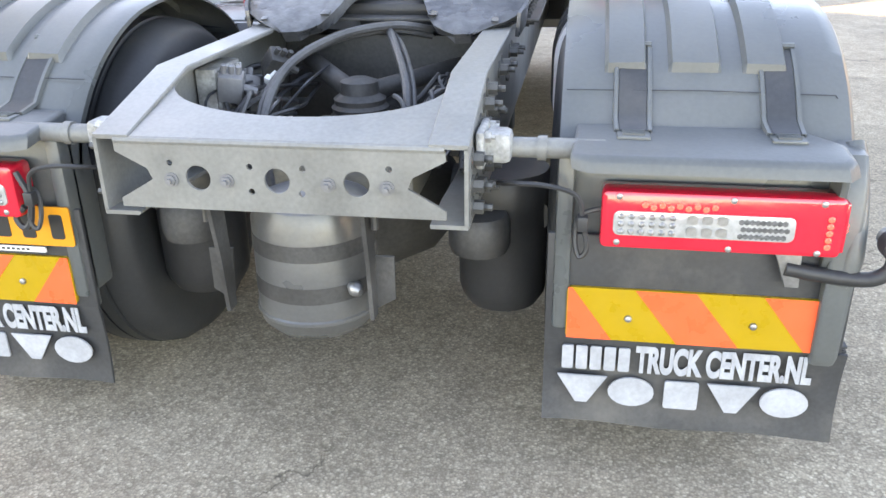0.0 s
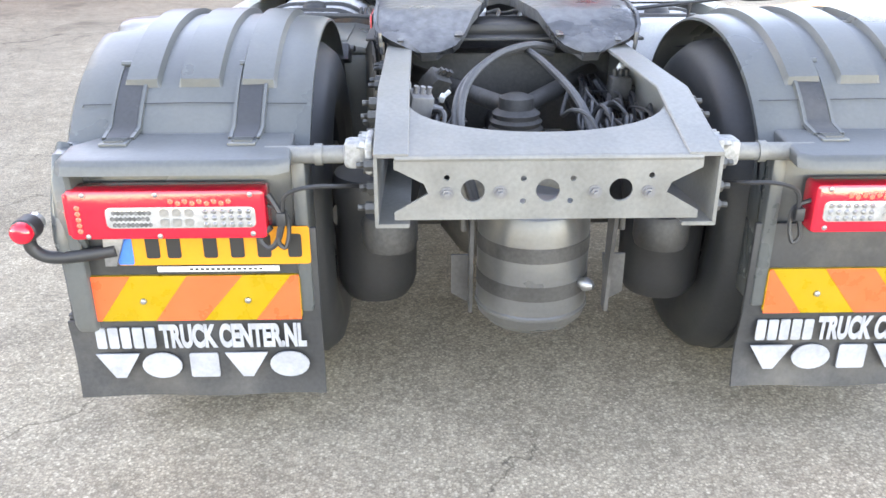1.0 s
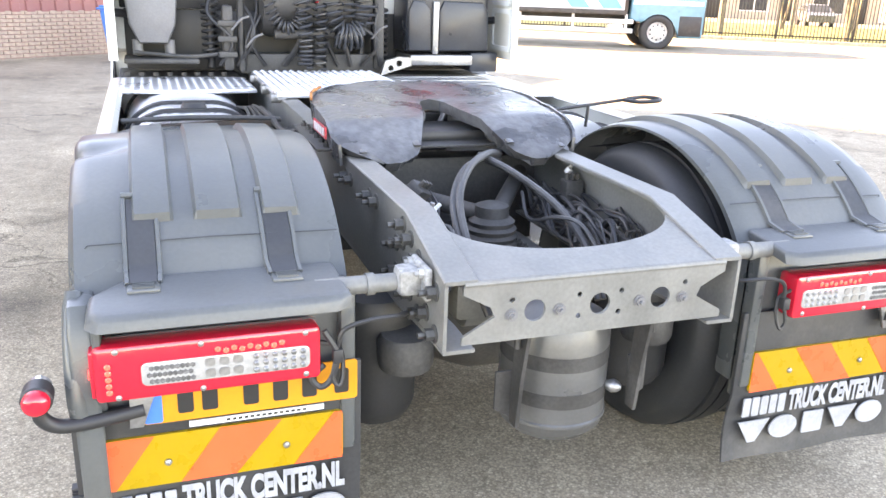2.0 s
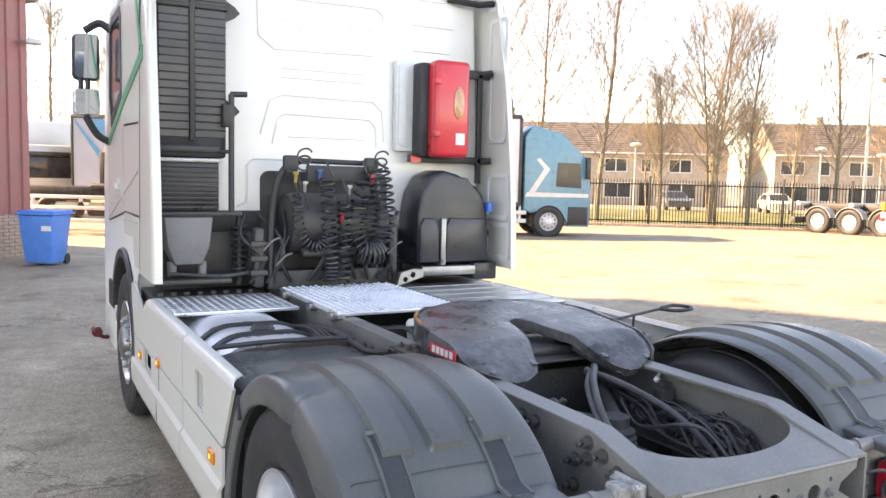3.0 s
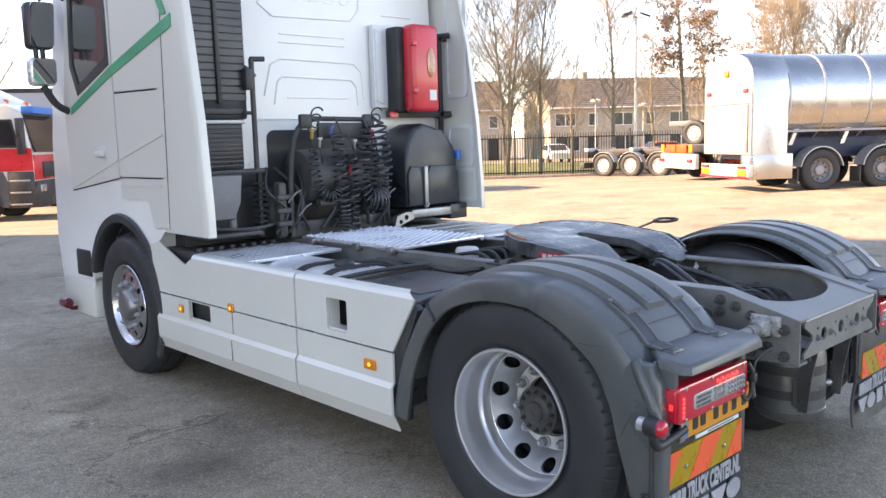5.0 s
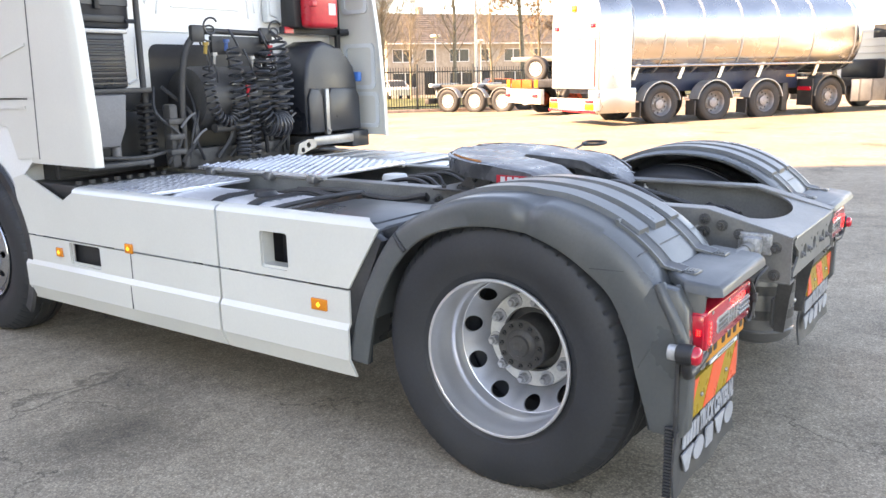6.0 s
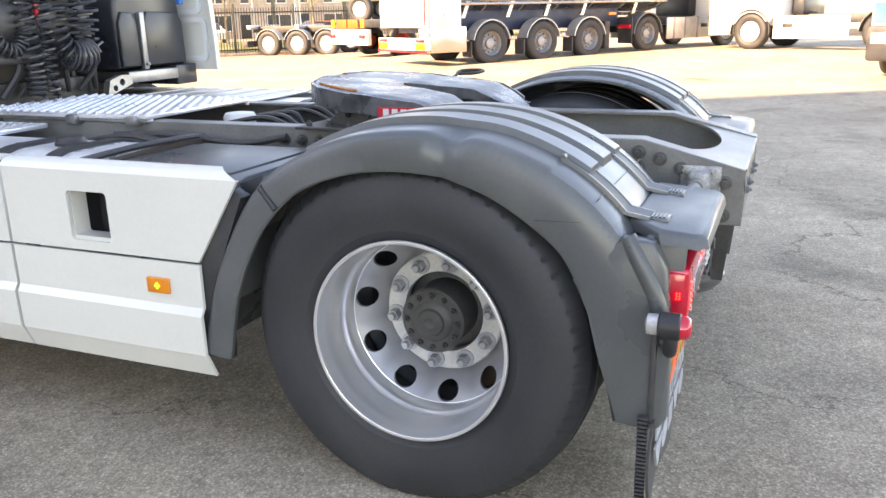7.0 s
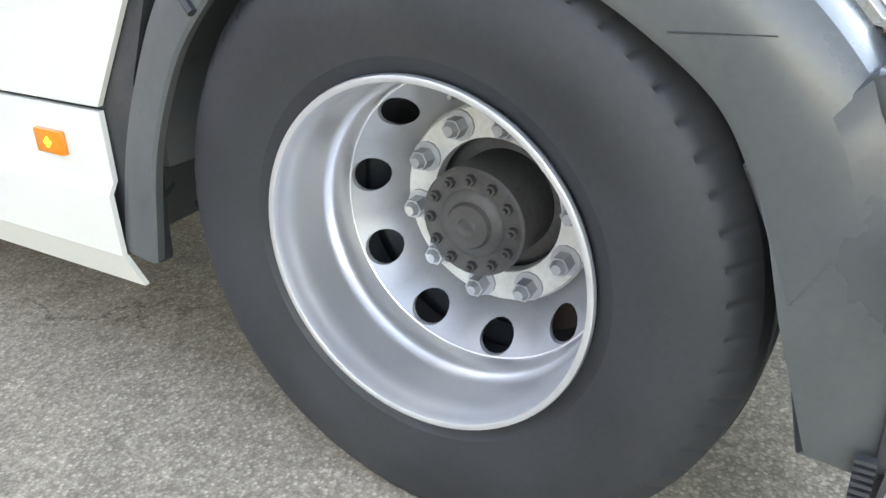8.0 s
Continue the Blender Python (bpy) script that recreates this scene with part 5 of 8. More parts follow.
ridge([(-0.465, 2.875), (0.375, 2.88), (0.43, 2.83), (0.425, 2.64), (0.345, 2.555), (-0.35, 2.54), (-0.455, 2.62)])
ridge([(-0.44, 1.98), (-0.38, 2.20), (-0.30, 2.245), (0.36, 2.235), (0.43, 2.17), (0.45, 1.96)], closed=False)
ridge([(-0.36, 1.92), (-0.33, 2.08), (-0.28, 2.12), (0.33, 2.11), (0.38, 2.06), (0.39, 1.92)], closed=False)
for x0, x1, z in ((-0.30, 0.28, 2.36), (-0.30, 0.28, 2.42), (-0.54, 0.46, 3.17), (-0.54, 0.46, 3.42), (-0.54, 0.44, 3.06), (0.66, 0.92, 2.98), (0.66, 0.96, 2.62), (0.66, 0.9, 3.2), (0.66, 0.98, 2.8), (-0.25, 0.3, 1.97)):
    ridge([(x0, z), (x1, z)], 0.006, False)
for k in range(5):
    ridge(ring_pts(-0.29 + 0.145 * k, 2.705, 0.045, 14, 0.04) if k in (1, 4) else round_rect(-0.33 + 0.145 * k, -0.25 + 0.145 * k, 2.67, 2.74, 0.01, 2), 0.004)
ridge([(-0.6, 3.66), (0.86, 3.60), (0.94, 3.5)], 0.012, False)
ridge([(-0.60, 1.50), (-0.535, 1.53), (-0.53, 1.77), (-0.49, 1.815), (0.45, 1.815), (0.49, 1.77), (0.495, 1.55)], 0.009, False)
# bars where the registration is repeated, and a small sticker
M_VINYL = mat("green_vinyl", (0.02, 0.16, 0.09), 0.4)
for k in range(7):
    x = -0.435 + 0.1035 * k
    bm = B()
    if k in (2, 6):
        box(bm, x - 0.018, x + 0.018, YB - 0.006, YB - 0.001, 3.615, 3.627)
    else:
        box(bm, x - 0.034, x + 0.034, YB - 0.006, YB - 0.001, 3.578, 3.665)
    part("green_bar", bm, M_VINYL, cab, "green vinyl bar on the white cab back")
bm = B()
box(bm, -0.167, 0.035, YB - 0.005, YB - 0.001, 3.215, 3.325)
st = part("sticker", bm, M_PALE, cab, "small white sticker with dark bars")
for k in range(4):
    bm = B()
    box(bm, -0.16 + 0.048 * k, -0.121 + 0.048 * k, YB - 0.008, YB - 0.004, 3.279, 3.318)
    part("dark_bar", bm, M_INK, st)
for k in range(7):
    bm = B()
    box(bm, -0.155 + 0.0255 * k, -0.139 + 0.0255 * k, YB - 0.008, YB - 0.004, 3.252, 3.269)
    part("dark_bar", bm, M_INK, st)
bm = B()
box(bm, -0.16, 0.028, YB - 0.008, YB - 0.004, 3.221, 3.242)
part("red_bar", bm, M_RED, st)
# engine tunnel opening: a black sheet stands in for the shade inside
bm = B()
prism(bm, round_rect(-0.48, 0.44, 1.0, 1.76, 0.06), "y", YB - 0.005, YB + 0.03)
part("tunnel_shade_sheet", bm, M_BLACK, cab, "black sheet standing in for the shaded engine tunnel")
# two more black sheets paint the shade behind the hoses and canisters
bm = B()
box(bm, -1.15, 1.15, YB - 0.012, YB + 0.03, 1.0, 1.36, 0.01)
part("lower_back_shade", bm, M_BLACK, cab)
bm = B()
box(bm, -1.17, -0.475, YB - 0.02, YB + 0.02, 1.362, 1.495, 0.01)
part("clutter_shade_panel", bm, M_BLACK, cab)
# side fairings
for s in (-1, 1):
    bm = B()
    zs = [1.095, 1.3, 1.8, 2.4, 3.04, 3.4, 3.70]
    yr = [3.285, 3.29, 3.33, 3.42, 3.56, 3.63, 3.70]
    rows = []
    for z, y in zip(zs, yr):
        xx = 1.235 * (1 - 0.10 * max(0, z - 2.95) / 0.85)
        rows.append([(s * (xx - 0.05), y - 0.002, z), (s * (xx - 0.012), y, z), (s * xx, y + 0.012, z), (s * (xx + 0.002), y + 0.1, z), (s * xx, YB + 0.02, z), (s * (xx - 0.012), YB + 0.14, z)])
    grid(bm, rows)
    fair = thick(part("side_fairing", bm, M_WHITE, truck, "white air deflector beside the cab back", smooth=25), 0.012, 0.0)
    for z in (3.43, 3.0, 2.50, 1.86, 1.33):
        bm = B()
        xx = 1.22 * (1 - 0.10 * max(0, z - 2.95) / 0.85)
        tube(bm, [(s * (xx - 0.32), YB - 0.02, z + 0.03), (s * (xx - 0.1), YB - 0.10, z), (s * (xx - 0.012), YB - 0.16, z + 0.01)], 0.024, 8)
        part("stay", bm, M_BLACK, fair, "black stay")
    bm = B()
    for z0, z1 in ((1.15, 1.42), (1.44, 1.78), (2.0, 2.9), (2.95, 3.05), (3.1, 3.5)):
        y0 = 3.36 + 0.1 * (z0 - 1.1)
        xx = 1.208 * (1 - 0.10 * max(0, z1 - 2.95) / 0.85)
        plate(bm, round_rect(y0, 3.70, z0, z1, 0.04), [round_rect(y0 + 0.03, 3.67, z0 + 0.03, z1 - 0.03, 0.03)], "x", s * xx, s * (xx + 0.014))
    part("inner_frame", bm, M_WHITE_IN, fair)
# left flank: panels proud of the shell, with gaps between


def side_panel(name, outer, holes=(), mat_=M_WHITE, lab="", x0=1.224, x1=1.236, parent=cab):
    for s in (-1, 1):
        bm = B()
        plate(bm, outer, holes, "x", s * x0, s * x1)
        part(name, bm, mat_, parent, lab)


side_panel("flank_panel", [(3.80, 1.46), (4.57, 1.46), (4.57, 2.045), (3.80, 2.03)])
side_panel("flank_panel", [(3.80, 2.045), (4.57, 2.06), (4.555, 2.9), (3.80, 2.88)])
side_panel("flank_panel", [(3.80, 1.13), (4.05, 1.11), (4.13, 1.30), (4.57, 1.30), (4.57, 1.445), (3.80, 1.445)])
win = [(4.64, 2.28), (5.25, 2.10), (5.36, 2.30), (5.30, 2.80), (5.16, 2.86), (4.70, 2.87), (4.64, 2.80)]
side_panel("door", [(4.59, 1.45), (5.55, 1.34), (5.58, 2.0), (5.45, 2.55), (5.33, 2.93), (4.59, 2.91)], [win], lab="white cab door with a side window")
side_panel("window_frame", [(4.62, 2.255), (5.26, 2.07), (5.385, 2.30), (5.32, 2.82), (5.17, 2.885), (4.69, 2.895), (4.62, 2.82)], [[(4.68, 2.31), (5.23, 2.15), (5.32, 2.31), (5.26, 2.78), (5.15, 2.82), (4.72, 2.83), (4.68, 2.78)]], M_BLACK, "", 1.23, 1.241)
side_panel("side_window", [(4.66, 2.29), (5.24, 2.12), (5.34, 2.30), (5.28, 2.80), (5.16, 2.84), (4.71, 2.85), (4.66, 2.79)], (), mat("cab_glass", (0.03, 0.035, 0.036), 0.05, var=0.1, bump=0.0, rvar=0.01, coat=1.0), "dark reflecting side window", 1.2265, 1.232)
# dark strips laid along the panel gaps imitate the shade in them
for dark_trim in ([(4.576, 1.30), (4.584, 1.30), (4.584, 2.93), (4.576, 2.93)], [(3.81, 2.034), (4.575, 2.049), (4.575, 2.056), (3.81, 2.041)], [(3.81, 1.449), (4.575, 1.449), (4.575, 1.456), (3.81, 1.456)],
             [(4.586, 2.915), (5.33, 2.935), (5.33, 2.943), (4.586, 2.923)], [(4.586, 1.441), (5.55, 1.331), (5.55, 1.339), (4.586, 1.449)]):
    side_panel("dark_gap_strip", dark_trim, (), M_GUARD_DARK, "", 1.2245, 1.2285)
side_panel("dark_gap_strip", [(3.815, 1.12), (3.822, 1.12), (3.775, 2.1), (3.735, 2.92), (3.728, 2.92), (3.768, 2.1)], (), M_GUARD_DARK, "", 1.224, 1.2375)
side_panel("fold_line", [(3.83, 1.738), (4.56, 1.575), (4.56, 1.590), (3.83, 1.753)], (), M_WHITE, "", 1.236, 1.243)
side_panel("fold_line", [(4.60, 1.567), (5.53, 1.345), (5.53, 1.360), (4.60, 1.582)], (), M_WHITE, "", 1.236, 1.243)
side_panel("fold_line", [(3.90, 1.398), (4.56, 1.388), (4.56, 1.400), (3.90, 1.412)], (), M_WHITE, "", 1.236, 1.243)
side_panel("handle_recess", round_rect(4.79, 4.97, 1.565, 1.685, 0.04), (), M_WHITE_IN, "", 1.2362, 1.2385)
side_panel("green_stripe", [(3.60, 2.405), (4.62, 2.165), (5.42, 1.935), (5.42, 1.99), (4.62, 2.235), (3.60, 2.487)], (), M_GREEN, "green painted stripe", 1.2365, 1.2425)
side_panel("green_stripe", [(3.66, 2.49), (3.73, 2.49), (3.96, 2.88), (3.88, 2.88)], (), M_GREEN, "", 1.2365, 1.2425)
for s in (-1, 1):
    bm = B()
    rows = [[(s * (1.226 * (1 - 0.10 * max(0, z - 2.95) / 0.85) + 0.004), y, z) for y, z in ring] for ring in ([(3.88, 2.88), (3.96, 2.88)], [(3.985, 3.06), (4.065, 3.06)], [(4.09, 3.26), (4.18, 3.26)])]
    grid(bm, rows)
    grid(bm, [[(s * (1.226 * (1 - 0.10 * max(0, z - 2.95) / 0.85) + 0.004), y, z) for y, z in ring] for ring in ([(4.18, 3.26), (4.18, 3.17)], [(4.7, 3.17), (4.7, 3.08)], [(5.2, 3.06), (5.2, 2.98)])])
    part("green_stripe", bm, M_GREEN, cab)
    bm = B()
    box(bm, s * 1.238, s * 1.268, 4.80, 4.96, 1.60, 1.645, 0.012)
    part("door_handle", bm, M_WHITE, cab)
    # wheel arch lip and step box
    bm = B()
    rows = [[(s * x, AXLE_F + r * math.cos(radians(a)), HUB + 0.04 + r * math.sin(radians(a))) for a in range(15, 214, 6)] for x, r in ((1.10, 0.60), (1.235, 0.575), (1.252, 0.585), (1.254, 0.64), (1.236, 0.65))]
    grid(bm, rows)
    thick(part("arch_lip", bm, M_GUARD_DARK, cab, "dark wheel-arch lip"), 0.008, 0.0)
    bm = B()
    box(bm, s * 0.9, s * 1.235, 5.28, 5.95, 0.30, 0.62, 0.04)
    part("bumper_corner", bm, M_WHITE, cab)
    bm = B()
    box(bm, s * 1.0, s * 1.24, 5.30, 5.6, 0.64, 0.86, 0.02)
    part("step_well", bm, M_BLACK, cab)
    bm = B()
    tube(bm, smooth_path([(s * 1.12, 5.70, 0.36), (s * 1.26, 5.68, 0.35), (s * 1.31, 5.66, 0.38)], 5), 0.018, 8)
    lathe(bm, [(5.58, 0.025), (5.60, 0.042), (5.70, 0.042), (5.73, 0.03)], (s * 1.33, 0, 0.41), "y", 16)
    part("nose_marker", bm, mat("dark_red_lens", (0.12, 0.015, 0.02), 0.3), cab, "dark red marker on a rubber arm")
    # mirrors
    bm = B()
    tube(bm, smooth_path([(s * 1.22, 5.42, 2.83), (s * 1.30, 5.46, 2.88), (s * 1.40, 5.50, 2.82)], 6), 0.03, 8)
    part("mirror_arm", bm, M_BLACK, cab)
    bm = B()
    tube(bm, smooth_path([(s * 1.23, 5.48, 1.96), (s * 1.32, 5.50, 2.02), (s * 1.40, 5.52, 2.16)], 6), 0.028, 8)
    part("mirror_arm", bm, M_BLACK, cab)
    bm = B()
    tube(bm, [(s * 1.38, 5.53, 2.36), (s * 1.38, 5.53, 2.48)], 0.02, 8)
    tube(bm, [(s * 1.43, 5.53, 2.36), (s * 1.43, 5.53, 2.48)], 0.02, 8)
    part("mirror_link", bm, M_BLACK, cab)
    for z0, z1 in ((2.44, 2.80), (2.16, 2.38)):
        bm = B()
        box(bm, s * 1.29, s * 1.49, 5.50, 5.63, z0, z1, 0.04, 3)
        part("mirror_housing", bm, M_SNORK if z0 > 2.4 else M_ALU, cab, "mirror housing")
        bm = B()
        prism(bm, round_rect(min(s * 1.305, s * 1.475), max(s * 1.305, s * 1.475), z0 + 0.015, z1 - 0.015, 0.03), "y", 5.487, 5.499)
        for v in bm.verts:
            v.co.y -= (0.22 if z0 > 2.4 else 0.10) * (v.co.z - z0)
        part("mirror_glass", bm, M_CHROME, cab)
# front screen, grille
bm = B()
prism(bm, [(5.75, 2.80), (6.0, 1.80), (6.02, 1.80), (5.77, 2.80)], "x", -1.08, 1.08)
part("windscreen", bm, M_DARKGLASS, cab)
bm = B()
box(bm, -0.95, 0.95, 6.0, 6.04, 0.75, 1.6, 0.02)
part("grille", bm, M_BLACK, cab)
# roof deflector over the cab back
bm = B()
prism(bm, [(-1.0, 3.80), (0.92, 3.78), (1.0, 3.83), (0.95, 3.90), (-1.0, 3.93)], "y", 3.62, 4.1, bev=0.02)
part("roof_deflector", bm, M_WHITE, cab, "white roof deflector lip")
for x in (-0.66, 0.42):
    bm = B()
    tube(bm, [(x, 3.74, 3.40), (x, 3.72, 3.6), (x + 0.02, 3.70, 3.84)], 0.02, 8)
    box(bm, x - 0.05, x + 0.03, 3.70, 3.79, 3.52, 3.60, 0.01)
    part("deflector_stay", bm, M_BLACK, cab)
bm = B()
prism(bm, [(3.74, 3.44), (4.02, 3.40), (4.10, 3.62), (3.84, 3.68)], "x", -1.34, -1.10, bev=0.02)
side_in = part("roof_intake", bm, M_SNORK, cab, "dark louvred roof intake")
bm = B()
for k in range(9):
    box(bm, -1.346, -1.336, 3.80 + 0.026 * k, 3.81 + 0.026 * k, 3.46, 3.62)
part("louvres", bm, M_STEEL, side_in)

# air intake tower on the cab back
bm = B()
box(bm, -1.165, -0.755, 3.56, YB, 1.828, 3.72, 0.02)
tower = part("intake_tower", bm, M_SNORK, truck, "black ribbed air intake tower")
for x0, x1 in ((-1.155, -0.985), (-0.945, -0.765)):
    for k in range(34):
        bm = B()
        z = 1.95 + 0.048 * k
        prism(bm, [(3.562, z), (3.553, z + 0.004), (3.553, z + 0.042), (3.562, z + 0.046)], "x", x0, x1)
        part("rib", bm, M_SNORK, tower)
bm = B()
box(bm, -0.98, -0.95, 3.535, 3.56, 1.93, 3.6, 0.006)
box(bm, -1.17, -0.75, 3.54, 3.57, 2.72, 2.75, 0.006)
for z in (3.1, 2.72, 2.12):
    prism(bm, [(-0.76, z - 0.06), (-0.70, z - 0.03), (-0.67, z), (-0.70, z + 0.035), (-0.76, z + 0.07)], "y", 3.57, 3.62)
part("tower_mullion", bm, M_BLACK, tower)
bm = B()
box(bm, -1.16, -0.80, 3.56, YB, 1.50, 1.82, 0.015)
lower = part("filter_box", bm, M_SNORK, truck, "black louvred filter box")
for k in range(9):
    bm = B()
    z = 1.52 + 0.029 * k
    prism(bm, [(3.562, z), (3.545, z + 0.004), (3.545, z + 0.012), (3.562, z + 0.02)], "x", -1.145, -0.815)
    part("slat", bm, M_SNORK, lower)
bm = B()
box(bm, -1.165, -0.80, 3.53, 3.565, 1.80, 1.825, 0.004)
part("bright_bar", bm, M_STEEL, lower, "bright metal strip")
bm = B()
box(bm, -1.17, -0.80, 3.54, 3.60, 1.86, 1.90, 0.006)
box(bm, -1.17, -0.66, 3.54, 3.60, 1.47, 1.50, 0.006)
tube(bm, [(-0.735, 3.52, 1.5), (-0.735, 3.52, 2.22)], 0.018, 10)
tube(bm, [(-0.74, 3.52, 2.22), (-0.64, 3.52, 2.225)], 0.018, 10)
tube(bm, [(-0.735, 3.52, 1.87), (-0.80, 3.54, 1.87)], 0.012, 8)
box(bm, -0.79, -0.735, 3.5, 3.56, 2.02, 2.16, 0.01)
part("grab_rail", bm, M_BLACK, truck)
bm = B()
prism(bm, [(-1.14, 1.47), (-0.84, 1.47), (-0.86, 1.28), (-0.91, 1.17), (-1.07, 1.17), (-1.12, 1.28)], "y", 3.52, 3.74, bev=0.03)
for x in (-1.08, -0.90):
    cyl(bm, (x, 3.6, 1.10), (x, 3.6, 1.19), 0.03, 12)
part("canister", bm, M_POT, truck, "grey plastic washer canister")
bm = B()
box(bm, -1.16, -0.74, 3.47, 3.75, 1.06, 1.09, 0.01)
tube(bm, smooth_path([(-1.1, 3.55, 1.12), (-0.8, 3.52, 1.10), (-0.6, 3.52, 1.12)], 5), 0.012, 8)
part("canister_shelf", bm, M_FRAME_DARK, truck)


def coil(bm, a, b, r, turns, wire, seg=12, droop=0.0):
    a, b = Vector(a), Vector(b)
    u, w = frame_of(b - a)
    pts = []
    for k in range(int(turns * seg) + 1):
        t = k / (turns * seg)
        ang = 2 * math.pi * k / seg
        c = a.lerp(b, t) + Vector((0, -droop * math.sin(math.pi * t), 0))
        pts.append(c + r * (math.cos(ang) * u + math.sin(ang) * w))
    return tube(bm, pts, wire, 6)


# spring shock absorbers beside the tunnel
for x, z0, z1 in ((-0.66, 1.08, 1.42), (0.40, 1.05, 1.40)):
    bm = B()
    coil(bm, (x, 3.62, z0), (x, 3.62, z1), 0.045, 9, 0.010)
    cyl(bm, (x, 3.62, z0 - 0.05), (x, 3.62, z1 + 0.05), 0.022, 10)
    part("cab_spring", bm, M_BLACK, truck, "black coil spring")
# big cylinder in the tunnel, cross beam and clutter
bm = B()
lathe(bm, [(-0.36, 0.12), (-0.34, 0.19), (-0.3, 0.2), (0.28, 0.2), (0.32, 0.19), (0.34, 0.12)], (-0.02, 3.62, 1.42), "x", 28)
part("silencer", bm, M_FRAME_DARK, truck, "dark round cylinder")
bm = B()
box(bm, -0.50, 0.40, 3.52, 3.60, 1.0, 1.12, 0.012)
tube(bm, [(-0.30, 3.45, 1.24), (0.06, 3.45, 1.25)], 0.03, 12)
box(bm, -0.60, -0.535, 3.48, 3.56, 1.02, 1.40, 0.02)
for z in (1.10, 1.19, 1.28):
    box(bm, -0.63, -0.52, 3.45, 3.50, z, z + 0.035, 0.008)
box(bm, 0.33, 0.40, 3.5, 3.6, 1.02, 1.48, 0.02)
part("tunnel_beam", bm, M_FRAME_DARK, truck)
for k in range(12):
    bm = B()
    x = -0.62 + 0.09 * k + rnd.uniform(-0.03, 0.03)
    tube(bm, smooth_path([(x, 3.5, 1.05), (x + rnd.uniform(-0.1, 0.1), 3.46, 1.2), (x + rnd.uniform(-0.1, 0.1), 3.5, 1.35), (x + rnd.uniform(-0.12, 0.12), 3.58, 1.5)], 5), rnd.uniform(0.008, 0.018), 6)
    part("cable", bm, M_BLACK, truck)
for x, z in ((-0.55, 1.26), (-0.47, 1.16), (0.30, 1.22)):
    bm = B()
    tube(bm, smooth_path([(x, 3.45, z), (x + 0.05, 3.43, z + 0.06), (x + 0.10, 3.44, z + 0.08)], 4), 0.007, 6)
    part("bright_pipe", bm, M_POT, truck)
# coupling rack with hanging spiral lines
bm = B()
tube(bm, smooth_path([(-0.49, 3.5, 1.02), (-0.49, 3.5, 1.4), (-0.46, 3.48, 1.68), (-0.39, 3.46, 1.80), (-0.33, 3.46, 1.83)], 6), 0.022, 10)
tube(bm, [(-0.36, 3.46, 1.83), (0.21, 3.46, 1.82)], 0.018, 10)
tube(bm, [(0.18, 3.5, 1.82), (0.26, 3.55, 1.45), (0.26, 3.55, 1.1)], 0.018, 10)
box(bm, -0.27, 0.18, 3.45, 3.48, 1.69, 1.80, 0.006)
for x in (-0.38, 0.17):
    box(bm, x - 0.05, x + 0.05, 3.43, 3.47, 1.76, 1.86, 0.015)
rack = part("coupling_rack", bm, M_BLACK, truck, "black rack for the trailer lines")


def coil_path(bm, pts, r, turns, wire, seg=12):
    """A spiral hose wound round a soft curve."""
    axis = smooth_path(pts, 16)
    n = int(turns * seg)
    out = []
    u = None
    for k in range(n + 1):
        c, d = Vector(axis[0]), None
        f = k / n * (len(axis) - 1)
        i = min(int(f), len(axis) - 2)
        c = axis[i].lerp(axis[i + 1], f - i)
        d = (axis[i + 1] - axis[i]).normalized()
        if u is None:
            u, _ = frame_of(d)
        u = (u - d * u.dot(d)).normalized()
        w = d.cross(u)
        a = 2 * math.pi * k / seg
        out.append(c + r * (math.cos(a) * u + math.sin(a) * w))
    return tube(bm, out, wire, 6)


lines = [([(-0.345, 3.41, 1.62), (-0.34, 3.41, 1.46), (-0.30, 3.41, 1.33), (-0.22, 3.40, 1.28), (-0.15, 3.40, 1.34), (-0.13, 3.40, 1.46)], 0.033, 19, 0.0065),
         ([(-0.16, 3.39, 1.73), (-0.14, 3.39, 1.45), (-0.12, 3.39, 1.2), (-0.13, 3.39, 1.05)], 0.043, 17, 0.0075),
         ([(-0.04, 3.40, 1.58), (-0.03, 3.39, 1.3), (-0.04, 3.39, 1.04)], 0.040, 13, 0.0075),
         ([(0.10, 3.40, 1.70), (0.06, 3.40, 1.52), (0.05, 3.39, 1.36), (0.10, 3.38, 1.26), (0.17, 3.38, 1.25), (0.22, 3.39, 1.34), (0.24, 3.40, 1.5)], 0.052, 19, 0.008),
         ([(0.20, 3.40, 1.79), (0.23, 3.40, 1.64), (0.25, 3.40, 1.48), (0.23, 3.40, 1.32)], 0.072, 10, 0.0085),
         ([(0.14, 3.42, 1.70), (0.16, 3.42, 1.5), (0.15, 3.42, 1.32)], 0.058, 10, 0.0075),
         ([(0.06, 3.35, 1.25), (0.13, 3.34, 1.235), (0.20, 3.35, 1.25)], 0.074, 6, 0.0085)]
for pts, r, n, w in lines:
    bm = B()
    coil_path(bm, pts, r, n, w)
    a = Vector(pts[0])
    if a.z > 1.4:
        rise = min(0.14, 1.84 - a.z)
        tube(bm, smooth_path([a + Vector((0, 0.03, rise)), a + Vector((0.015, 0.0, rise / 2)), a + Vector((r, 0, 0))], 4), w, 6)
    part("spiral_line", bm, M_HOSE, rack, "black spiral hose")
for x in (-0.33, 0.20):
    bm = B()
    pts = []
    for k in range(40):
        a = 2 * math.pi * k / 15
        pts.append((x + 0.045 * math.cos(a) + 0.035, 3.42 + 0.0015 * k, 1.88 + 0.035 * math.sin(a) - 0.003 * k))
    tube(bm, pts, 0.0065, 6)
    part("looped_line", bm, M_HOSE, rack)
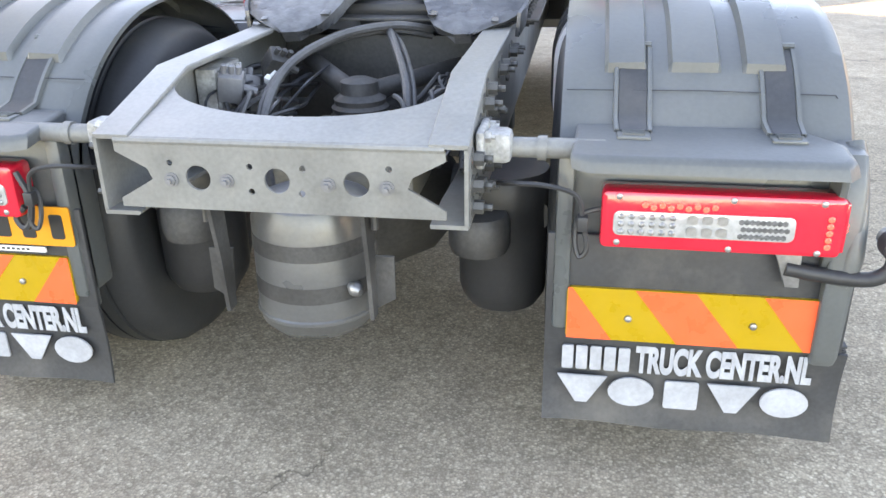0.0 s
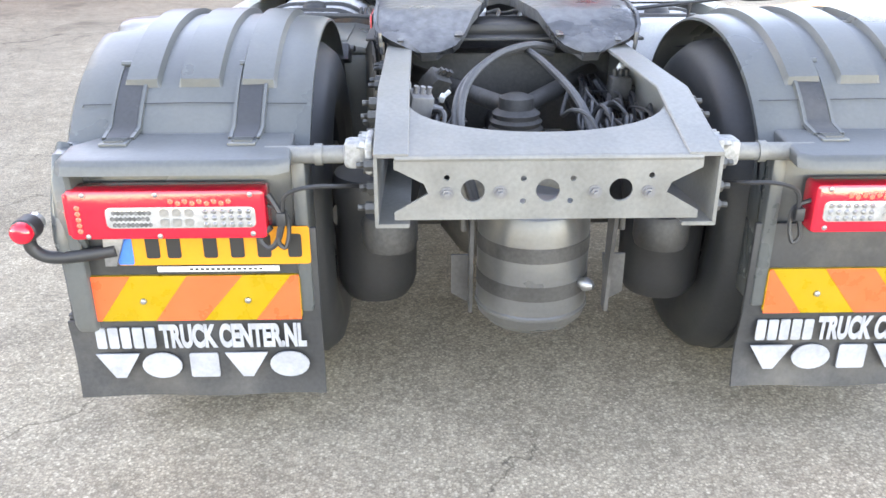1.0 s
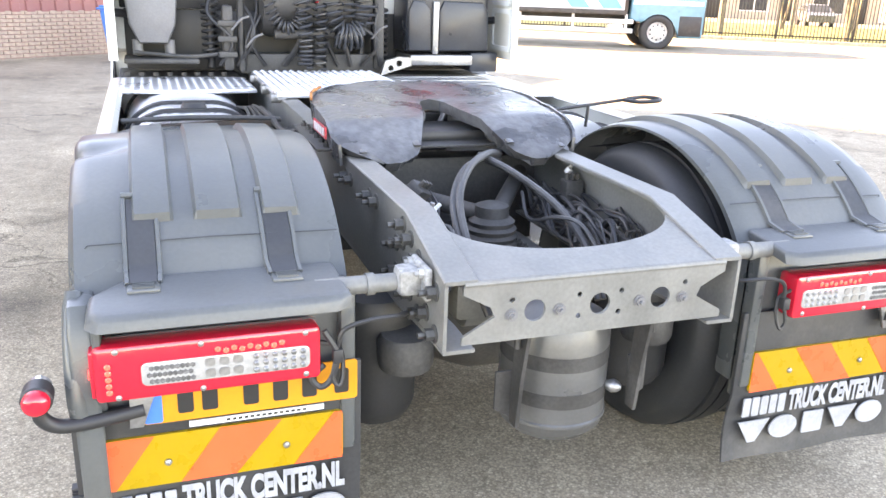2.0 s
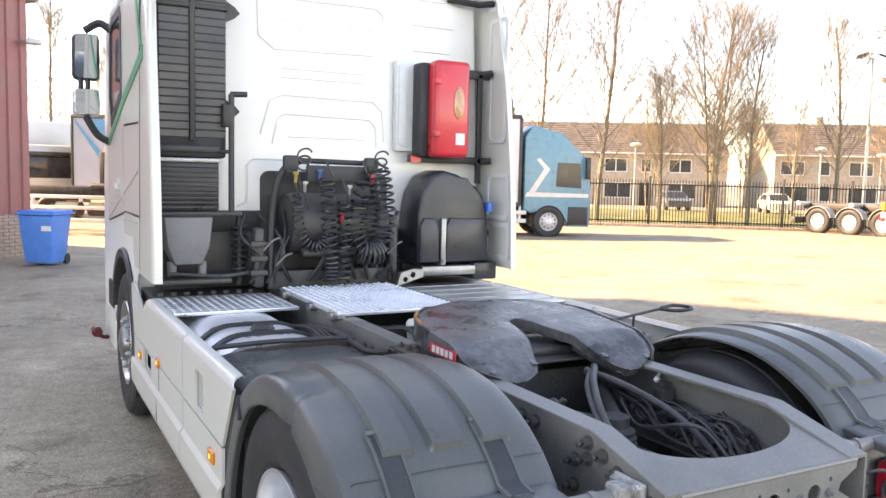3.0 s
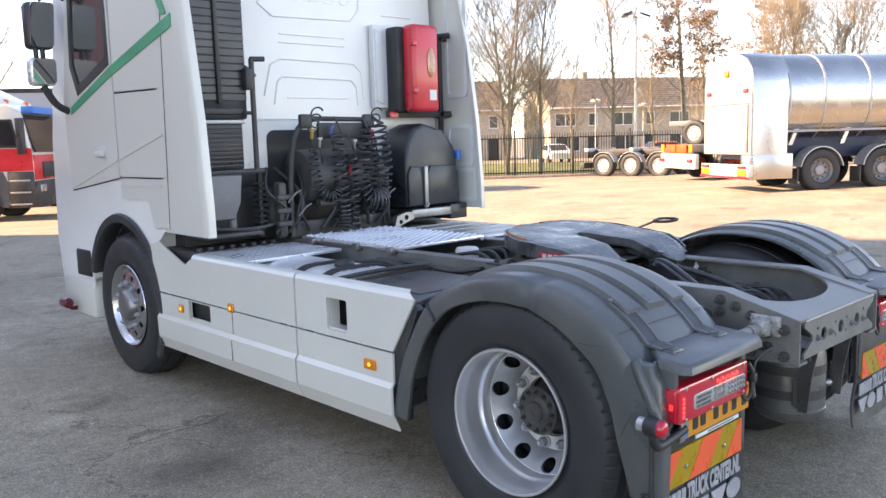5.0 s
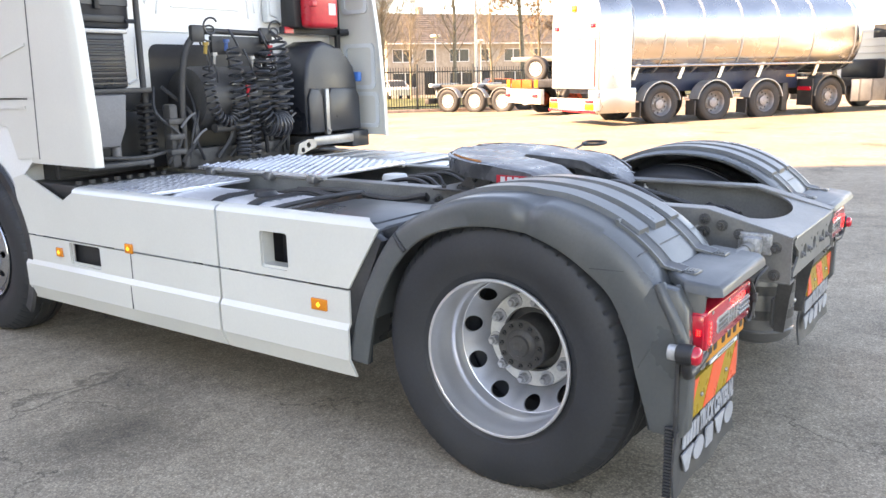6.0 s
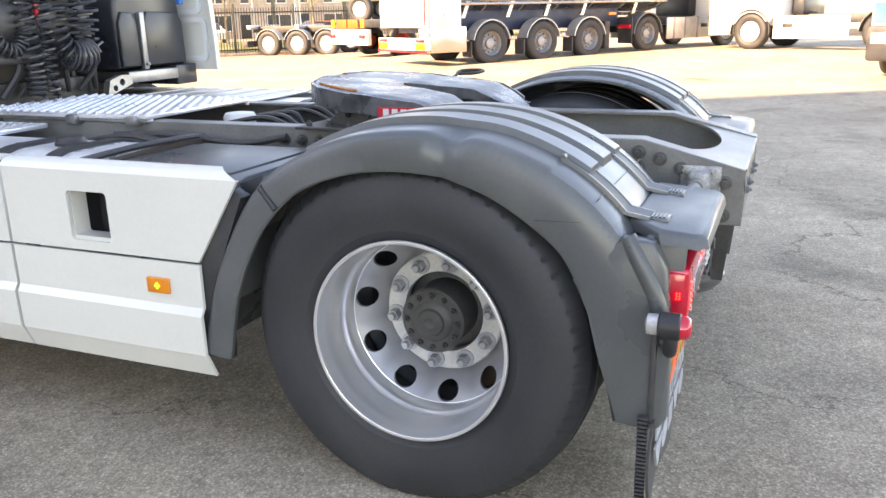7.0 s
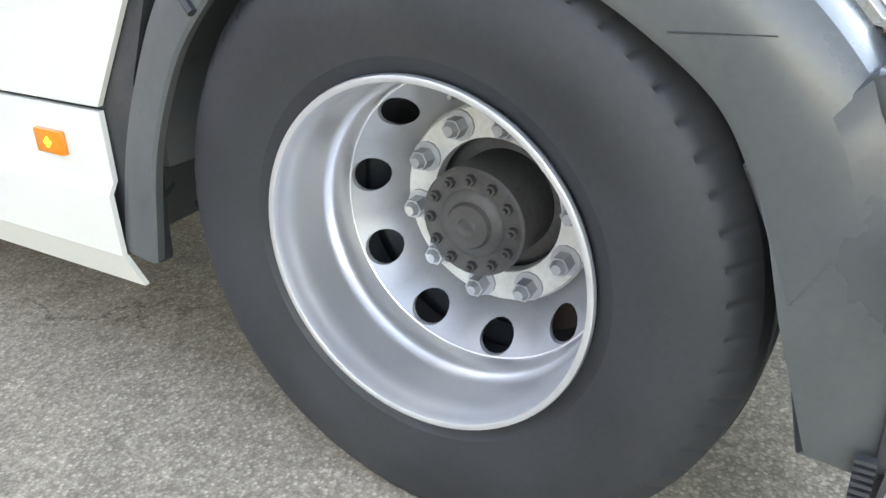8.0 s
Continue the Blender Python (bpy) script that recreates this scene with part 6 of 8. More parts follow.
for x, z, col in ((-0.36, 1.74, M_DULLY), (-0.20, 1.76, M_DULLB), (0.16, 1.73, M_RED), (0.20, 1.68, M_STEEL), (-0.05, 1.48, M_RED), (0.0, 1.66, M_STEEL), (-0.30, 1.68, M_STEEL)):
    bm = B()
    cyl(bm, (x, 3.40, z), (x, 3.41, z - 0.05), 0.011, 12)
    cyl(bm, (x, 3.40, z), (x, 3.40, z + 0.018), 0.019, 12)
    part("coupling_head", bm, col, rack)
    bm = B()
    tube(bm, smooth_path([(x, 3.41, z - 0.05), (x + 0.01, 3.40, z - 0.1), (x + 0.03, 3.42, z - 0.16)], 4), 0.006, 6)
    part("short_line", bm, M_BLACK, rack)
# black cover on the right with its strap and footing
bm = B()
outline = [(0.535, 1.14), (0.53, 1.48), (0.56, 1.64), (0.63, 1.75), (0.73, 1.79), (0.84, 1.765), (0.90, 1.71), (0.99, 1.685), (1.055, 1.61), (1.09, 1.48), (1.10, 1.14)]
prism(bm, outline, "y", 3.46, 3.78, bev=0.03, seg=3)
cover = part("tank_cover", bm, M_SNORK, truck, "black moulded cover with a metal strap")
for x0, x1 in ((0.54, 0.695), (0.745, 1.09)):
    bm = B()
    prism(bm, [(x0, 1.15), (x1, 1.15), (x1 - 0.01, 1.40), (x1 - 0.05, 1.455), (x0 + 0.03, 1.46), (x0, 1.40)], "y", 3.44, 3.47, bev=0.014)
    part("cover_pad", bm, M_SNORK, cover)
bm = B()
box(bm, 0.70, 0.738, 3.43, 3.462, 1.13, 1.455, 0.004)
hexbolt(bm, (0.72, 3.43, 1.16), (0, -1, 0), 0.012)
part("metal_strap", bm, M_STEEL, cover, "bright metal strap")
bm = B()
box(bm, 0.55, 0.98, 3.42, 3.75, 1.06, 1.125, 0.008)
part("alloy_foot", bm, M_STEEL, cover)
bm = B()
box(bm, 0.96, 1.15, 3.42, 3.75, 1.02, 1.14, 0.01)
part("end_block", bm, M_SNORK, cover)
bm = B()
plate(bm, [(0.35, 1.0), (0.55, 1.06), (0.55, 1.11), (0.47, 1.115), (0.38, 1.09)], [ring_pts(0.415, 1.045, 0.018, 10), ring_pts(0.47, 1.075, 0.02, 10)], "y", 3.40, 3.44)
part("alloy_bracket", bm, M_STEEL, cover, "pierced alloy bracket")
bm = B()
box(bm, 1.085, 1.125, 3.45, 3.60, 1.50, 1.57, 0.008)
part("blue_tag", bm, M_BLUE, cover)
# extinguisher box with its mounting
bm = B()
box(bm, 0.475, 0.68, 3.735, 3.79, 1.92, 2.56, 0.01)
prism(bm, [(0.49, 1.97), (0.555, 1.95), (0.555, 2.52), (0.49, 2.52)], "y", 3.72, 3.74, bev=0.006)
part("white_backing", bm, M_WHITE_IN, truck)
bm = B()
box(bm, 0.60, 0.94, 3.60, 3.74, 1.88, 2.54, 0.02)
ext = part("extinguisher_back", bm, M_BLACK, truck, "black rear shell of the extinguisher box")
bm = B()
box(bm, 0.655, 0.93, 3.47, 3.61, 1.88, 2.55, 0.035, 3)
for z in (2.04, 2.40):
    box(bm, 0.645, 0.69, 3.46, 3.5, z - 0.02, z + 0.02, 0.006)
part("extinguisher_lid", bm, M_RED, ext, "red plastic extinguisher lid")
bm = B()
prism(bm, ring_pts(0.835, 2.26, 0.04, 20, 0.115), "y", 3.463, 3.475, bev=0.004)
part("window", bm, mat("amber_window", (0.45, 0.2, 0.1), 0.2, var=0.2, scale=20, coat=0.5), ext)
bm = B()
box(bm, 0.815, 0.885, 3.466, 3.472, 1.97, 2.05)
part("sticker", bm, M_PALE, ext)
bm = B()
box(bm, 0.56, 1.22, 3.66, 3.72, 1.845, 1.893, 0.006)
box(bm, 1.02, 1.20, 3.66, 3.70, 2.46, 2.52, 0.006)
box(bm, 1.10, 1.14, 3.66, 3.69, 1.70, 2.5, 0.006)
part("mounting_frame", bm, M_BLACK, truck)
bm = B()
box(bm, 0.56, 0.64, 3.655, 3.665, 1.845, 1.888)
part("red_end", bm, M_RED, truck)
# cab floor and chassis front end
bm = B()
box(bm, -1.1, 1.1, 3.9, 5.9, 0.62, 1.1, 0.02)
part("floor_pan", bm, M_BLACK, truck)
bm = B()
box(bm, 0.50, 1.2, 3.56, 4.05, 0.90, 0.98, 0.01)
part("chassis_tray", bm, M_FRAME_DARK, truck)
bm = B()
box(bm, -1.2, -0.50, 3.56, 4.05, 0.90, 0.98, 0.01)
for k in range(8):
    cyl(bm, (-1.15 + 0.08 * k, 3.60, 0.975), (-1.15 + 0.08 * k, 3.60, 1.0), 0.018, 8)
part("chassis_tray", bm, M_FRAME_DARK, truck)

# ---- buildings round the yard, and an unseen block for shade ----
M_CLAD = mat("red_brown_cladding", (0.24, 0.085, 0.085), 0.5, var=0.1, scale=1.5, dirt=0.15)
M_BRICK = mat("pale_brick", (0.36, 0.27, 0.22), 0.85, var=0.25, scale=9, fine=40, bump=0.3)
M_ROOF = mat("shed_roof", (0.16, 0.15, 0.15), 0.8, var=0.2)
M_TILE = mat("roof_tiles", (0.115, 0.10, 0.09), 0.85, var=0.35, scale=2.0, fine=14, bump=0.4)
M_HOUSE = mat("house_brick", (0.40, 0.34, 0.27), 0.9, var=0.15, scale=3, fine=30)
M_GABLE = mat("pale_gable", (0.42, 0.39, 0.32), 0.8, var=0.08)
M_PANE = mat("house_window", (0.045, 0.05, 0.055), 0.08, var=0.2, bump=0.0, Specular_IOR_Level=0.3)
M_FRAMEW = mat("white_frame", (0.75, 0.75, 0.72), 0.5, var=0.05)
M_GRASS = mat("winter_grass", (0.12, 0.15, 0.035), 0.95, var=0.4, scale=1.2, fine=25, bump=0.5, tint=(0.22, 0.22, 0.07))
M_BARK = mat("bark", (0.20, 0.16, 0.115), 0.9, var=0.3, scale=8, tint=(0.25, 0.22, 0.15))
M_TWIG = mat("twigs", (0.25, 0.205, 0.15), 0.9, var=0.25, scale=3)
M_LEAF = mat("dry_leaves", (0.20, 0.105, 0.052), 0.8, var=0.35, scale=2.5, tint=(0.29, 0.175, 0.095))
M_FENCE = mat("black_fence", (0.018, 0.022, 0.02), 0.5, var=0.1)
M_POLE = mat("galvanised_pole", (0.42, 0.43, 0.43), 0.45, metal=0.6, var=0.1)
M_TANKSTEEL = mat("stainless_tank", (0.5, 0.495, 0.48), 0.27, metal=1.0, var=0.06, scale=1.2, bump=0.0, rvar=0.06)
M_TEAL = mat("teal_paint", (0.09, 0.26, 0.35), 0.35, var=0.08, coat=0.3)
M_CURTAIN = mat("pale_curtain", (0.60, 0.63, 0.66), 0.6, var=0.08, scale=0.8)
M_CURTAINBLUE = mat("blue_stripe", (0.10, 0.33, 0.52), 0.55, var=0.08)
M_CURTAINGREY = mat("grey_curtain", (0.44, 0.475, 0.53), 0.6, var=0.08, scale=0.8)
M_REDPAINT = mat("red_truck_paint", (0.55, 0.02, 0.03), 0.35, var=0.06, coat=0.3)
M_BIN = mat("blue_bin_plastic", (0.03, 0.19, 0.56), 0.45, var=0.08)
M_ORANGE = mat("orange_board", (0.75, 0.16, 0.03), 0.4, var=0.08)


def corrugated(name, a, b, z0, z1, pitch, depth, material, parent=None):
    """A standing sheet with trapezoid folds from a to b."""
    a, b = Vector((*a, 0)), Vector((*b, 0))
    d = (b - a).normalized()
    nrm = Vector((d.y, -d.x, 0))
    n = int((b - a).length / pitch)
    pts = []
    for k in range(n):
        for t, o in ((0.0, 0), (0.42, 0), (0.52, depth), (0.9, depth)):
            pts.append(a + d * pitch * (k + t) + nrm * o)
    bm = B()
    grid(bm, [[(p.x, p.y, z0) for p in pts], [(p.x, p.y, z1) for p in pts]])
    return thick(part(name, bm, material, parent, smooth=20), 0.03, 0.0)


shed = thing("workshop", "red-brown corrugated workshop on a pale brick plinth", "workshop")
A, A2 = Vector((-1.55, 17.3)), Vector((-4.6, 15.0))
zb = gz(-2, 17) - 0.06
corrugated("cladding", A, A2, zb + 0.92, 5.15, 0.30, 0.05, M_CLAD, shed)
bm = B()
prism(bm, [(A.x - 0.02, A.y), (A2.x, A2.y), (-9.5, 11.4), (-16, 16), (-9.0, 26)], "z", zb, 5.1)
part("wall_shell", bm, M_CLAD, shed)
brick = B()
box(brick, 0, 0.24, -0.02, 0.05, 0, 0.062, 0.004, 1)
one = part("brick", brick, M_BRICK, shed)
d = (A2 - A).normalized()
ang = math.degrees(math.atan2(d.y, d.x))
first = True
for r in range(13):
    for k in range(14):
        p = A + d * (0.25 * k + (0.125 if r % 2 else 0))
        mm = pose(p.x + 0.03 * d.y, p.y - 0.03 * d.x, zb + 0.01 + 0.072 * r, 0, 0, ang)
        if first:
            one.matrix_basis, first = mm, False
        else:
            share("brick", one, shed, mm)
bm = B()
prism(bm, [(A.x + 0.25, A.y + 0.1), (A2.x, A2.y - 0.4), (A2.x - 1, A2.y + 2), (A.x - 1, A.y + 2)], "z", 5.1, 5.28)
part("eave", bm, M_ROOF, shed)
# Unseen block, added only to cast the yard's shade; its pale wall bounces light.
shade_block = thing("warehouse", "tall pale unseen block, added to shade the yard", "warehouse")
bm = B()
prism(bm, [(-26.1, 29.8), (-19, 18), (-19, 2), (-62, 2), (-62, 29.8)], "z", -1.0, 22.6)
part("wall_shell", bm, mat("pale_bounce_wall", (0.5, 0.5, 0.48), 0.6, var=0.08, scale=0.4), shade_block)
bm = B()
prism(bm, [(-26.3, 30.1), (-18.6, 18), (-18.6, 1.6), (-62.4, 1.6), (-62.4, 30.1)], "z", 22.6, 22.85)
part("roof", bm, M_ROOF, shade_block)
bm = B()
box(bm, A.x + 0.0, A.x + 0.28, A.y - 0.35, A.y - 0.1, 4.2, 4.3, 0.02)
part("wall_lamp", bm, M_POLE, shed)

# wheeled bin by the corner
bin_ob = thing("wheeled_bin", "blue plastic wheeled bin with a white sticker, on asphalt", "bin", m=pose(-1.33, 15.45, gz(-1.3, 15.4), 0, 0, -30))
bm = B()
vs = []
for z, hw, hd in ((0.05, 0.26, 0.26), (0.95, 0.33, 0.36)):
    vs.append([bm.verts.new((x * hw, y * hd, z)) for x, y in ((-1, -1), (1, -1), (1, 1), (-1, 1))])
bm.faces.new(vs[0][::-1])
bm.faces.new(vs[1])
for k in range(4):
    bm.faces.new((vs[0][k], vs[0][(k + 1) % 4], vs[1][(k + 1) % 4], vs[1][k]))
bmesh.ops.bevel(bm, geom=bm.edges[:], offset=0.03, segments=3, profile=0.5, affect="EDGES")
part("bin_body", bm, M_BIN, bin_ob)
bm = B()
box(bm, -0.37, 0.37, -0.39, 0.43, 0.95, 0.99, 0.012)
box(bm, -0.34, 0.34, -0.35, 0.40, 0.985, 1.03, 0.02)
part("lid", bm, M_BIN, bin_ob)
bm = B()
box(bm, 0.10, 0.28, -0.338, -0.325, 0.66, 0.80)
part("sticker", bm, M_PALE, bin_ob)
for x in (-0.25, 0.25):
    bm = B()
    cyl(bm, (x - 0.03, 0.28, 0.1), (x + 0.03, 0.28, 0.1), 0.1, 18)
    part("bin_wheel", bm, M_BLACK, bin_ob)
bm = B()
tube(bm, [(-0.25, 0.44, 0.93), (0.25, 0.44, 0.93)], 0.016, 8)
part("handle", bm, M_BIN, bin_ob)

# ---- lorries standing about ----
bm = B()
tyre(bm, 0.16, -0.14, 1, n=40)
me_tyre = bpy.data.meshes.new("yard_tyre")
bm.to_mesh(me_tyre)
bm.free()
me_tyre.materials.append(M_TYRE)
me_tyre.shade_smooth()
me_tyre.set_sharp_from_angle(angle=radians(40))


def rim_mesh(material, dished):
    bm = B()
    if dished:
        prof = [(0.15, 0.302), (0.16, 0.298), (0.13, 0.28), (0.02, 0.262), (0.0, 0.24), (-0.01, 0.18), (0.01, 0.15), (0.02, 0.13), (0.09, 0.12), (0.10, 0.06), (0.10, 0.005)]
    else:
        prof = [(0.15, 0.302), (0.16, 0.298), (0.12, 0.275), (0.085, 0.26), (0.075, 0.25), (0.11, 0.225), (0.16, 0.15), (0.165, 0.12), (0.2, 0.11), (0.21, 0.06), (0.21, 0.005)]
    lathe(bm, prof, axis="x", n=32, cap=False)
    for k in range(10):
        a = 2 * math.pi * k / 10
        h = 0.02 if dished else 0.165
        tube(bm, [(h - 0.01, 0.165 * math.cos(a), 0.165 * math.sin(a)), (h + 0.03, 0.165 * math.cos(a), 0.165 * math.sin(a))], 0.018, 6)
    bmesh.ops.recalc_face_normals(bm, faces=bm.faces[:])
    dark = []
    for k in range(10):
        a = 2 * math.pi * (k + 0.5) / 10
        h = 0.006 if dished else 0.148
        vs = [bm.verts.new((h + 0.008, 0.215 * math.cos(a) + 0.026 * math.cos(b), 0.215 * math.sin(a) + 0.026 * math.sin(b))) for b in [2 * math.pi * j / 8 for j in range(8)]]
        dark.append(bm.faces.new(vs))
    for f in dark:
        f.material_index = 1
    me = bpy.data.meshes.new("yard_rim")
    bm.to_mesh(me)
    bm.free()
    me.materials.append(material)
    me.materials.append(M_BLACK)
    return me


RIM_DISH, RIM_CONVEX = rim_mesh(M_RIM, True), rim_mesh(mat("pale_rim", (0.66, 0.66, 0.65), 0.4, metal=0.2, var=0.15, scale=12, dirt=0.3), False)
RIM_DULL = rim_mesh(mat("dull_rim", (0.30, 0.30, 0.305), 0.5, metal=0.4, var=0.15, scale=12, dirt=0.4), True)
RIM_RED = rim_mesh(mat("red_hub", (0.35, 0.06, 0.03), 0.6), True)


def yard_wheel(parent, x, y, z, rim, out=-1, r=1.0):
    """Wheel of a yard vehicle: axle across local y, out: which side faces outwards."""
    w = new("wheel")
    w.parent = parent
    w.matrix_basis = pose(x, y, z, 0, 0, 90 * out) @ Matrix.Scale(r, 4)
    for name, me in (("tyre", me_tyre), ("rim", rim)):
        o = new(name, me)
        o.parent = w


def bar_box(parent, name, material, *dims, bev=0.01, label=""):
    bm = B()
    box(bm, *dims, bev)
    return part(name, bm, material, parent, label)


def place_on(x, y, deg):
    return pose(x, y, gz(x, y), 0, 0, deg)


# tanker trailer: local x ahead, near side is -y
TANK_ANG = -33.4
tanker = thing("tank_trailer", "polished stainless tank trailer parked on sunlit asphalt", "tank trailer", m=place_on(17.24, 9.54, TANK_ANG))


def tank_outline(k=1.0, dz=0.0):
    pts = [(1.2 * k * math.copysign(abs(math.cos(a)) ** 0.8, math.cos(a)), 2.43 + dz + (1.16 * k) * math.copysign(abs(math.sin(a)) ** 0.85, math.sin(a))) for a in [2 * math.pi * j / 40 for j in range(40)]]
    return pts


bm = B()
rows = []
for x, k in ((0.95, 1.0), (1.05, 1.0), (8.9, 1.0), (9.15, 0.97), (9.35, 0.85), (9.46, 0.6), (9.5, 0.05)):
    o = tank_outline(k)
    rows.append([(x, y, z) for y, z in o + [o[0]]])
grid(bm, rows)
shell = part("tank_shell", bm, M_TANKSTEEL, tanker, "polished steel barrel")
for x in (1.05, 2.05, 3.35, 4.65, 5.95, 7.25, 8.85):
    bm = B()
    plate(bm, tank_outline(1.012), [tank_outline(0.99)], "x", x, x + 0.05)
    part("hoop", bm, M_POLE, shell)
bm = B()
cab_out = [(-1.25, 0.98), (1.25, 0.98), (1.25, 2.82), (1.17, 3.16), (0.92, 3.45), (0.5, 3.60), (-0.5, 3.60), (-0.92, 3.45), (-1.17, 3.16), (-1.25, 2.82)]
prism(bm, cab_out, "x", 0.0, 0.98, bev=0.02)
rear = part("rear_cabinet", bm, M_TANKSTEEL, tanker, "steel rear cabinet")
bm = B()
prism(bm, [(y * 0.985, z * 0.99 + 0.02) for y, z in cab_out], "x", -0.02, 0.02)
part("rear_panel", bm, mat("grey_rear_panel", (0.30, 0.305, 0.31), 0.4, metal=0.3, var=0.06), rear, "pale grey rear panel")
bm = B()
box(bm, -0.05, -0.01, -0.67, 0.62, 1.08, 2.26, 0.01)
part("roller_door", bm, M_WHITE, rear)
bar_box(rear, "panel_seam", M_STEEL, -0.034, -0.018, -1.2, 1.2, 2.285, 2.31, bev=0.0)
bar_box(rear, "door_edge", M_LAMPRED, -0.04, -0.018, -1.08, -1.04, 1.05, 2.26, bev=0.0)
bar_box(rear, "door_handle", M_STEEL, -0.075, -0.045, -0.62, -0.58, 1.6, 1.72)
for y, z in ((-0.95, 2.62), (0.95, 2.62)):
    bar_box(rear, "rear_light", M_LAMPRED, -0.06, -0.01, y - 0.1, y + 0.1, z - 0.05, z + 0.05)
bar_box(rear, "beacon", M_AMBER, -0.08, -0.01, -0.1, 0.1, 3.02, 3.19, bev=0.03)
bar_box(tanker, "bumper", M_WHITE, -0.1, 0.1, -1.22, 1.22, 0.42, 0.72)
for y in (-0.95, 0.95):
    bar_box(tanker, "tail_light", M_LAMPRED, -0.13, -0.09, y - 0.2, y + 0.2, 0.62, 0.70)
    bar_box(tanker, "hazard_panel", M_PLATE, -0.13, -0.09, y - 0.22, y + 0.22, 0.44, 0.6)
bar_box(tanker, "red_edge", M_LAMPRED, -0.14, -0.08, -1.22, 1.22, 0.36, 0.42)
bar_box(tanker, "locker", M_TANKSTEEL, 0.05, 1.15, -1.25, -0.6, 0.35, 1.0, bev=0.02)
bar_box(tanker, "chassis_beam", mat("dark_blue_chassis", (0.02, 0.03, 0.06), 0.5, dirt=0.3), 0.2, 7.3, -0.62, 0.62, 0.85, 1.45)
for k, x in enumerate((2.0, 3.8, 5.58)):
    for out, y in ((-1, -1.05), (1, 1.05)):
        yard_wheel(tanker, x, y, 0.53, RIM_DULL, out, 1.06)
        bm = B()
        rows = [[(x + r * math.cos(a), yy, 0.53 + r * math.sin(a)) for a in [radians(j) for j in range(10, 171, 10)]] for yy, r in ((y - 0.2, 0.63), (y + 0.2, 0.63))]
        grid(bm, rows)
        thick(part("wheel_guard", bm, M_POLE if out < 0 else M_GUARD_DARK, tanker), 0.03, 0.0)
        bar_box(tanker, "flap", M_FLAP, x - 0.72, x - 0.68, y - 0.2, y + 0.2, 0.2, 0.6, bev=0.0)
for x in (1.25, 2.75, 4.1, 5.5, 7.6):
    bm = B()
    prism(bm, [(x - 0.06, 1.2), (x + 0.06, 1.2), (x + 0.3, 1.75), (x + 0.2, 1.75)], "y", -0.95, -0.88)
    part("saddle", bm, M_TANKSTEEL, tanker)
tube_bm = B()
tube(tube_bm, [(1.0, -1.12, 1.56), (8.9, -1.12, 1.56)], 0.035, 8)
part("side_rail", tube_bm, M_TANKSTEEL, tanker)
bar_box(tanker, "side_lamp", M_AMBER, 6.35, 6.65, -1.2, -1.15, 1.18, 1.26)
bar_box(tanker, "landing_leg", M_FRAME_DARK, 6.5, 6.7, -0.9, -0.7, 0.2, 1.0)


